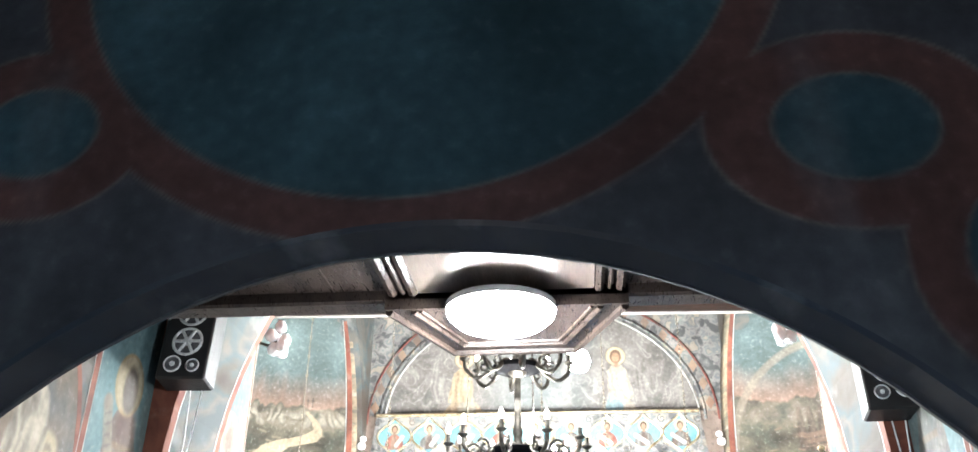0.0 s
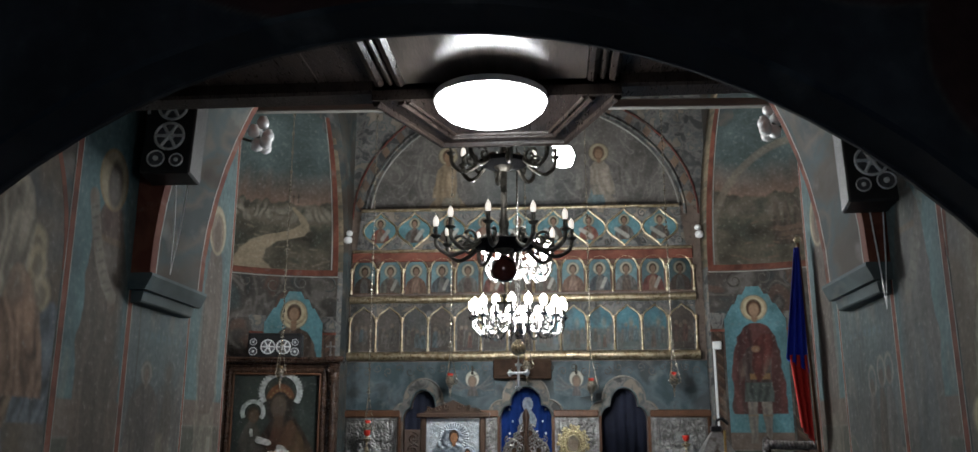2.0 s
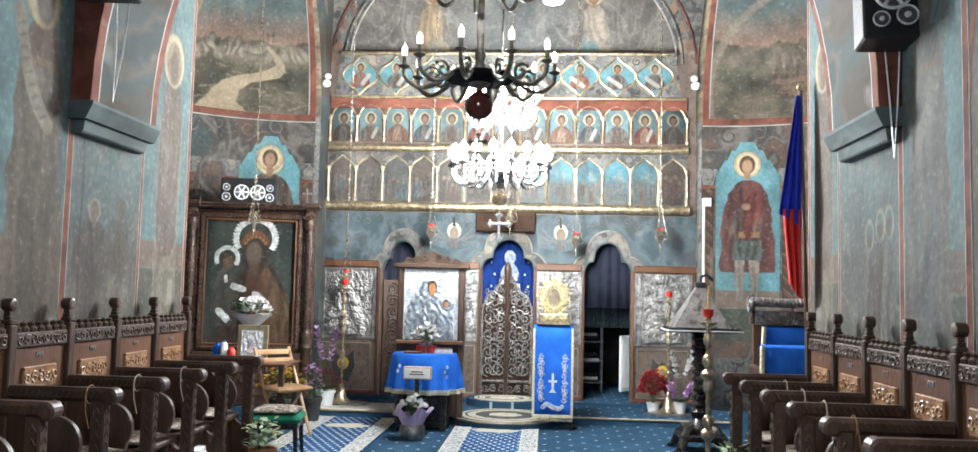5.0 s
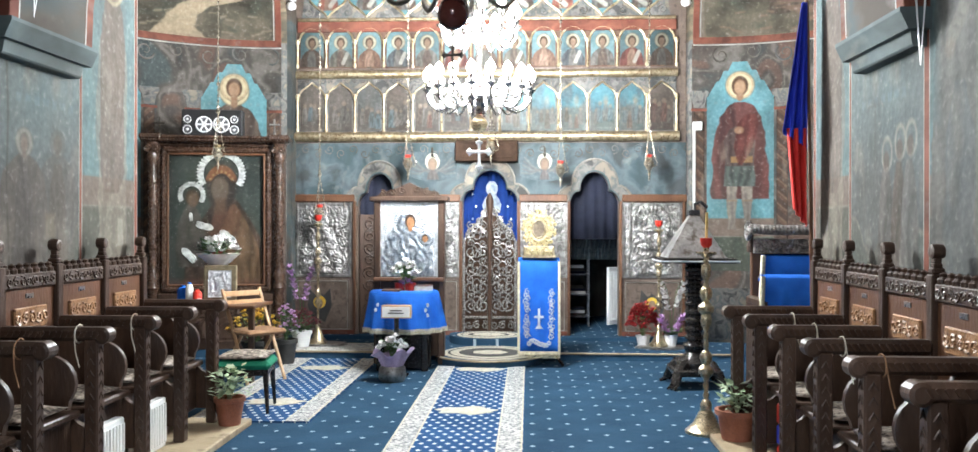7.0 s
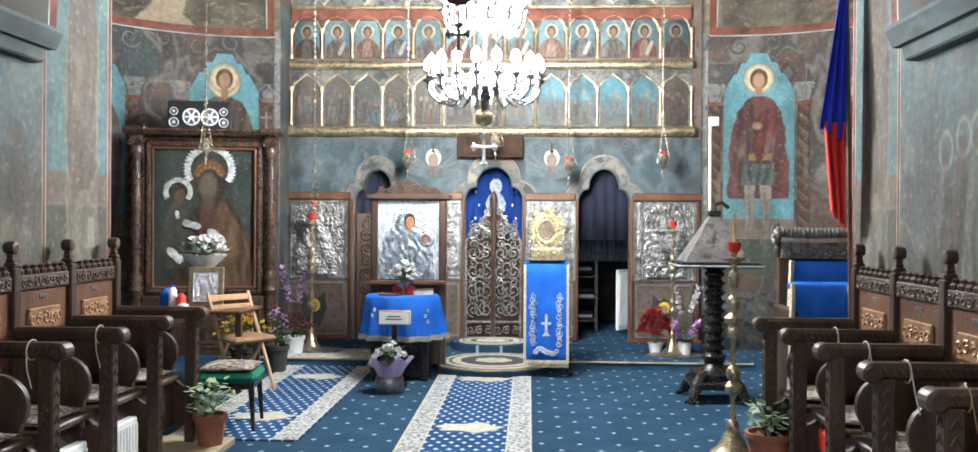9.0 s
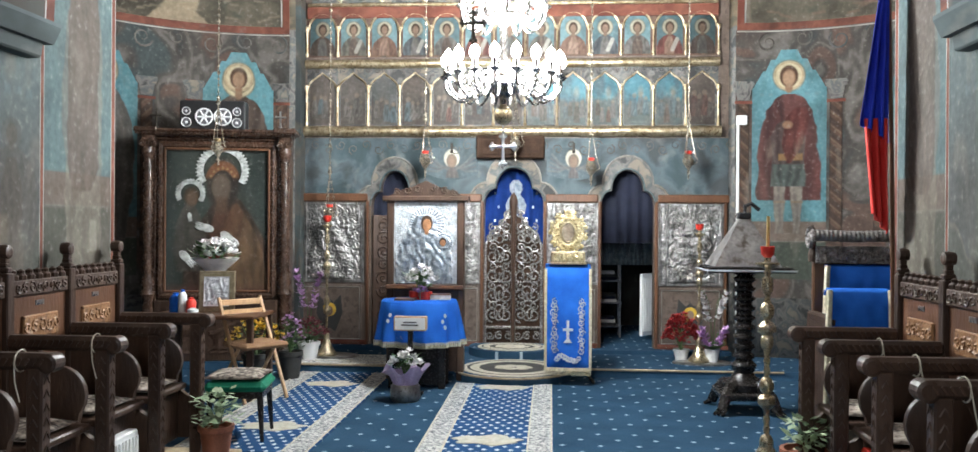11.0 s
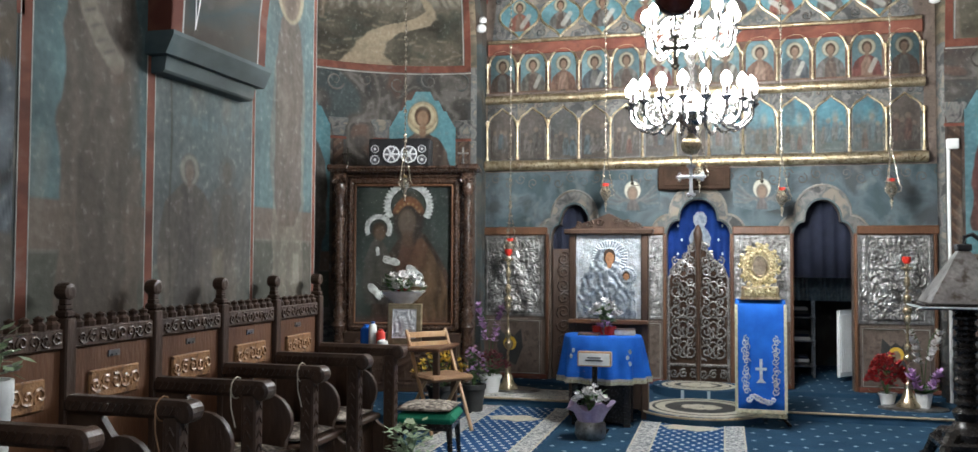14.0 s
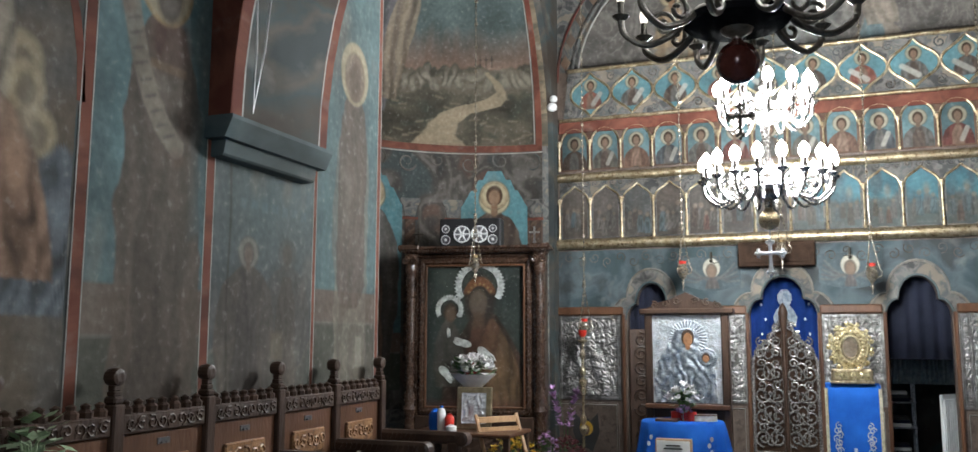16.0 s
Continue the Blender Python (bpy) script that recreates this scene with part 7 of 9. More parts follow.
def stall(m, wide):
    """One seat of the row: it faces local +x and spans local y from 0 to wide; its divider stands at y = 0."""
    st = thing("choir_stall", "dark carved oak choir stall with a scalloped back and armrest", "choir stall", m, "choir stalls")
    bm = bmesh.new()
    box(bm, (0.0, 0.03, 0.1), (0.035, wide - 0.03, 1.02), 0, 0.004)
    back = part("backrest", bm, M_WOODM, st, "brown panelled back")
    bm = bmesh.new()
    box(bm, (0.033, 0.12, 0.80), (0.05, wide - 0.12, 0.92), 0, 0.006)
    for j in range(5):
        tube(bm, [(0.05, a, b) for a, b in spiral((0.15 + j * (wide - 0.3) / 4, 0.86), 0.035, 1.2, 9, j, 1 if j % 2 else -1)], 0.008, 4)
    part("carved_panel", bm, M_WOODC, back, "honey-coloured carved panel")
    bm = bmesh.new()
    box(bm, (0.033, wide / 2 - 0.035, 0.965), (0.04, wide / 2 + 0.035, 0.99))
    part("name_plate", bm, M_SMOKED, back, "small blank metal plate")
    bm = bmesh.new()
    box(bm, (-0.005, 0.03, 1.02), (0.05, wide - 0.03, 1.10), 0, 0.006)
    for j in range(8):
        tube(bm, [(0.052, a, b) for a, b in spiral((0.07 + j * (wide - 0.14) / 7, 1.06), 0.03, 1.2, 9, j, 1 if j % 2 else -1)], 0.005, 4)
    crest = part("crest_rail", bm, M_WOOD, st, "carved top rail")
    for j in range(7):
        bm = bmesh.new()
        y = 0.065 + j * (wide - 0.13) / 6
        lathe(bm, [(0.028, 0), (0.03, 0.02), (0.016, 0.032), (0.02, 0.045), (0.0, 0.055)], 8, Matrix.Translation((0.022, y, 1.10)))
        part("scallop", bm, M_WOOD, crest)
    bm = bmesh.new()
    box(bm, (-0.01, -0.03, 0), (0.06, 0.03, 1.14), 0, 0.006)
    post = part("back_post", bm, M_WOOD, st)
    bm = bmesh.new()
    box(bm, (-0.005, -0.026, 1.14), (0.055, 0.026, 1.17), 0, 0.008)
    box(bm, (0.005, -0.02, 1.17), (0.045, 0.02, 1.19), 0, 0.004)
    box(bm, (0.008, -0.018, 1.19), (0.042, 0.018, 1.215), 0, 0.004)
    lathe(bm, [(0.018, -0.03), (0.032, -0.026), (0.036, 0.0), (0.032, 0.026), (0.018, 0.03)], 14, pose(0.024, 0, 1.243, 0, 90, 0))
    part("finial", bm, M_WOOD, post, "rounded carved finial")
    # divider: arm, front leg, curved hip
    bm = bmesh.new()
    box(bm, (0.05, -0.04, 0.775), (0.59, 0.04, 0.845), 0, 0.018)
    lathe(bm, [(0.028, -0.043), (0.042, -0.036), (0.042, 0.036), (0.028, 0.043)], 14, pose(0.585, 0, 0.805, 90, 0, 0))
    arm = part("armrest", bm, M_WOOD, st, "thick carved arm rail with a scrolled end")
    bm = bmesh.new()
    for j in range(16):
        x = 0.09 + 0.031 * j
        tube(bm, [(x, -0.041, 0.795), (x + 0.02, -0.041, 0.825)], 0.006, 4)
        tube(bm, [(x, 0.041, 0.795), (x + 0.02, 0.041, 0.825)], 0.006, 4)
    tagged(part("rope_carving", bm, M_WOOD, arm), kind="stuff")
    bm = bmesh.new()
    box(bm, (0.495, -0.036, 0.0), (0.565, 0.036, 0.785), 0, 0.008)
    leg = part("front_leg", bm, M_WOOD, st, "square front leg with chip carving")
    bm = bmesh.new()
    for j in range(12):
        z = 0.08 + 0.058 * j
        for y in (-0.037, 0.037):
            tube(bm, [(0.512, y, z), (0.53, y, z + 0.03), (0.548, y, z)], 0.0045, 4)
        tube(bm, [(0.566, -0.02, z), (0.566, 0.0, z + 0.03), (0.566, 0.02, z)], 0.0045, 4)
    tagged(part("chip_carving", bm, M_WOOD, leg), kind="stuff")
    bm = bmesh.new()
    pts = [(0.05, 0.1), (0.05, 0.78), (0.2, 0.78), (0.26, 0.70), (0.36, 0.62), (0.42, 0.52), (0.40, 0.42), (0.46, 0.36), (0.495, 0.34), (0.495, 0.1)]
    plate(bm, pts, -0.018, 0.018, lambda u, v, w: Vector((u, w, v)))
    lathe(bm, [(0.13, -0.022), (0.14, -0.015), (0.14, 0.015), (0.13, 0.022)], 20, pose(0.30, 0, 0.56, 90, 0, 0))
    part("side_panel", bm, M_WOOD, st, "curved hip panel with a round boss", smooth=True)
    bm = bmesh.new()
    box(bm, (0.04, 0.03, 0.40), (0.48, wide - 0.03, 0.435), 0, 0.008)
    part("seat", bm, M_WOOD, st)
    bm = bmesh.new()
    box(bm, (0.40, 0.03, 0.1), (0.43, wide - 0.03, 0.40), 0, 0.004)
    part("apron", bm, M_WOOD, st)
    return st


def cushion(m):
    bm = bmesh.new()
    n = 8
    top, bot = [], []
    for j in range(n + 1):
        for i in range(n + 1):
            u, v = i / n - 0.5, j / n - 0.5
            e = max(0.0, 1 - (2 * abs(u)) ** 4) * max(0.0, 1 - (2 * abs(v)) ** 4)
            top.append(bm.verts.new((u * 0.38, v * 0.40, 0.018 + 0.032 * e)))
            bot.append(bm.verts.new((u * 0.38, v * 0.40, 0.018 - 0.017 * e)))
    for j in range(n):
        for i in range(n):
            a = j * (n + 1) + i
            bm.faces.new((top[a], top[a + 1], top[a + n + 2], top[a + n + 1]))
            bm.faces.new((bot[a], bot[a + n + 1], bot[a + n + 2], bot[a + 1]))
    bmesh.ops.remove_doubles(bm, verts=bm.verts, dist=0.002)
    return tagged(part("seat_cushion", bm, M_CUSH, None, "", m, "all"), "dark and cream patterned flat cushion on the stall seat", "cushion", "stall cushions")


PZ = 0.05
first = stall(pose(-2.235, 5.80, PZ), 0.545)
csh = cushion(pose(-1.98, 6.07, PZ + 0.437))
for k in range(1, 6):
    copy_thing(first, pose(-2.235, 5.80 - 0.545 * k, PZ))
    copy_thing(csh, pose(-1.98, 6.07 - 0.545 * k, PZ + 0.437, 0, 0, 2 * k - 5))
for k in range(7):
    copy_thing(first, pose(2.345, 6.10 - 0.545 * k, PZ, 0, 0, 180))
    copy_thing(csh, pose(2.09, 5.83 - 0.545 * k, PZ + 0.437, 0, 0, 3 * k - 8))
# closing dividers at the ends of the rows
for nm, m in (("left", pose(-2.235, 6.345, PZ)), ("right", pose(2.345, 6.10 - 0.545 * 7, PZ, 0, 0, 180))):
    endd = copy_thing(first, m)
    for ch in list(endd.children_recursive):
        if ch.name.split(".")[0] in ("backrest", "carved_panel", "name_plate", "crest_rail", "scallop", "seat", "apron"):
            bpy.data.objects.remove(ch)
    tagged(endd, "carved oak divider closing the row of stalls")
bm = bmesh.new()
box(bm, (WL, 1.6, 0.0), (-1.47, 6.48, PZ), 0, 0.008)
tagged(part("platform_north", bm, M_PLATE), "low beige platform under the stalls", "platform", kind="structure")
bm = bmesh.new()
box(bm, (1.66, 1.6, 0.0), (WR, 6.20, PZ), 0, 0.008)
tagged(part("platform_south", bm, M_PLATE), "low beige platform under the stalls", "platform", kind="structure")
# ribbon tied round some arm rails
for x, y, c in ((-1.75, 5.26, 0), (-1.78, 4.71, 0), (-1.76, 4.165, 1), (2.0, 5.555, 0), (1.95, 5.01, 0), (1.9, 4.465, 0), (1.86, 3.92, 1)):
    bm = bmesh.new()
    tube(bm, [(0.0, 0.048 * math.cos(t), 0.046 * math.sin(t)) for t in [2 * math.pi * i / 12 for i in range(12)]], 0.0035, 5, 0, True)
    tube(bm, [(0.0, -0.05, 0.0), (0.01, -0.06, -0.08), (0.03, -0.058, -0.16)], 0.003, 5)
    tagged(part("tied_cord", bm, M_TANC if c else M_CREAM, None, "", pose(x, y, PZ + 0.81)), "short cord tied round the arm rail", "cord", "tied cords")


def radiator(m):
    r = thing("panel_radiator", "white ribbed panel radiator standing under the stalls", "radiator", m, "stall radiators")
    bm = bmesh.new()
    box(bm, (-0.045, -0.17, 0.0), (0.045, 0.17, 0.30), 0, 0.008)
    part("panel", bm, M_RADW, r)
    for j in range(9):
        bm = bmesh.new()
        y = -0.145 + 0.036 * j
        box(bm, (0.045, y - 0.011, 0.03), (0.056, y + 0.011, 0.27), 0, 0.004)
        part("rib", bm, M_RADW, r)
    return r


r0 = radiator(pose(-1.80, 5.53, PZ))
copy_thing(r0, pose(-1.80, 4.98, PZ))

# ---- big icon case ----
M_PALES = material("pale_beaten_silver", (0.22, 0.22, 0.215), (0.46, 0.46, 0.45), 30, 0.38, 0.35, 0.5, 90)
case = thing("icon_case", "tall dark carved wooden case with a glazed icon", "icon case", pose(-2.87, 9.62, -0.04, 0, 0, 10))
CW = 0.70
bm = bmesh.new()
box(bm, (-CW, 0.04, 0.12), (CW, 0.30, 2.36), 0, 0.01)
part("body", bm, M_WOOD, case)
M_CARVED = material("glossy_carved_walnut", (0.03, 0.016, 0.011), (0.075, 0.042, 0.028), 16, 0.26, 0, 0.5, 70, None, (1, 1, 0.5), 0.55)
for x in (-0.655, 0.655):
    bm = bmesh.new()
    prof = [(0.075, 0.12), (0.075, 0.3), (0.045, 0.34), (0.06, 0.6), (0.05, 0.72), (0.075, 0.78), (0.05, 0.84), (0.07, 0.9), (0.045, 0.96)]
    prof += [(0.040 + 0.014 * (i % 2), 1.0 + 0.045 * i) for i in range(25)]
    prof += [(0.06, 2.14), (0.07, 2.18), (0.05, 2.24), (0.075, 2.33)]
    lathe(bm, prof, 12, Matrix.Translation((x, -0.01, 0)))
    for j in range(34):
        a = 0.9 * j
        ball(bm, (x + 0.048 * math.cos(a), -0.01 + 0.048 * math.sin(a), 1.0 + 0.033 * j), 0.015)
    for t in (-1, 1):
        tube(bm, [(x + 0.045 * t + q, -0.07, w) for q, w in spiral((0, 2.26), 0.04, 1.3, 12, 1.57, t)], 0.013, 5)
    part("column", bm, M_CARVED, case, "turned column carved with a winding vine", smooth=True)
bm = bmesh.new()
box(bm, (-0.77, -0.10, 2.365), (0.77, 0.32, 2.40), 0, 0.012)
box(bm, (-0.72, -0.05, 2.33), (0.72, 0.30, 2.365), 0, 0.008)
for j in range(52):
    ball(bm, (-0.75 + 0.0294 * j, -0.10, 2.352), 0.013)
for x in (-0.66, 0.66):
    box(bm, (x - 0.11, -0.13, 2.36), (x + 0.11, 0.1, 2.415), 0, 0.012)
part("cornice", bm, M_CARVED, case, "beaded overhanging cornice")
for d, r, y, mt, nm in ((0.0, 0.034, 0.016, M_CARVED, "frame"), (-0.045, 0.012, 0.0, M_WOODM, "frame_bead"), (0.05, 0.016, 0.02, M_CARVED, "frame_bead")):
    bm = bmesh.new()
    a, lo, hi = 0.545 + d, 0.76 - d, 2.255 + d
    for p0, p1 in (((-a, hi), (a, hi)), ((-a, lo), (a, lo)), ((-a, lo), (-a, hi)), ((a, lo), (a, hi))):
        tube(bm, [(p0[0], y, p0[1]), (p1[0], y, p1[1])], r, 8)
    part(nm, bm, mt, case, "moulded picture frame" if nm == "frame" else "")
H = lambda u, v, w: Vector((u, 0.04 - w, v))  # noqa: E731
mu = Mural(-0.54, 0.54, 0.76, 2.25, 0.009, (0.017, 0.021, 0.019), seed=201)
mu.lay(np.clip(grain(mu.u * 4, mu.v * 4, 202), 0, 1), (0.035, 0.04, 0.034), 0.7)
mu.gown(0.10, 0.78, 1.0, [0, 0.25, 0.55, 0.75, 0.92, 0.98], [0.46, 0.42, 0.35, 0.24, 0.12, 0.03], (0.022, 0.013, 0.010), 0.4, 1.0, 6)
mu.gown(0.27, 0.78, 1.0, [0, 0.3, 0.6, 0.8, 0.9], [0.22, 0.23, 0.17, 0.08, 0.02], (0.058, 0.034, 0.019), 0.6, 0.85, 11, -0.12)
mu.gown(0.02, 1.20, 1.0, [0, 0.2, 0.4, 0.48], [0.05, 0.16, 0.13, 0.03], (0.04, 0.017, 0.011), 0.4, 0.6, 9, 0.25)
mu.disc(0.045, 1.86, 0.155, 0.26, (0.014, 0.010, 0.009), 1.0, 0.04)
mu.lay(mu.edge(0.045 - np.abs(np.hypot((mu.u - 0.045) / 0.72, mu.v - 1.85) - 0.200)) * mu.edge(mu.v - 1.93, 0.05), (0.085, 0.033, 0.015), 0.9)
for k in range(7):
    mu.disc(0.045 + 0.135 * math.sin(-1.0 + k / 3), 1.85 + 0.175 * math.cos(-1.0 + k / 3), 0.012, 0.012, (0.16, 0.10, 0.045), 0.8, 0.01)
mu.disc(0.03, 1.83, 0.088, 0.13, (0.056, 0.042, 0.032), 1.0, 0.03)
mu.block(-0.02, 0.09, 1.58, 1.74, (0.045, 0.027, 0.018), 0.8, 0.04)
mu.gown(-0.27, 1.0, 1.0, [0, 0.2, 0.45, 0.62, 0.68], [0.14, 0.17, 0.14, 0.07, 0.02], (0.032, 0.028, 0.024), 0.4, 0.95, 10)
mu.disc(-0.255, 1.74, 0.072, 0.09, (0.03, 0.018, 0.012), 1.0, 0.02)
mu.disc(-0.25, 1.72, 0.052, 0.07, (0.065, 0.04, 0.026), 1.0, 0.025)
mu.block(-0.6, 0.6, 0.7, 0.86, (0.06, 0.025, 0.02), 0.5, 0.06)
mu.done("icon_painting", case, H, 0.006, M_BOARD, "dark old icon of a veiled mother and child as plain shapes")
for u, v, r0, r1, k in ((0.045, 2.0, 0.185, 0.265, 44), (-0.262, 1.77, 0.095, 0.15, 30)):
    bm = bmesh.new()
    ring = [(2 * math.pi * i / (2 * k), r1 if i % 2 else r1 * 0.90) for i in range(2 * k + 1)]
    keep = [(t, r) for t, r in ring if not 3.75 < t < 5.65]
    keep = [p for p in keep if p[0] >= 5.65] + [p for p in keep if p[0] <= 3.75]
    strip(bm, [(u + r0 * math.cos(t), v + r0 * math.sin(t)) for t, r in keep], [(u + r * math.cos(t), v + r * math.sin(t)) for t, r in keep], 0.012, 0.018, H)
    for t, r in keep[::2]:
        tube(bm, [H(u + q * math.cos(t), v + q * math.sin(t), 0.018) for q in (r0, r * 0.99)], 0.005, 4)
    part("silver_nimbus", bm, M_PALES, case, "rayed silver nimbus")
for cu, cv, an, sz in ((-0.10, 1.43, 165, 0.06), (0.09, 1.34, -40, 0.07), (-0.31, 1.15, -45, 0.065), (-0.27, 1.55, -80, 0.03)):
    bm = bmesh.new()
    ca, sa = math.cos(radians(an)), math.sin(radians(an))
    place = lambda p, q: H(cu + p * ca - q * sa, cv + p * sa + q * ca, 0.018)  # noqa: E731
    plate(bm, [(cu + 1.1 * p * ca - q * sa, cv + 1.1 * p * sa + q * ca) for p, q in oval(0, 0, sz, sz * 0.62, 16)], 0.010, 0.020, H)
    for f in range(4):
        q = sz * (-0.45 + 0.3 * f)
        tube(bm, [place(sz * 0.7, q), place(sz * 1.4, q * 1.1), place(sz * (1.9 + 0.1 * (f % 2)), q * 0.8 - 0.01)], [sz * 0.16, sz * 0.14, sz * 0.08], 6)
    part("silver_hand_cover", bm, M_PALES, case, "beaten silver hand on the icon", smooth=True)
bm = bmesh.new()
box(bm, (-0.54, 0.008, 0.76), (0.54, 0.012, 2.25))
gl = part("glass_pane", bm, M_PANE, case)
gl.visible_shadow = False
bm = bmesh.new()
box(bm, (-0.60, -0.03, 0.12), (0.60, 0.04, 0.72), 0, 0.01)
relief(bm, -0.5, 0.2, 0.5, 0.66, lambda u, v, w: Vector((u, -0.032 - w, v)), 0.015, 36, 20, 7.0, 0, 10)
part("lower_front", bm, M_WOOD, case)
CM = pose(-2.87, 9.62, -0.04, 0, 0, 10)
sp = loudspeaker(CM @ pose(-0.05, 0.0, 2.40 + 0.145), 0.63, 0.29, 0.2, [(-0.08, -0.02, 0.087), (0.10, -0.02, 0.087), (-0.25, 0.035, 0.04), (-0.25, -0.075, 0.048), (0.235, 0.035, 0.04), (0.235, -0.075, 0.048)], "flat black loudspeaker with silver drivers on the icon case")
for x in (-0.60, 0.60):
    cr = thing("small_cross", "small silver standing cross on the icon case", "cross", CM @ pose(x, 0.05, 2.40))
    bm = bmesh.new()
    lathe(bm, [(0.035, 0), (0.02, 0.03), (0.01, 0.06), (0.0, 0.07)], 10)
    tube(bm, [(0, 0, 0.05), (0, 0, 0.2)], 0.01, 6)
    tube(bm, [(-0.055, 0, 0.14), (0.055, 0, 0.14)], 0.01, 6)
    part("cross_body", bm, M_SILVER if x > 0 else M_BRONZE, cr)

# ---- flowers ----


def blossom(bm, c, r, mi, rng, petals=6):
    c = Vector(c)
    for k in range(petals):
        a, e = 2 * math.pi * k / petals + rng.random(), rng.uniform(0.1, 1.1)
        d = Vector((math.cos(a) * math.cos(e), math.sin(a) * math.cos(e), math.sin(e)))
        s = Vector((-math.sin(a), math.cos(a), 0))
        p = [c, c + r * 0.55 * d + r * 0.3 * s, c + r * d, c + r * 0.55 * d - r * 0.3 * s]
        bm.faces.new([bm.verts.new(q) for q in p]).material_index = mi


def leaf(bm, c, d, r, mi):
    c, d = Vector(c), Vector(d).normalized()
    s = d.cross(Vector((0, 0, 1)))
    s = (s if s.length > 0.1 else Vector((1, 0, 0))).normalized() * r * 0.35
    bm.faces.new([bm.verts.new(q) for q in (c, c + d * r * 0.5 + s, c + d * r, c + d * r * 0.5 - s)]).material_index = mi


def bouquet(parent, seed, c, rad, high, n, size, petal, green, leaves=60, name="flowers"):
    rng = random.Random(seed)
    bm = bmesh.new()
    for k in range(n):
        a, q = rng.uniform(0, 2 * math.pi), math.sqrt(rng.random())
        z = high * (1 - 0.7 * q * q) * rng.uniform(0.75, 1.05)
        blossom(bm, (c[0] + rad * q * math.cos(a), c[1] + rad * q * math.sin(a), c[2] + z), size * rng.uniform(0.7, 1.2), 0, rng, 9)
    tagged(part("blossom_head", bm, petal, parent), kind="stuff")
    bm = bmesh.new()
    for k in range(leaves):
        a, q = rng.uniform(0, 2 * math.pi), rng.random()
        leaf(bm, (c[0] + 0.8 * rad * q * math.cos(a), c[1] + 0.8 * rad * q * math.sin(a), c[2] + high * rng.uniform(0.0, 0.75)), (math.cos(a), math.sin(a), rng.uniform(-0.2, 0.9)), size * rng.uniform(1.2, 2.0), 0)
    for k in range(10):
        a = rng.uniform(0, 2 * math.pi)
        tube(bm, [(c[0], c[1], c[2] - 0.05), (c[0] + 0.5 * rad * math.cos(a), c[1] + 0.5 * rad * math.sin(a), c[2] + 0.7 * high)], 0.004, 4)
    part("foliage", bm, green, parent)


def potted(name, m, label, pot, pr, ph, seed, rad, high, n, size, petal, green, leaves=70):
    t = thing(name, label, "potted plant", m)
    bm = bmesh.new()
    lathe(bm, [(0, 0), (pr * 0.72, 0), (pr * 0.95, ph * 0.82), (pr * 1.06, ph * 0.84), (pr * 1.06, ph), (pr * 0.9, ph), (pr * 0.85, ph * 0.85), (0, ph * 0.85)], 18)
    part("pot", bm, pot, t, smooth=True)
    if n:
        bouquet(t, seed, (0, 0, ph), rad, high, n, size, petal, green, leaves)
    else:
        rng = random.Random(seed)
        bm = bmesh.new()
        for k in range(leaves):
            a, q = rng.uniform(0, 2 * math.pi), rng.random()
            leaf(bm, (rad * q * math.cos(a), rad * q * math.sin(a), ph + high * rng.random()), (math.cos(a), math.sin(a), rng.uniform(-0.7, 0.9)), size * rng.uniform(0.8, 1.4), 0)
        for k in range(14):
            a = rng.uniform(0, 2 * math.pi)
            tube(bm, [(0, 0, ph * 0.8), (0.4 * rad * math.cos(a), 0.4 * rad * math.sin(a), ph + 0.5 * high), (rad * math.cos(a), rad * math.sin(a), ph + 0.6 * high)], 0.004, 4)
        part("foliage", bm, green, t)
    return t


potted("trailing_plant", pose(-1.56, 6.28, PZ), "pale green trailing plant in a terracotta pot on the platform", M_TERRA, 0.10, 0.19, 1, 0.12, 0.2, 0, 0.05, None, M_LEAFP, 130)
potted("trailing_plant", pose(1.80, 6.05, PZ), "pale green leafy plant in a wide terracotta pot on the platform", M_TERRA, 0.13, 0.19, 2, 0.11, 0.17, 0, 0.05, None, M_LEAFP, 130)
potted("potted_chrysanthemum", pose(-2.25, 9.0, 0.0), "yellow chrysanthemums in a dark pot on the floor", M_INK, 0.13, 0.26, 3, 0.27, 0.34, 90, 0.035, M_PETY, M_LEAF, 120)
potted("potted_chrysanthemum", pose(-1.98, 9.15, 0.0), "magenta flowers in a dark pot on the floor", M_INK, 0.11, 0.26, 13, 0.13, 0.36, 40, 0.03, M_PETL, M_LEAF, 90)
potted("potted_heather", pose(-2.0, 9.83, 0.086), "dark burgundy flowers in a white pot on the step", M_RADW, 0.11, 0.17, 4, 0.20, 0.24, 110, 0.03, M_PETB, M_LEAF, 60)
potted("red_flowers", pose(1.74, 10.15, 0.08), "deep red flowers in a clear vase on the step", M_OPAL, 0.08, 0.12, 5, 0.19, 0.36, 260, 0.035, M_PETR, M_LEAF, 14)


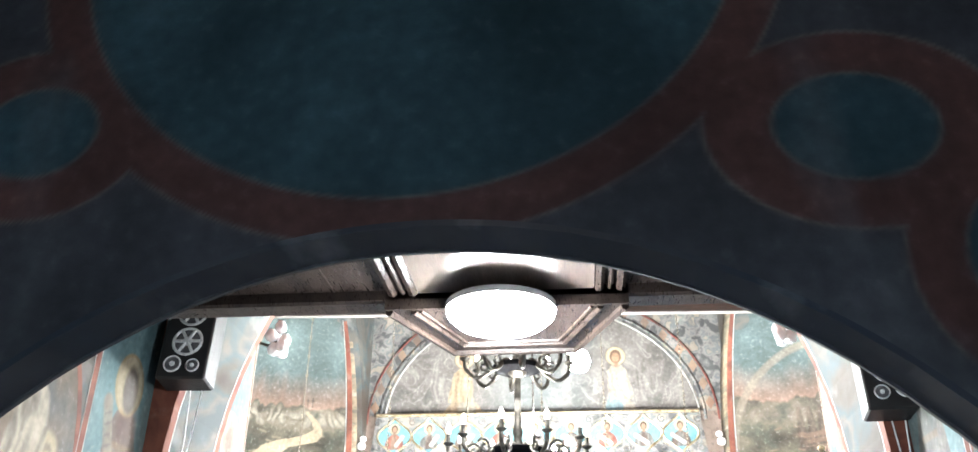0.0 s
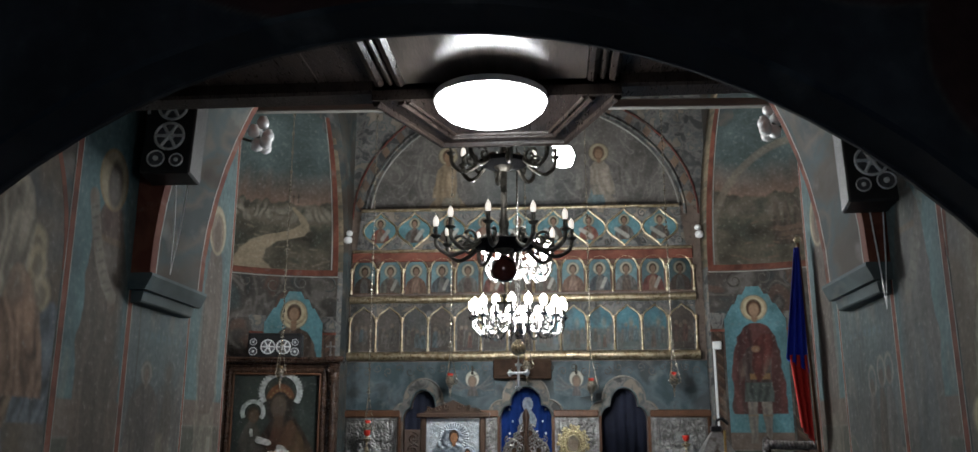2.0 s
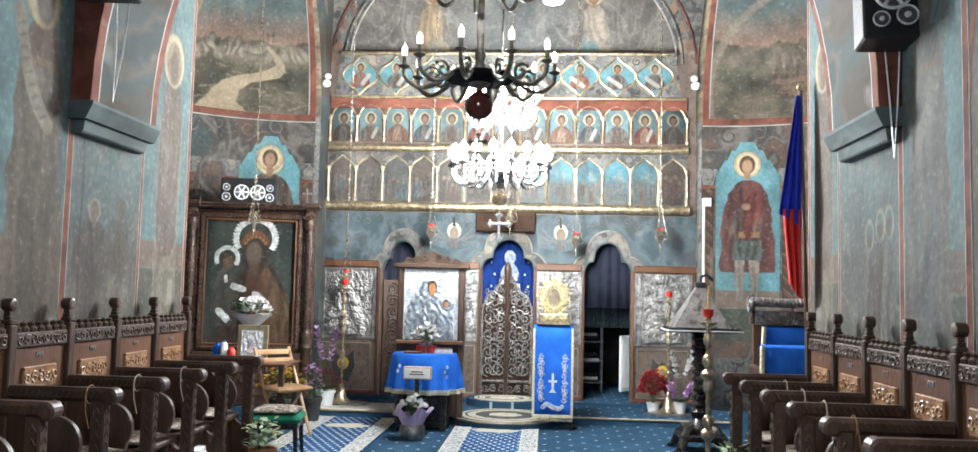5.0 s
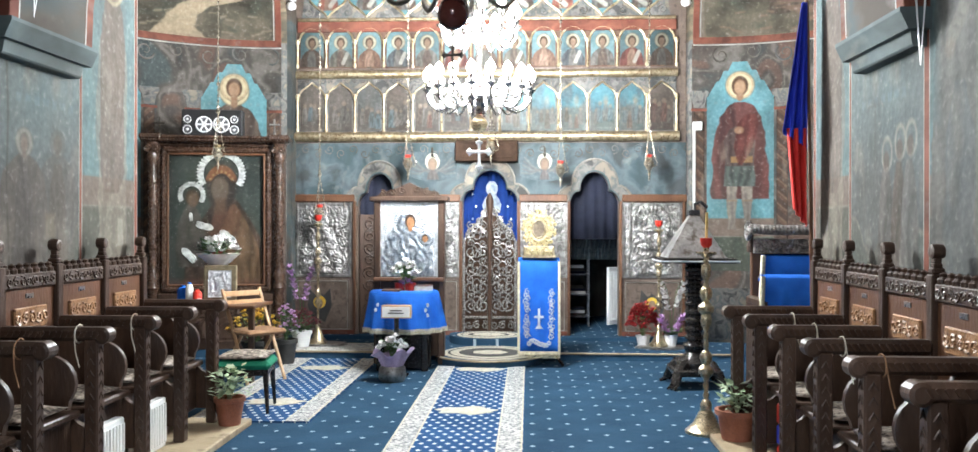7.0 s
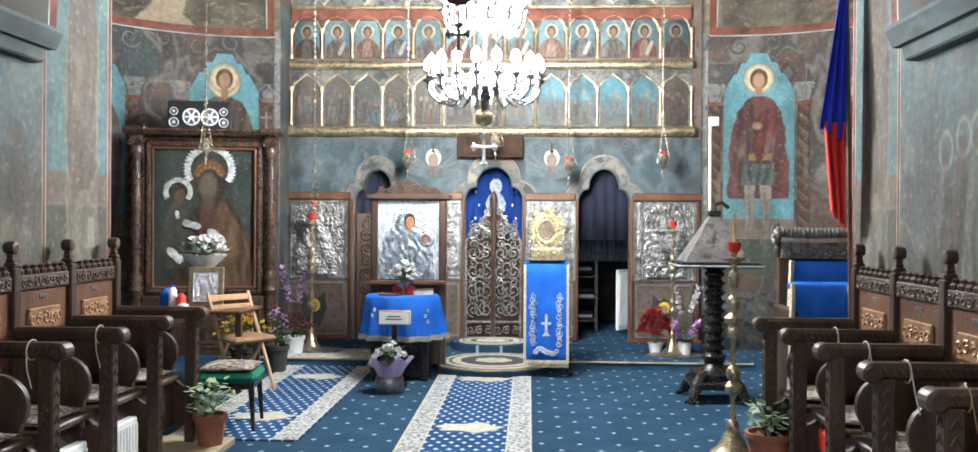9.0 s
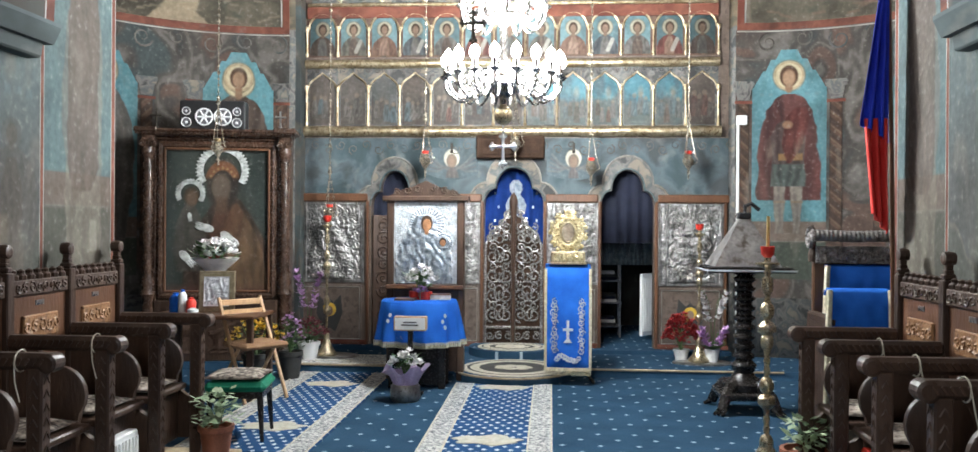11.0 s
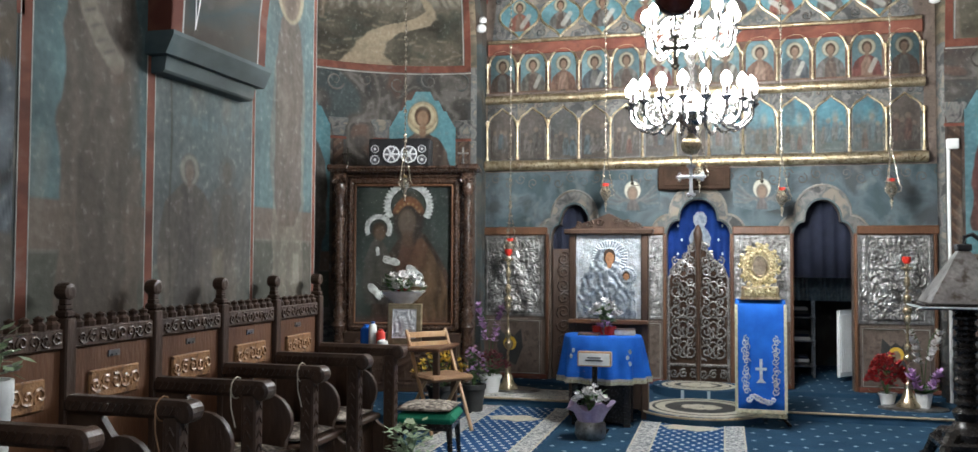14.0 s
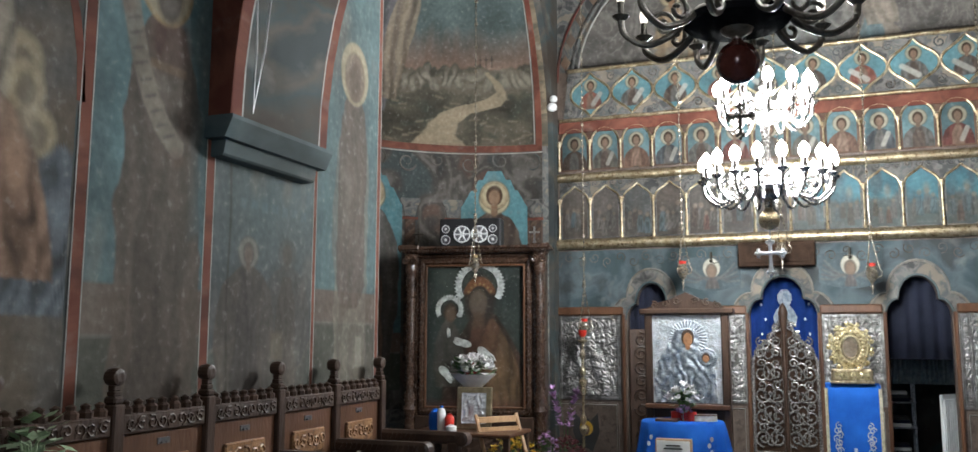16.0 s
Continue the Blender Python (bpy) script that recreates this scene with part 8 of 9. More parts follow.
def orchid(m, petal, seed, label, high):
    t = thing("orchid", label, "orchid", m)
    bm = bmesh.new()
    lathe(bm, [(0, 0), (0.05, 0), (0.075, 0.15), (0.065, 0.15), (0, 0.12)], 14)
    part("pot", bm, M_OPAL, t)
    rng = random.Random(seed)
    bm = bmesh.new()
    fl = bmesh.new()
    for s in (-1, 1):
        pts = [(0, 0, 0.12), (0.02 * s, 0, high * 0.55), (0.05 * s, -0.02, high * 0.85), (0.12 * s, -0.04, high)]
        tube(bm, pts, 0.005, 5)
        for k in range(13):
            f = k / 12
            blossom(fl, (0.05 * s + 0.08 * s * f, -0.03 - 0.04 * rng.random(), high * (0.66 + 0.36 * f) - 0.08 * rng.random()), 0.062, 0, rng, 6)
    for k in range(6):
        leaf(bm, (0, 0, 0.14), (math.cos(k), math.sin(k), 0.4), 0.16, 0)
    part("stem", bm, M_LEAF, t)
    tagged(part("blossom_head", fl, petal, t), kind="stuff")


orchid(pose(-2.07, 10.1, 0.088), M_PETL, 1, "purple orchid in a pot before the altar screen", 0.85)
orchid(pose(2.06, 10.2, 0.08), M_PETW, 2, "white orchid in a pot before the altar screen", 0.72)
orchid(pose(2.02, 10.0, 0.08), M_PETL, 6, "pale lilac orchid in a pot before the altar screen", 0.36)
potted("corner_plant", pose(-2.14, 3.74, PZ + 0.437), "dark green plant in a white pot on the stall seat", M_RADW, 0.07, 0.52, 8, 0.09, 0.17, 0, 0.05, None, M_LEAFP, 80)

# ---- candlesticks ----


def candlestick(m, h, cup, label, candle=0.2, s=1.0, metal=None):
    t = thing("standing_candlestick", label, "candlestick", m)
    bm = bmesh.new()
    prof = [(0, 0), (0.14 * s, 0), (0.14 * s, 0.02), (0.09 * s, 0.06), (0.05 * s, 0.14), (0.025 * s, 0.17)]
    part("base", (lathe(bm, prof, 20), bm)[1], metal or M_BRASS, t, "bell-shaped foot", smooth=True)
    bm = bmesh.new()
    k = int((h - 0.25) / 0.028)
    prof = [((0.014 + 0.007 * (i % 2)) * s, 0.17 + (h - 0.25) * i / k) for i in range(k + 1)]
    lathe(bm, prof, 10)
    part("twisted_stem", bm, metal or M_BRASS, t)
    for f, r in ((0.14, 0.04), (0.33, 0.052), (0.40, 0.042), (0.60, 0.038), (0.66, 0.055), (0.74, 0.042), (0.86, 0.034)):
        bm = bmesh.new()
        z = h * f
        lathe(bm, [(0.015 * s, z - 0.05), (0.03 * s, z - 0.04), (r * s, z - 0.015), (r * s, z + 0.015), (0.03 * s, z + 0.04), (0.015 * s, z + 0.05)], 14)
        part("knop", bm, metal or M_BRASS, t, smooth=True)
    bm = bmesh.new()
    lathe(bm, [(0.015, h - 0.09), (0.07 * s, h - 0.06), (0.07 * s, h - 0.05), (0.02, h - 0.045), (0.02, h - 0.02)], 14)
    part("drip_pan", bm, metal or M_BRASS, t)
    bm = bmesh.new()
    lathe(bm, [(0.02, h - 0.02), (0.038, h + 0.0), (0.042, h + 0.045), (0.03, h + 0.04), (0.0, h + 0.02)], 12)
    part("red_cup", bm, M_RED, t, "red plastic candle cup", smooth=True)
    if candle:
        bm = bmesh.new()
        tube(bm, [(0, 0, h + 0.02), (0.003, 0, h + 0.02 + candle)], 0.009, 8)
        part("candle", bm, M_WAX, t, "yellow wax candle")


candlestick(pose(1.68, 6.42, 0.0), 1.28, True, "tall brass candlestick with twisted stem and red cup", 0.2)
candlestick(pose(1.89, 10.0, 0.10), 1.32, True, "tall brass candlestick with a red cup before the screen", 0, 0.75)
candlestick(pose(-1.85, 9.95, 0.108), 1.37, True, "tall brass candlestick with a red cup before the screen", 0, 0.75)
for x in (1.93, -1.83):
    bm = bmesh.new()
    lathe(bm, [(0.30, 0), (0.30, 0.012), (0.27, 0.02), (0, 0.02)], 28, Matrix.Diagonal((1, 0.6, 1, 1)))
    tagged(part("round_tray", bm, M_SILVER, None, "", pose(x, 10.0, 0.08 if x > 0 else 0.089)), "flat round metal tray under the candlestick", "tray")

# candle tray with a pyramid hood
tray = thing("candle_table", "black turned candle table with clawed feet and a pyramid metal hood", "candle table", pose(1.93, 8.17, 0.0))
bm = bmesh.new()
prof = [(0.16, 0.16), (0.16, 0.22), (0.10, 0.26), (0.075, 0.30), (0.10, 0.36)]
for i in range(9):
    z = 0.40 + 0.075 * i
    prof += [(0.06, z), (0.085, z + 0.02), (0.085, z + 0.04), (0.06, z + 0.055)]
prof += [(0.07, 1.06), (0.11, 1.09)]
lathe(bm, prof, 18)
part("post", bm, M_EBONY, tray, "ring-turned black post", smooth=True)
bm = bmesh.new()
box(bm, (-0.21, -0.21, 0.11), (0.21, 0.21, 0.17), 0, 0.015)
box(bm, (-0.15, -0.15, 0.17), (0.15, 0.15, 0.22), 0, 0.015)
part("plinth", bm, M_EBONY, tray, "stepped square plinth")
for k in range(4):
    a = math.pi / 4 + math.pi / 2 * k
    bm = bmesh.new()
    ca, sa = math.cos(a), math.sin(a)
    tube(bm, [(0.05 * ca, 0.05 * sa, 0.20), (0.18 * ca, 0.18 * sa, 0.19), (0.25 * ca, 0.25 * sa, 0.12), (0.29 * ca, 0.29 * sa, 0.04)], [0.06, 0.055, 0.045, 0.04], 8)
    ft = part("foot", bm, M_EBONY, tray, "curved foot", smooth=True)
    bm = bmesh.new()
    for j in (-1, 0, 1):
        tube(bm, [(0.28 * ca - 0.03 * j * sa, 0.28 * sa + 0.03 * j * ca, 0.05), (0.34 * ca - 0.035 * j * sa, 0.34 * sa + 0.035 * j * ca, 0.012)], 0.014, 6)
    part("claw", bm, M_EBONY, ft)
bm = bmesh.new()
box(bm, (-0.33, -0.26, 1.09), (0.33, 0.26, 1.115), 0, 0.006)
box(bm, (-0.31, -0.24, 1.115), (0.31, 0.24, 1.13), 0, 0.004)
part("tray", bm, M_EBONY, tray)
bm = bmesh.new()
tube(bm, [(-0.33, -0.265, 1.105), (0.33, -0.265, 1.105), (0.33, 0.265, 1.105), (-0.33, 0.265, 1.105)], 0.008, 5, 0, True)
part("tray_rim", bm, M_SILVERB, tray, "bright metal edge")
bm = bmesh.new()
a = [bm.verts.new((x, y, 1.135)) for x, y in ((-0.27, -0.22), (0.23, -0.22), (0.23, 0.22), (-0.27, 0.22))]
b = [bm.verts.new((x, y, 1.50)) for x, y in ((-0.05, -0.04), (0.03, -0.04), (0.03, 0.04), (-0.05, 0.04))]
for i in range(4):
    bm.faces.new((a[i], a[(i + 1) % 4], b[(i + 1) % 4], b[i]))
bm.faces.new(b)
bm.faces.new(a[::-1])
part("hood", bm, material("dull_sheet_steel", (0.26, 0.255, 0.25), (0.5, 0.49, 0.48), 5, 0.36, 0.85, 0.25, 40, (0.16, 0.14, 0.12)), tray, "pyramid sheet-metal hood")
bm = bmesh.new()
box(bm, (-0.06, -0.05, 1.50), (0.04, 0.05, 1.55), 0, 0.008)
tube(bm, [(0, 0, 1.54), (0, 0, 1.60), (0.05, 0, 1.62), (0.11, 0, 1.57)], 0.016, 6)
part("hood_handle", bm, M_BLACK, tray, "dark chimney and handle")

# ---- shrine and table ----
M_FACE = material("warm_painted_ochre", (0.28, 0.13, 0.06), (0.4, 0.2, 0.1), 24, 0.45)
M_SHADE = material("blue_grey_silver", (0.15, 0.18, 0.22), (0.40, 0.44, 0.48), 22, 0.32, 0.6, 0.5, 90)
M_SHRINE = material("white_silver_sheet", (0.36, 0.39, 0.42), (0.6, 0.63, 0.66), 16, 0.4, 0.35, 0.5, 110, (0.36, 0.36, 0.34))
shrine = thing("icon_stand", "dark wooden icon stand with a silver-covered icon and carved top", "icon stand", pose(-0.74, 9.22, 0.0) @ Matrix.Diagonal((1.09, 1, 1.015, 1)))
bm = bmesh.new()
box(bm, (-0.33, 0.0, 0.0), (-0.27, 0.12, 1.66), 0, 0.008)
part("side_post", bm, M_WOOD, shrine)
bm = bmesh.new()
box(bm, (0.27, 0.0, 0.0), (0.33, 0.12, 1.66), 0, 0.008)
part("side_post", bm, M_WOOD, shrine)
bm = bmesh.new()
box(bm, (-0.28, 0.03, 0.08), (0.28, 0.1, 0.84), 0, 0.006)
part("lower_board", bm, M_WOOD, shrine)
bm = bmesh.new()
box(bm, (-0.37, -0.03, 1.63), (0.37, 0.14, 1.68), 0, 0.01)
part("cornice", bm, M_WOOD, shrine)
bm = bmesh.new()
plate(bm, [(-0.32, 1.68), (0.32, 1.68), (0.22, 1.73), (0.12, 1.76), (0.0, 1.82), (-0.12, 1.76), (-0.22, 1.73)], 0, 0.04, lambda u, v, w: Vector((u, 0.06 - w, v)))
for s in (-1, 1):
    for j in range(3):
        tube(bm, [(a, 0.015, b) for a, b in spiral((s * (0.07 + 0.09 * j), 1.745 - 0.018 * j), 0.035, 1.3, 10, j, s)], 0.009, 5)
part("carved_pediment", bm, M_WOOD, shrine)
S = lambda u, v, w: Vector((u, 0.03 - w, v))  # noqa: E731


def veiled(u, v):
    """Low swelling of a veiled figure holding a child, with drapery folds and a finely rayed nimbus."""
    x, y = u, v - 0.88
    out = 0.0
    half = 0.255 - 0.05 * y if y < 0.3 else 0.24 - 0.55 * (y - 0.3)
    if y < 0.62 and abs(x + 0.02) < half:
        q = (x + 0.02) / half
        n = noise.noise(Vector((x * 9, y * 7, 4.0)))
        out = 0.026 * math.sqrt(max(0.0, 1 - q * q)) + 0.0034 * math.sin(95 * x * (1.2 - y) + 22 * y + 7 * n) + 0.0024 * math.sin(60 * y + 80 * abs(x) + 6 * n)
    r = math.hypot(x - 0.012, y - 0.545)
    if r < 0.085:
        out = max(out, 0.019 * math.sqrt(1 - (r / 0.1) ** 2))
    elif r < 0.15 and out < 0.012:
        out = 0.007 + 0.005 * math.sin(34 * math.atan2(y - 0.545, x))
    r = math.hypot(x - 0.15, y - 0.375)
    if r < 0.06:
        out = max(out, 0.022)
    elif r < 0.085:
        out = max(out, 0.012 + 0.003 * math.sin(26 * math.atan2(y - 0.375, x - 0.15)))
    if abs(x - 0.13) < 0.07 and 0.12 < y < 0.33:
        out += 0.003 + 0.0015 * math.sin(90 * y + 60 * x)
    return out


bm = bmesh.new()
relief(bm, -0.27, 0.88, 0.27, 1.62, S, 0.0022, 110, 140, 21.0, 0, 26, veiled)
# Raised faces take a darker silver; the relief's contrast is put into the colour.
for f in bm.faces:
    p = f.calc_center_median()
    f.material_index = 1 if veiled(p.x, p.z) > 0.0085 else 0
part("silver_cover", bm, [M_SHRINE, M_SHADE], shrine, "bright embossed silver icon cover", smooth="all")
bm = bmesh.new()
plate(bm, oval(0.012, 1.43, 0.050, 0.074, 20), 0.02, 0.033, S, 2)
plate(bm, oval(0.014, 1.415, 0.036, 0.056, 18), 0.02, 0.036, S, 1)
plate(bm, oval(0.012, 1.355, 0.02, 0.03, 12), 0.02, 0.035, S, 1)
part("painted_oval", bm, [M_SILVERB, M_FACE, M_HAIR], shrine, "plain painted oval in the cover")
bm = bmesh.new()
plate(bm, oval(0.15, 1.262, 0.031, 0.040, 16), 0.02, 0.034, S, 2)
plate(bm, oval(0.15, 1.252, 0.024, 0.032, 16), 0.02, 0.037, S, 1)
part("painted_oval", bm, [M_SILVERB, M_FACE, M_HAIR], shrine, "plain painted oval in the cover")
bm = bmesh.new()
box(bm, (-0.33, -0.05, 0.83), (0.33, 0.06, 0.87), 0, 0.008)
part("ledge", bm, M_WOODM, shrine)

TB = (-0.75, 8.95)
table = thing("round_table", "small round dark wooden table under a blue cloth", "table", pose(TB[0], TB[1], 0))
bm = bmesh.new()
lathe(bm, [(0, 0.74), (0.30, 0.74), (0.30, 0.765), (0, 0.765)], 28, Matrix.Diagonal((1, 0.7, 1, 1)))
part("tabletop", bm, M_WOOD, table)
for x in (-0.22, 0.22):
    for y in (-0.12, 0.12):
        bm = bmesh.new()
        box(bm, (x - 0.03, y - 0.03, 0), (x + 0.03, y + 0.03, 0.74), 0, 0.006)
        part("leg", bm, M_EBONY, table)
bm = bmesh.new()
box(bm, (-0.22, -0.10, 0.02), (0.22, 0.12, 0.5), 0, 0.006)
part("cupboard", bm, M_EBONY, table, "dark cupboard between the legs")


def draped_cloth(name, m, rx, ry, top, drop, label, folds=13):
    t = thing(name, label, "tablecloth", m)
    bm = bmesh.new()
    k = 72
    rings = []
    for f, z in ((0.0, top), (0.6, top + 0.001), (0.98, top), (1.02, top - 0.02)):
        rings.append([(f, z, 0.0)] * k)
    for j in range(1, 6):
        rings.append([(1.03 + 0.024 * j, top - 0.02 - drop * j / 5, 0.020 * j)] * k)
    vs = []
    for ring in rings:
        row = []
        for i, (f, z, amp) in enumerate(ring):
            a = 2 * math.pi * i / k
            q = f + amp * math.sin(folds * a) + 0.3 * amp * math.sin(5 * a + 1)
            row.append(bm.verts.new((rx * q * math.cos(a), ry * q * math.sin(a), z)))
        vs.append(row)
    for a, b in zip(vs, vs[1:]):
        for i in range(k):
            bm.faces.new((a[i], a[(i + 1) % k], b[(i + 1) % k], b[i]))
    bmesh.ops.remove_doubles(bm, verts=bm.verts, dist=1e-5)
    part("cloth", bm, M_BLUE, t, "", None, "all")
    bm = bmesh.new()
    z = top - 0.02 - drop
    pts = []
    for i in range(k):
        a = 2 * math.pi * i / k
        q = 1.155 + 0.10 * math.sin(folds * a) + 0.03 * math.sin(5 * a + 1)
        pts.append((rx * q * math.cos(a), ry * q * math.sin(a), z))
    for i in range(k):
        p, q = Vector(pts[i]), Vector(pts[(i + 1) % k])
        for s in range(3):
            c = p.lerp(q, s / 3)
            bm.faces.new([bm.verts.new(v) for v in (c + Vector((0, 0, 0.02)), p.lerp(q, (s + 0.8) / 3) + Vector((0, 0, 0.02)), p.lerp(q, (s + 0.7) / 3) - Vector((0, 0, 0.03)), c - Vector((0, 0, 0.028)))])
    part("fringe", bm, M_FRINGE, t, "pale gold fringe")
    return t


tc = draped_cloth("tablecloth", pose(TB[0], TB[1], 0), 0.335, 0.27, 0.772, 0.35, "royal blue tablecloth with a pale gold fringe on the round table")
for s in (-1, 1):
    for j in range(4):
        bm = bmesh.new()
        plate(bm, oval(s * 0.24 + 0.02 * (j % 2), 0.50 + 0.05 * j, 0.014, 0.02, 8), 0, 0.004, lambda u, v, w: Vector((u, -0.235 - w, v)))
        part("embroidered_sprig", bm, M_EMB, tc)
vase = thing("table_bouquet", "white flowers in a red pot with purple ribbon on the table", "flowers", pose(TB[0] + 0.02, TB[1] - 0.06, 0.774))
bm = bmesh.new()
for j in range(3):
    lathe(bm, [(0, 0), (0.04, 0), (0.045, 0.075), (0.03, 0.07), (0, 0.06)], 12, Matrix.Translation((-0.06 + 0.06 * j, 0.02 * (j % 2), 0)))
part("red_pot", bm, M_RED, vase, "red plastic pots")
bouquet(vase, 31, (0, 0, 0.10), 0.15, 0.19, 44, 0.05, M_PETW, M_LEAF, 50)
bouquet(vase, 32, (0, -0.02, 0.05), 0.07, 0.06, 10, 0.035, M_PETL, M_LEAFP, 10)
bk = thing("open_book", "old book with a pale cover lying on the table", "book", pose(TB[0] + 0.19, TB[1] - 0.03, 0.774, 0, 0, 12))
bm = bmesh.new()
box(bm, (-0.09, -0.06, 0), (0.09, 0.06, 0.045), 0, 0.004)
part("pages", bm, M_CREAM, bk)
bm = bmesh.new()
box(bm, (-0.095, -0.065, 0.045), (0.095, 0.065, 0.052), 0, 0.002)
part("cover", bm, M_WOODM, bk)
icn = thing("small_icon", "small dark framed icon lying flat on the table", "icon", pose(TB[0] - 0.10, TB[1] - 0.14, 0.774, 4, 0, -6))
bm = bmesh.new()
box(bm, (-0.09, -0.05, 0), (0.09, 0.05, 0.02), 0, 0.004)
part("frame", bm, M_WOODM, icn)

sign = thing("paper_sign", "small framed white paper notice on a wooden box with two lines", "sign", pose(-0.765, 8.52, 0.0) @ Matrix.Diagonal((1.12, 1, 0.90, 1)))
bm = bmesh.new()
box(bm, (-0.125, 0.0, 0.60), (0.125, 0.08, 0.735), 0, 0.006)
part("box_body", bm, M_PINE, sign)
bm = bmesh.new()
box(bm, (-0.115, -0.006, 0.612), (0.115, 0.0, 0.722))
part("paper", bm, M_PAPER, sign)
for j, w in ((0, 0.05), (1, 0.065)):
    bm = bmesh.new()
    box(bm, (-w, -0.010, 0.675 - 0.026 * j), (w, -0.006, 0.687 - 0.026 * j))
    part("text_bar", bm, M_INK, sign)
bm = bmesh.new()
box(bm, (-0.02, 0.02, 0.0), (0.02, 0.06, 0.60), 0, 0.004)
box(bm, (-0.1, -0.02, 0.0), (0.1, 0.1, 0.02), 0, 0.004)
part("stand", bm, M_EBONY, sign)

basket = thing("wrapped_flowers", "white chrysanthemums wrapped in lilac paper in a silver pot", "flowers", pose(-0.76, 8.28, 0.0) @ Matrix.Diagonal((1.05, 1.05, 1.0, 1)))
bm = bmesh.new()
lathe(bm, [(0, 0), (0.10, 0), (0.12, 0.04), (0.115, 0.12), (0.10, 0.14), (0, 0.13)], 18)
part("pot", bm, M_SILVER, basket, "crinkled silver pot", smooth=True)
bm = bmesh.new()
k = 40
ra, rb, rc = [], [], []
for i in range(k):
    a = 2 * math.pi * i / k
    w = 1 + 0.14 * math.sin(6 * a) + 0.07 * math.sin(11 * a)
    ra.append(bm.verts.new((0.085 * math.cos(a), 0.085 * math.sin(a), 0.12)))
    rb.append(bm.verts.new((0.11 * w * math.cos(a), 0.11 * w * math.sin(a), 0.21)))
    rc.append(bm.verts.new((0.165 * w * math.cos(a), 0.15 * w * math.sin(a), 0.27 + 0.035 * math.sin(5 * a))))
for p, q in ((ra, rb), (rb, rc)):
    for i in range(k):
        bm.faces.new((p[i], p[(i + 1) % k], q[(i + 1) % k], q[i]))
part("paper_wrap", bm, M_WRAP, basket, "lilac wrapping paper", smooth="all")
bouquet(basket, 41, (0, 0, 0.24), 0.13, 0.16, 60, 0.04, M_PETW, M_LEAF, 40)
bm = bmesh.new()
plate(bm, [(-0.15, 0.22), (-0.08, 0.2), (-0.03, 0.48), (-0.08, 0.56), (-0.14, 0.5)], 0, 0.004, lambda u, v, w: Vector((u, 0.06 - w, v)))
part("cellophane", bm, M_PANE, basket, "upright clear wrapping")

# ---- lectern ----
lect = thing("lectern", "black metal folding lectern under a long blue cloth", "lectern", pose(0.575, 9.28, 0.0) @ Matrix.Diagonal((1, 1, 1.05, 1)))
for s in (-1, 1):
    bm = bmesh.new()
    tube(bm, [(s * 0.17, -0.02, 1.0), (s * 0.17, 0.08, 0.08), (s * 0.24, -0.10, 0.015)], 0.016, 6)
    tube(bm, [(s * 0.17, 0.08, 0.08), (s * 0.22, 0.16, 0.015)], 0.016, 6)
    part("leg", bm, M_EBONY, lect)
bm = bmesh.new()
tube(bm, [(-0.17, 0.08, 0.09), (0.17, 0.08, 0.09)], 0.014, 6)
part("crossbar", bm, M_EBONY, lect)
bm = bmesh.new()
box(bm, (-0.19, -0.14, 0.985), (0.19, 0.14, 1.0), 0, 0.004, pose(0, 0, 0, 0, 0, 0))
part("desk", bm, M_EBONY, lect)
cl = thing("lectern_cloth", "royal blue cloth with silver embroidered cross and braid over the lectern", "altar cloth", pose(0.575, 9.28, 0.0) @ Matrix.Diagonal((1, 1, 1.05, 1)))
bm = bmesh.new()
k = 16
prof = [(0.16, 0.90), (0.155, 1.0), (0.13, 1.03), (0.0, 1.03), (-0.13, 1.015), (-0.15, 0.99)] + [(-0.155 - 0.006 * j, 0.99 - 0.085 * j) for j in range(1, 11)]
rows = []
for j, (y, z) in enumerate(prof):
    rows.append([bm.verts.new((-0.205 + 0.41 * i / k, y - (0.006 * math.sin(5.0 * i / k * 3.1) * max(0, j - 5) / 8), z)) for i in range(k + 1)])
for a, b in zip(rows, rows[1:]):
    for i in range(k):
        bm.faces.new((a[i], a[i + 1], b[i + 1], b[i]))
ob = part("cloth", bm, M_BLUE, cl, "", None, "all")
md = ob.modifiers.new("thickness", "SOLIDIFY")
md.thickness = 0.004
LY = lambda z: -0.158 - 0.006 * (0.99 - z) / 0.085 - 0.012  # noqa: E731
LF = lambda u, v, w: Vector((u, LY(v) - w, v))  # noqa: E731
bm = bmesh.new()
for x in (-0.20, 0.20):
    plate(bm, rect(x - 0.012, 0.14, x + 0.012, 1.0), 0, 0.004, LF)
plate(bm, rect(-0.20, 0.13, 0.20, 0.16), 0.0005, 0.005, LF)
part("braid", bm, M_FRINGE, cl, "silver-gold braid edging")
bm = bmesh.new()
for i in range(48):
    x = -0.205 + 0.41 * i / 47
    tube(bm, [LF(x, 0.135, 0), LF(x, 0.095, 0)], 0.003, 3)
tagged(part("fringe", bm, M_FRINGE, cl, "fine fringe"), kind="stuff")
bm = bmesh.new()
plate(bm, rect(-0.012, 0.38, 0.012, 0.56), 0, 0.004, LF)
plate(bm, rect(-0.045, 0.47, 0.045, 0.492), 0.001, 0.005, LF)
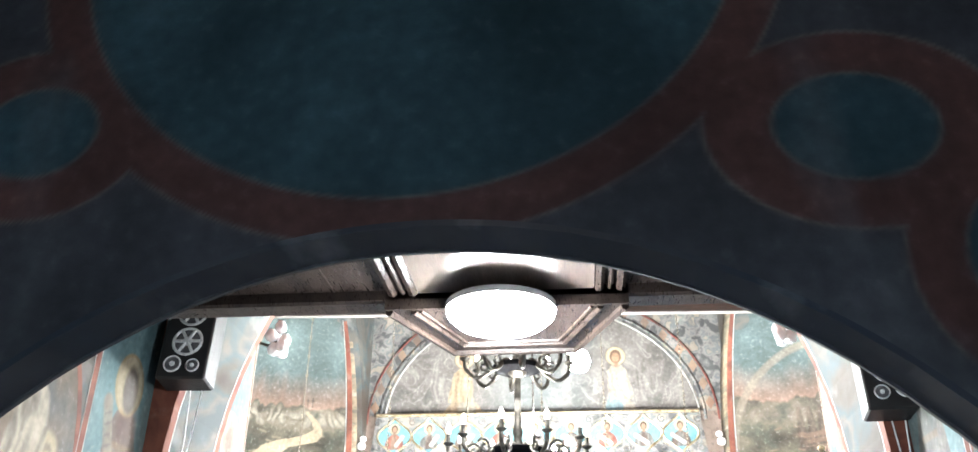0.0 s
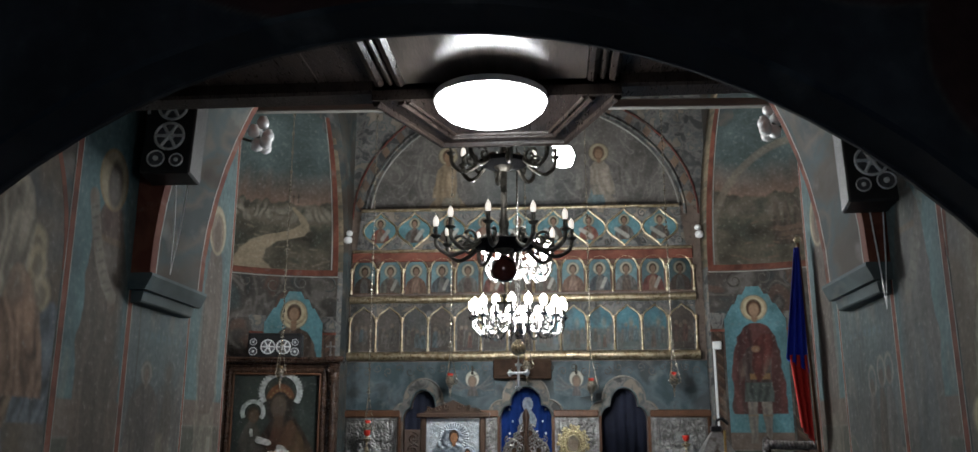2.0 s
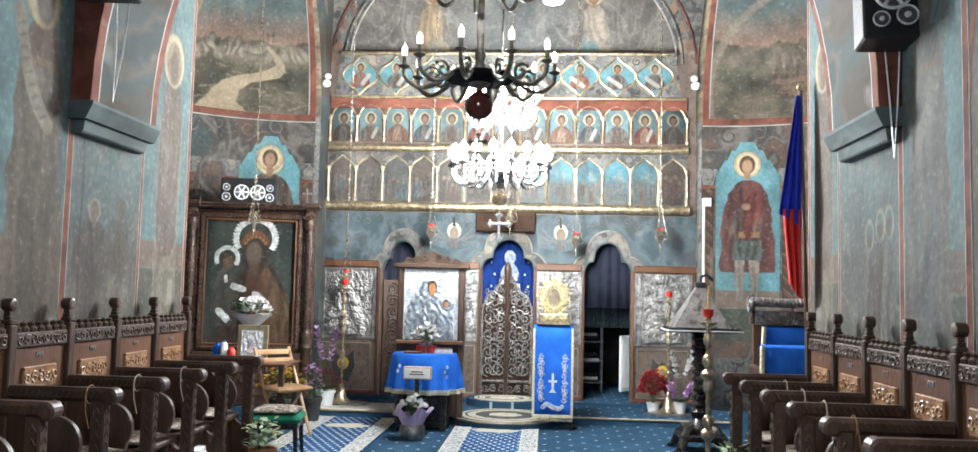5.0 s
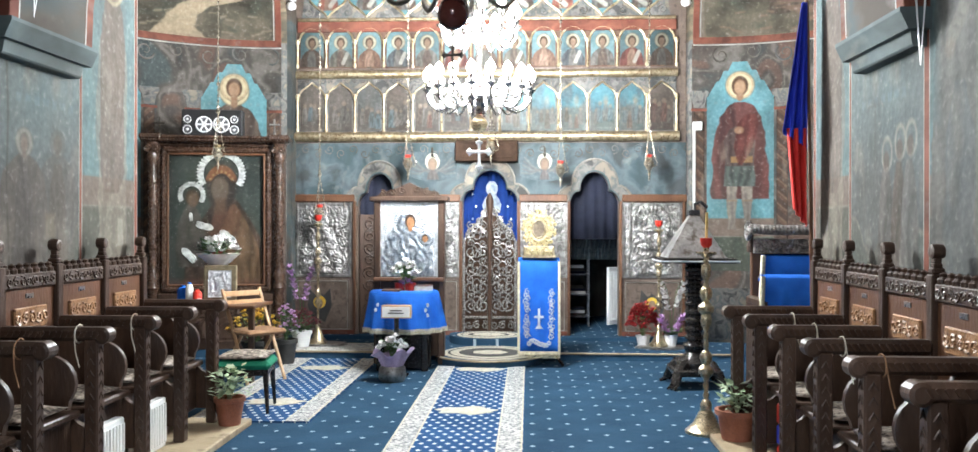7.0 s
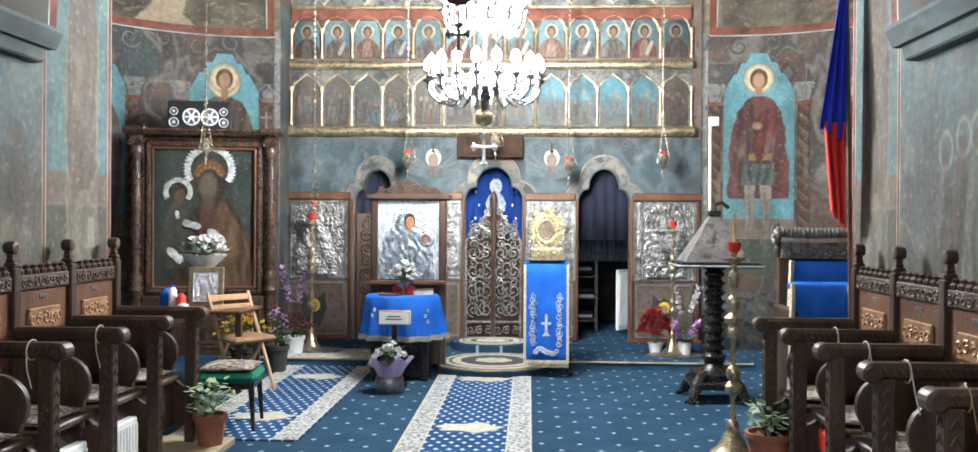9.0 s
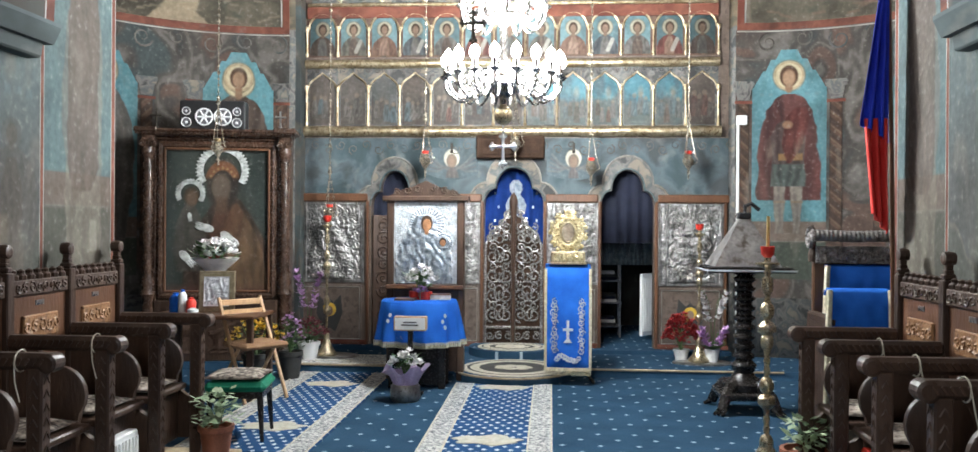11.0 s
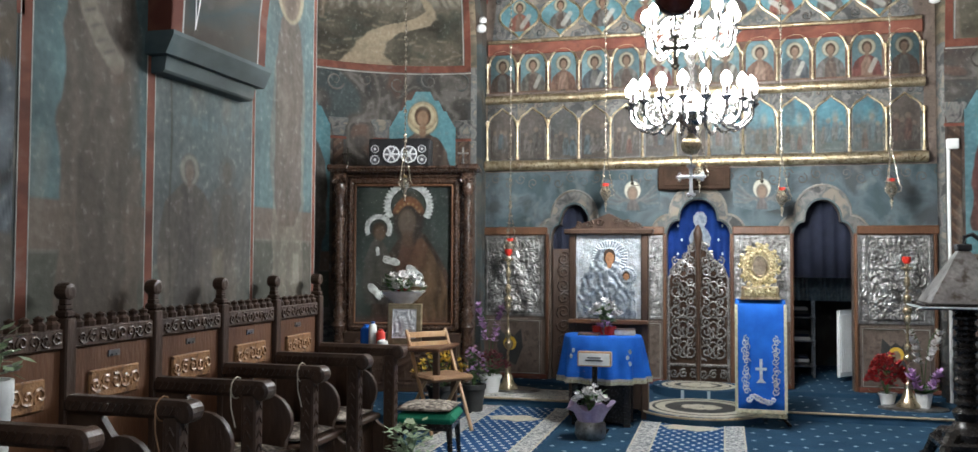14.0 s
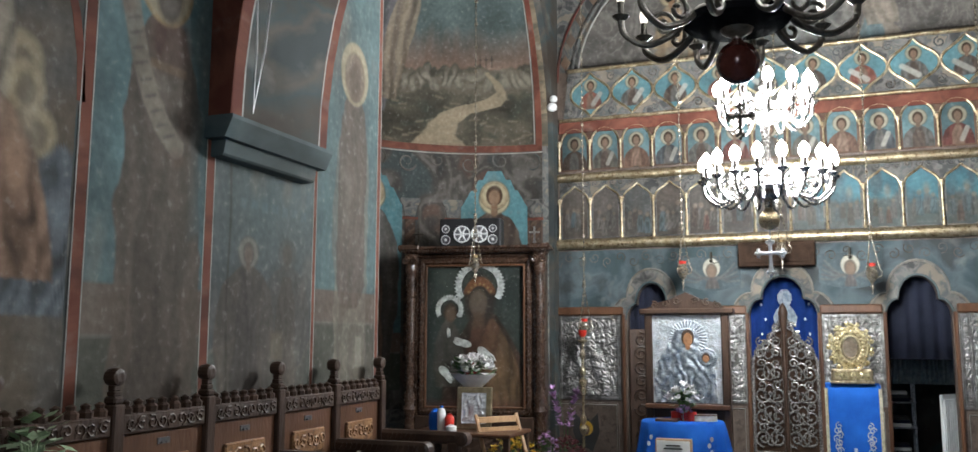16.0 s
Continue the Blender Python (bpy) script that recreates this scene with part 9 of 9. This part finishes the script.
plate(bm, [(-0.04, 0.37), (0.04, 0.37), (0.015, 0.40), (-0.015, 0.40)], 0.001, 0.004, LF)
part("embroidered_cross", bm, M_EMB, cl, "pale embroidered cross")
for s in (-1, 1):
    for z in (0.38, 0.62):
        bm = bmesh.new()
        for j in range(7):
            tube(bm, [LF(a, b, 0.003) for a, b in spiral((s * (0.115 + 0.016 * (j % 2)), z - 0.08 + 0.03 * j), 0.030, 1.2, 8, j * 1.3, s if j % 2 else -s)], 0.005, 4)
        part("embroidered_vine", bm, M_EMB, cl)
bm = bmesh.new()
for j in range(9):
    tube(bm, [LF(a, b, 0.003) for a, b in spiral((-0.10 + 0.025 * j, 0.235 + 0.02 * math.sin(j * 0.78)), 0.024, 1.2, 8, j * 1.3, 1 if j % 2 else -1)], 0.008, 4)
part("embroidered_spray", bm, M_EMB, cl)
M_ORMOLU = material("burnished_gilt", (0.42, 0.33, 0.17), (0.70, 0.60, 0.36), 30, 0.3, 0.75, 0.3, 120, (0.2, 0.14, 0.07))
M_OVAL = material("dark_oval_picture", (0.10, 0.075, 0.05), (0.2, 0.16, 0.12), 25, 0.4)
gi = thing("gilt_reliquary_icon", "gilt oval icon in a scrolled frame standing on a gilt box", "icon", pose(0.575, 9.22, 1.086))
bm = bmesh.new()
box(bm, (-0.155, -0.09, 0), (0.155, 0.09, 0.115), 0, 0.01)
box(bm, (-0.165, -0.10, 0), (0.165, 0.10, 0.02), 0, 0.004)
part("box_base", bm, M_GOLD, gi, "gilt box with a small panel")
bm = bmesh.new()
box(bm, (-0.13, -0.097, 0.032), (0.13, -0.09, 0.098), 0, 0.003)
for u in (-0.07, 0, 0.07):
    ball(bm, (u, -0.097, 0.065), 0.024, 0, 1, (1, 0.35, 1))
part("box_panel", bm, M_ORMOLU, gi)
bm = bmesh.new()
for j in range(16):
    a = 2 * math.pi * j / 16
    tube(bm, [(p, 0.0, q) for p, q in spiral((0.125 * math.cos(a), 0.29 + 0.145 * math.sin(a)), 0.045, 1.3, 10, a, 1 if j % 2 else -1)], 0.013, 5)
for j in range(26):
    a = 2 * math.pi * j / 26
    ball(bm, (0.098 * math.cos(a), -0.014, 0.29 + 0.125 * math.sin(a)), 0.02, 0, 1, (1, 0.6, 1))
    if j % 2:
        ball(bm, (0.165 * math.cos(a), -0.004, 0.29 + 0.19 * math.sin(a)), 0.022, 0, 1, (1, 0.5, 1))
plate(bm, oval(0, 0.29, 0.135, 0.16, 28), -0.02, 0.01, lambda u, v, w: Vector((u, -w, v)))
part("scrolled_frame", bm, M_ORMOLU, gi, "pale gilt scrollwork frame", smooth=True)
bm = bmesh.new()
plate(bm, oval(0, 0.29, 0.06, 0.085, 24), 0.012, 0.022, lambda u, v, w: Vector((u, -w, v)))
part("oval_picture", bm, M_OVAL, gi, "dark oval picture")
bm = bmesh.new()
tube(bm, [(p, -0.022, q) for p, q in oval(0, 0.29, 0.065, 0.09, 24)], 0.009, 6, 0, True)
part("oval_rim", bm, M_GOLD, gi)

# ---- chairs and side table ----
fc = thing("folding_chair", "pale beech folding chair with a tan padded seat", "chair", pose(-2.04, 8.26, 0.0, 0, 0, 49))
for s in (-0.19, 0.19):
    bm = bmesh.new()
    tube(bm, [(s, -0.24, 0.01), (s, 0.20, 0.82)], 0.016, 6)
    part("back_leg", bm, M_PINE, fc)
    bm = bmesh.new()
    tube(bm, [(s * 0.88, 0.26, 0.01), (s * 0.88, -0.12, 0.46)], 0.015, 6)
    part("front_leg", bm, M_PINE, fc)
for y, z in ((0.18, 0.78), (0.14, 0.70)):
    bm = bmesh.new()
    box(bm, (-0.19, y - 0.008, z - 0.025), (0.19, y + 0.008, z + 0.025), 0, 0.004)
    part("back_slat", bm, M_PINE, fc)
bm = bmesh.new()
tube(bm, [(-0.17, 0.2, 0.08), (0.17, 0.2, 0.08)], 0.012, 6)
part("stretcher", bm, M_PINE, fc)
bm = bmesh.new()
box(bm, (-0.20, -0.26, 0.43), (0.20, 0.12, 0.475), 0, 0.018)
part("padded_seat", bm, M_TANC, fc, "tan fabric seat pad")

stl = thing("stool", "low stool with a green velvet seat and black legs", "stool", pose(-1.66, 6.96, 0.0, 0, 0, 8))
bm = bmesh.new()
box(bm, (-0.20, -0.20, 0.33), (0.20, 0.20, 0.40), 0, 0.028)
part("seat", bm, M_GREENC, stl, "green velvet seat")
bm = bmesh.new()
box(bm, (-0.18, -0.18, 0.29), (0.18, 0.18, 0.34), 0, 0.004)
part("seat_frame", bm, M_EBONY, stl)
for x in (-0.16, 0.16):
    for y in (-0.16, 0.16):
        bm = bmesh.new()
        tube(bm, [(x, y, 0.30), (x * 1.12, y * 1.12, 0.0)], [0.022, 0.012], 8)
        part("leg", bm, M_EBONY, stl)
cu = copy_thing(csh, pose(-1.68, 6.98, 0.402, 0, 0, 5))
tagged(cu, "dark and cream patterned flat cushion on the green stool")

dt = thing("side_table", "dark wooden side table crowded with small things", "table", pose(-2.42, 8.35, 0.0))
bm = bmesh.new()
box(bm, (-0.42, -0.28, 0.66), (0.46, 0.28, 0.69), 0, 0.008)
part("tabletop", bm, M_WOODM, dt)
for x in (-0.38, 0.42):
    for y in (-0.24, 0.24):
        bm = bmesh.new()
        box(bm, (x - 0.025, y - 0.025, 0), (x + 0.025, y + 0.025, 0.66), 0, 0.005)
        part("leg", bm, M_WOOD, dt)
fi = thing("framed_icon", "small embossed silver icon in a dull gilt frame on the table", "icon", pose(-2.38, 8.36, 0.69, -6, 0, 8))
bm = bmesh.new()
box(bm, (-0.15, 0, 0), (0.15, 0.03, 0.35), 0, 0.008)
part("frame", bm, material("dull_gilt", (0.2, 0.16, 0.1), (0.32, 0.27, 0.18), 14, 0.4, 0.6, 0.3), fi, "dull gilt frame")
bm = bmesh.new()
relief(bm, -0.105, 0.05, 0.105, 0.30, lambda u, v, w: Vector((u, -0.004 - w, v)), 0.010, 26, 30, 4.0, 0, 24)
part("silver_cover", bm, M_SILVERB, fi, "embossed silver cover", smooth="all")
wb = thing("white_bouquet", "white lilies and roses in white paper on the table", "flowers", pose(-2.46, 8.55, 0.69))
bm = bmesh.new()
lathe(bm, [(0, 0), (0.05, 0), (0.04, 0.15), (0.06, 0.32), (0.19, 0.44), (0.20, 0.45), (0.05, 0.34)], 16)
part("paper_cone", bm, M_PETW, wb, "white paper cone", smooth=True)
bouquet(wb, 51, (0, 0, 0.42), 0.20, 0.17, 60, 0.065, M_PETW, M_LEAF, 50)
bouquet(wb, 52, (0, -0.03, 0.40), 0.1, 0.14, 5, 0.035, M_PETR, M_LEAF, 5)
for nm, x, y, r, h, mt, lab in (("plastic_bottle", -2.60, 8.2, 0.035, 0.2, M_RADW, "white bottle with a blue cap on the table"), ("blue_tin", -2.68, 8.25, 0.05, 0.17, M_BLUE, "blue tin on the table"), ("red_cup", -2.52, 8.18, 0.04, 0.14, M_RED, "red paper cup on the table"), ("white_cup", -2.48, 8.12, 0.045, 0.06, M_RADW, "white saucer cup on the table")):
    t = thing(nm, lab, nm.split("_")[1], pose(x, y, 0.69))
    bm = bmesh.new()
    lathe(bm, [(0, 0), (r * 0.9, 0), (r, h * 0.1), (r, h * 0.75), (r * 0.6, h * 0.9), (r * 0.4, h * 0.92), (0, h * 0.92)], 14)
    part("body", bm, mt, t, smooth=True)
    bm = bmesh.new()
    lathe(bm, [(r * 0.45, h * 0.92), (r * 0.45, h), (0, h)], 12)
    part("cap", bm, M_BLUE if nm == "plastic_bottle" else mt, t)

# ---- throne, flag and pole ----
M_CREST = material("polished_silvered_wood", (0.16, 0.15, 0.145), (0.34, 0.32, 0.31), 24, 0.3, 0.5, 0.4, 120, (0.07, 0.05, 0.045))
th = thing("bishop_throne", "dark carved throne with a silvered crest, draped in blue", "throne", pose(2.50, 7.30, 0.0))
bm = bmesh.new()
box(bm, (-0.27, 0.10, 0.12), (0.27, 0.15, 1.22), 0, 0.008)
part("backrest", bm, M_WOODM, th)
bm = bmesh.new()
box(bm, (-0.26, 0.06, 1.19), (0.26, 0.10, 1.31), 0, 0.006)
relief(bm, -0.25, 1.195, 0.25, 1.305, lambda u, v, w: Vector((u, 0.055 - w, v)), 0.018, 60, 14, 2.0, 0, 26)
part("crest", bm, M_CREST, th, "polished carved crest", smooth=True)
bm = bmesh.new()
k = 40
tube(bm, [(-0.30 + 0.60 * i / k, 0.07, 1.375 + 0.02 * abs(i / k - 0.5)) for i in range(k + 1)], [0.036 + 0.006 * (i % 2) for i in range(k + 1)], 10)
for s in (-1, 1):
    tube(bm, [(s * 0.30, 0.02 + p, 1.36 + q) for p, q in spiral((0.05, 0.0), 0.07, 1.4, 18, 1.57, s)], 0.02, 6)
part("crest_roll", bm, M_CREST, th, "gadrooned top roll with scrolled ends", smooth=True)
for x in (-0.27, 0.27):
    bm = bmesh.new()
    box(bm, (x - 0.03, -0.35, 0.0), (x + 0.03, 0.15, 0.82), 0, 0.01)
    box(bm, (x - 0.035, -0.37, 0.80), (x + 0.035, 0.13, 0.86), 0, 0.012)
    part("arm", bm, M_WOOD, th)
    bm = bmesh.new()
    lathe(bm, [(0.03, 0.0), (0.035, 0.05), (0.02, 0.1), (0.03, 0.2), (0.0, 0.26)], 10, Matrix.Translation((x, 0.12, 1.2)))
    part("finial", bm, M_WOOD, th)
bm = bmesh.new()
box(bm, (-0.25, -0.33, 0.42), (0.25, 0.12, 0.47), 0, 0.01)
part("seat", bm, M_WOODM, th)
for k, (y, z0, z1, w, x) in enumerate(((0.03, 0.55, 1.185, 0.23, 0.03), (-0.37, 0.10, 1.05, 0.19, -0.12))):
    tcl = thing("throne_cloth", "royal blue cloth with pale braid draped over the throne", "cloth", pose(2.50 + x, 7.30, 0.0))
    bm = bmesh.new()
    n = 30
    cols = []
    for i in range(n + 1):
        u = -w + 2 * w * i / n
        f = 0.012 * math.sin(i * 0.9)
        cols.append([bm.verts.new((u * (1 + 0.12 * (1 - q)), y + f * (1 - q), z0 + (z1 - z0) * q)) for q in (0, 0.35, 0.7, 0.97)] + [bm.verts.new((u, y + 0.05, z1)), bm.verts.new((u, y + 0.12, z1 - 0.05))])
    for a, b in zip(cols, cols[1:]):
        for j in range(5):
            bm.faces.new((a[j], b[j], b[j + 1], a[j + 1]))
    ob = part("cloth", bm, M_BLUE, tcl, "", None, "all")
    md = ob.modifiers.new("thickness", "SOLIDIFY")
    md.thickness = 0.004
    for s in (-1, 1):
        bm = bmesh.new()
        tube(bm, [(s * w * (1 + 0.12 * (1 - q)), y - 0.014, z0 + (z1 - z0) * q) for q in (0, 0.35, 0.7, 0.99)], 0.02, 6)
        part("braid", bm, M_FRINGE, tcl)
# stand that carries the front cloth: a small reading desk before the throne
rd = thing("reading_desk", "slim dark reading desk before the throne", "desk", pose(2.38, 6.96, 0.0))
bm = bmesh.new()
box(bm, (-0.18, 0.0, 1.0), (0.18, 0.14, 1.03), 0, 0.006)
part("desk_top", bm, M_WOOD, rd)
for x in (-0.15, 0.15):
    bm = bmesh.new()
    box(bm, (x - 0.02, 0.05, 0.0), (x + 0.02, 0.10, 1.0), 0, 0.005)
    part("leg", bm, M_WOOD, rd)
# carved stalls that follow the curve of the right apse
for k, a in enumerate((18, 42, 64)):
    r = APR - 0.30
    F2 = pose(WR + 0.10 + r * math.cos(radians(a)), APY + r * math.sin(radians(a)), 0.08 if a > 20 else 0.0, 0, 0, 180 + a)
    copy_thing(first, F2)

fl = thing("national_flag", "blue and red satin flag hanging from a pole in the corner", "flag", pose(2.33, 6.36, 0.0))
bm = bmesh.new()
tube(bm, [(0.06, 0.02, 0.05), (0.03, 0.0, 1.6), (0.0, 0.0, 2.95)], 0.013, 8)
part("pole", bm, M_WOODM, fl)
bm = bmesh.new()
ball(bm, (0, 0, 2.97), 0.03, 0, 2)
part("pole_knob", bm, M_BRASS, fl)
for nm, z0, z1, w0, w1, mt, seed in (("blue_stripe", 1.98, 2.90, 0.085, 0.02, M_FLAGB, 0.0), ("red_stripe", 1.46, 2.06, 0.05, 0.075, M_FLAGR, 2.0)):
    bm = bmesh.new()
    n, h = 14, 12
    g = []
    for j in range(h + 1):
        q = j / h
        w = w0 + (w1 - w0) * q
        low = 0.12 * (1 - q)
        g.append([bm.verts.new((-0.02 - 2 * w * (i / n) * (1 if nm[0] == "b" else 0.9) + 0.02, 0.035 * math.sin(i * 1.2 + seed) * (1 - 0.5 * q) - 0.02, z0 + (z1 - z0) * q + low * (i / n - 0.5))) for i in range(n + 1)])
    for a, b in zip(g, g[1:]):
        for i in range(n):
            bm.faces.new((a[i], a[i + 1], b[i + 1], b[i]))
    ob = part(nm, bm, mt, fl, "", None, "all")
    md = ob.modifiers.new("thickness", "SOLIDIFY")
    md.thickness = 0.003
pl = thing("white_pole", "thin white pole with a small head standing by the screen", "pole", pose(2.36, 10.49, 0.08))
bm = bmesh.new()
tube(bm, [(0, 0, 0.0), (0, 0, 2.5)], 0.017, 8)
part("tube", bm, M_RADW, pl)
bm = bmesh.new()
box(bm, (-0.02, -0.035, 2.42), (0.09, 0.035, 2.52), 0, 0.01)
part("head", bm, M_RADW, pl)
bx = thing("toy_crate", "red and blue plastic step box between the stalls", "plastic box", pose(1.98, 5.35, PZ))
for j, mt in enumerate((M_RED, M_FLAGB, M_RED)):
    bm = bmesh.new()
    box(bm, (-0.1, -0.1, 0.12 * j), (0.1, 0.1, 0.12 * j + 0.115), 0, 0.01)
    part("drawer", bm, mt, bx)
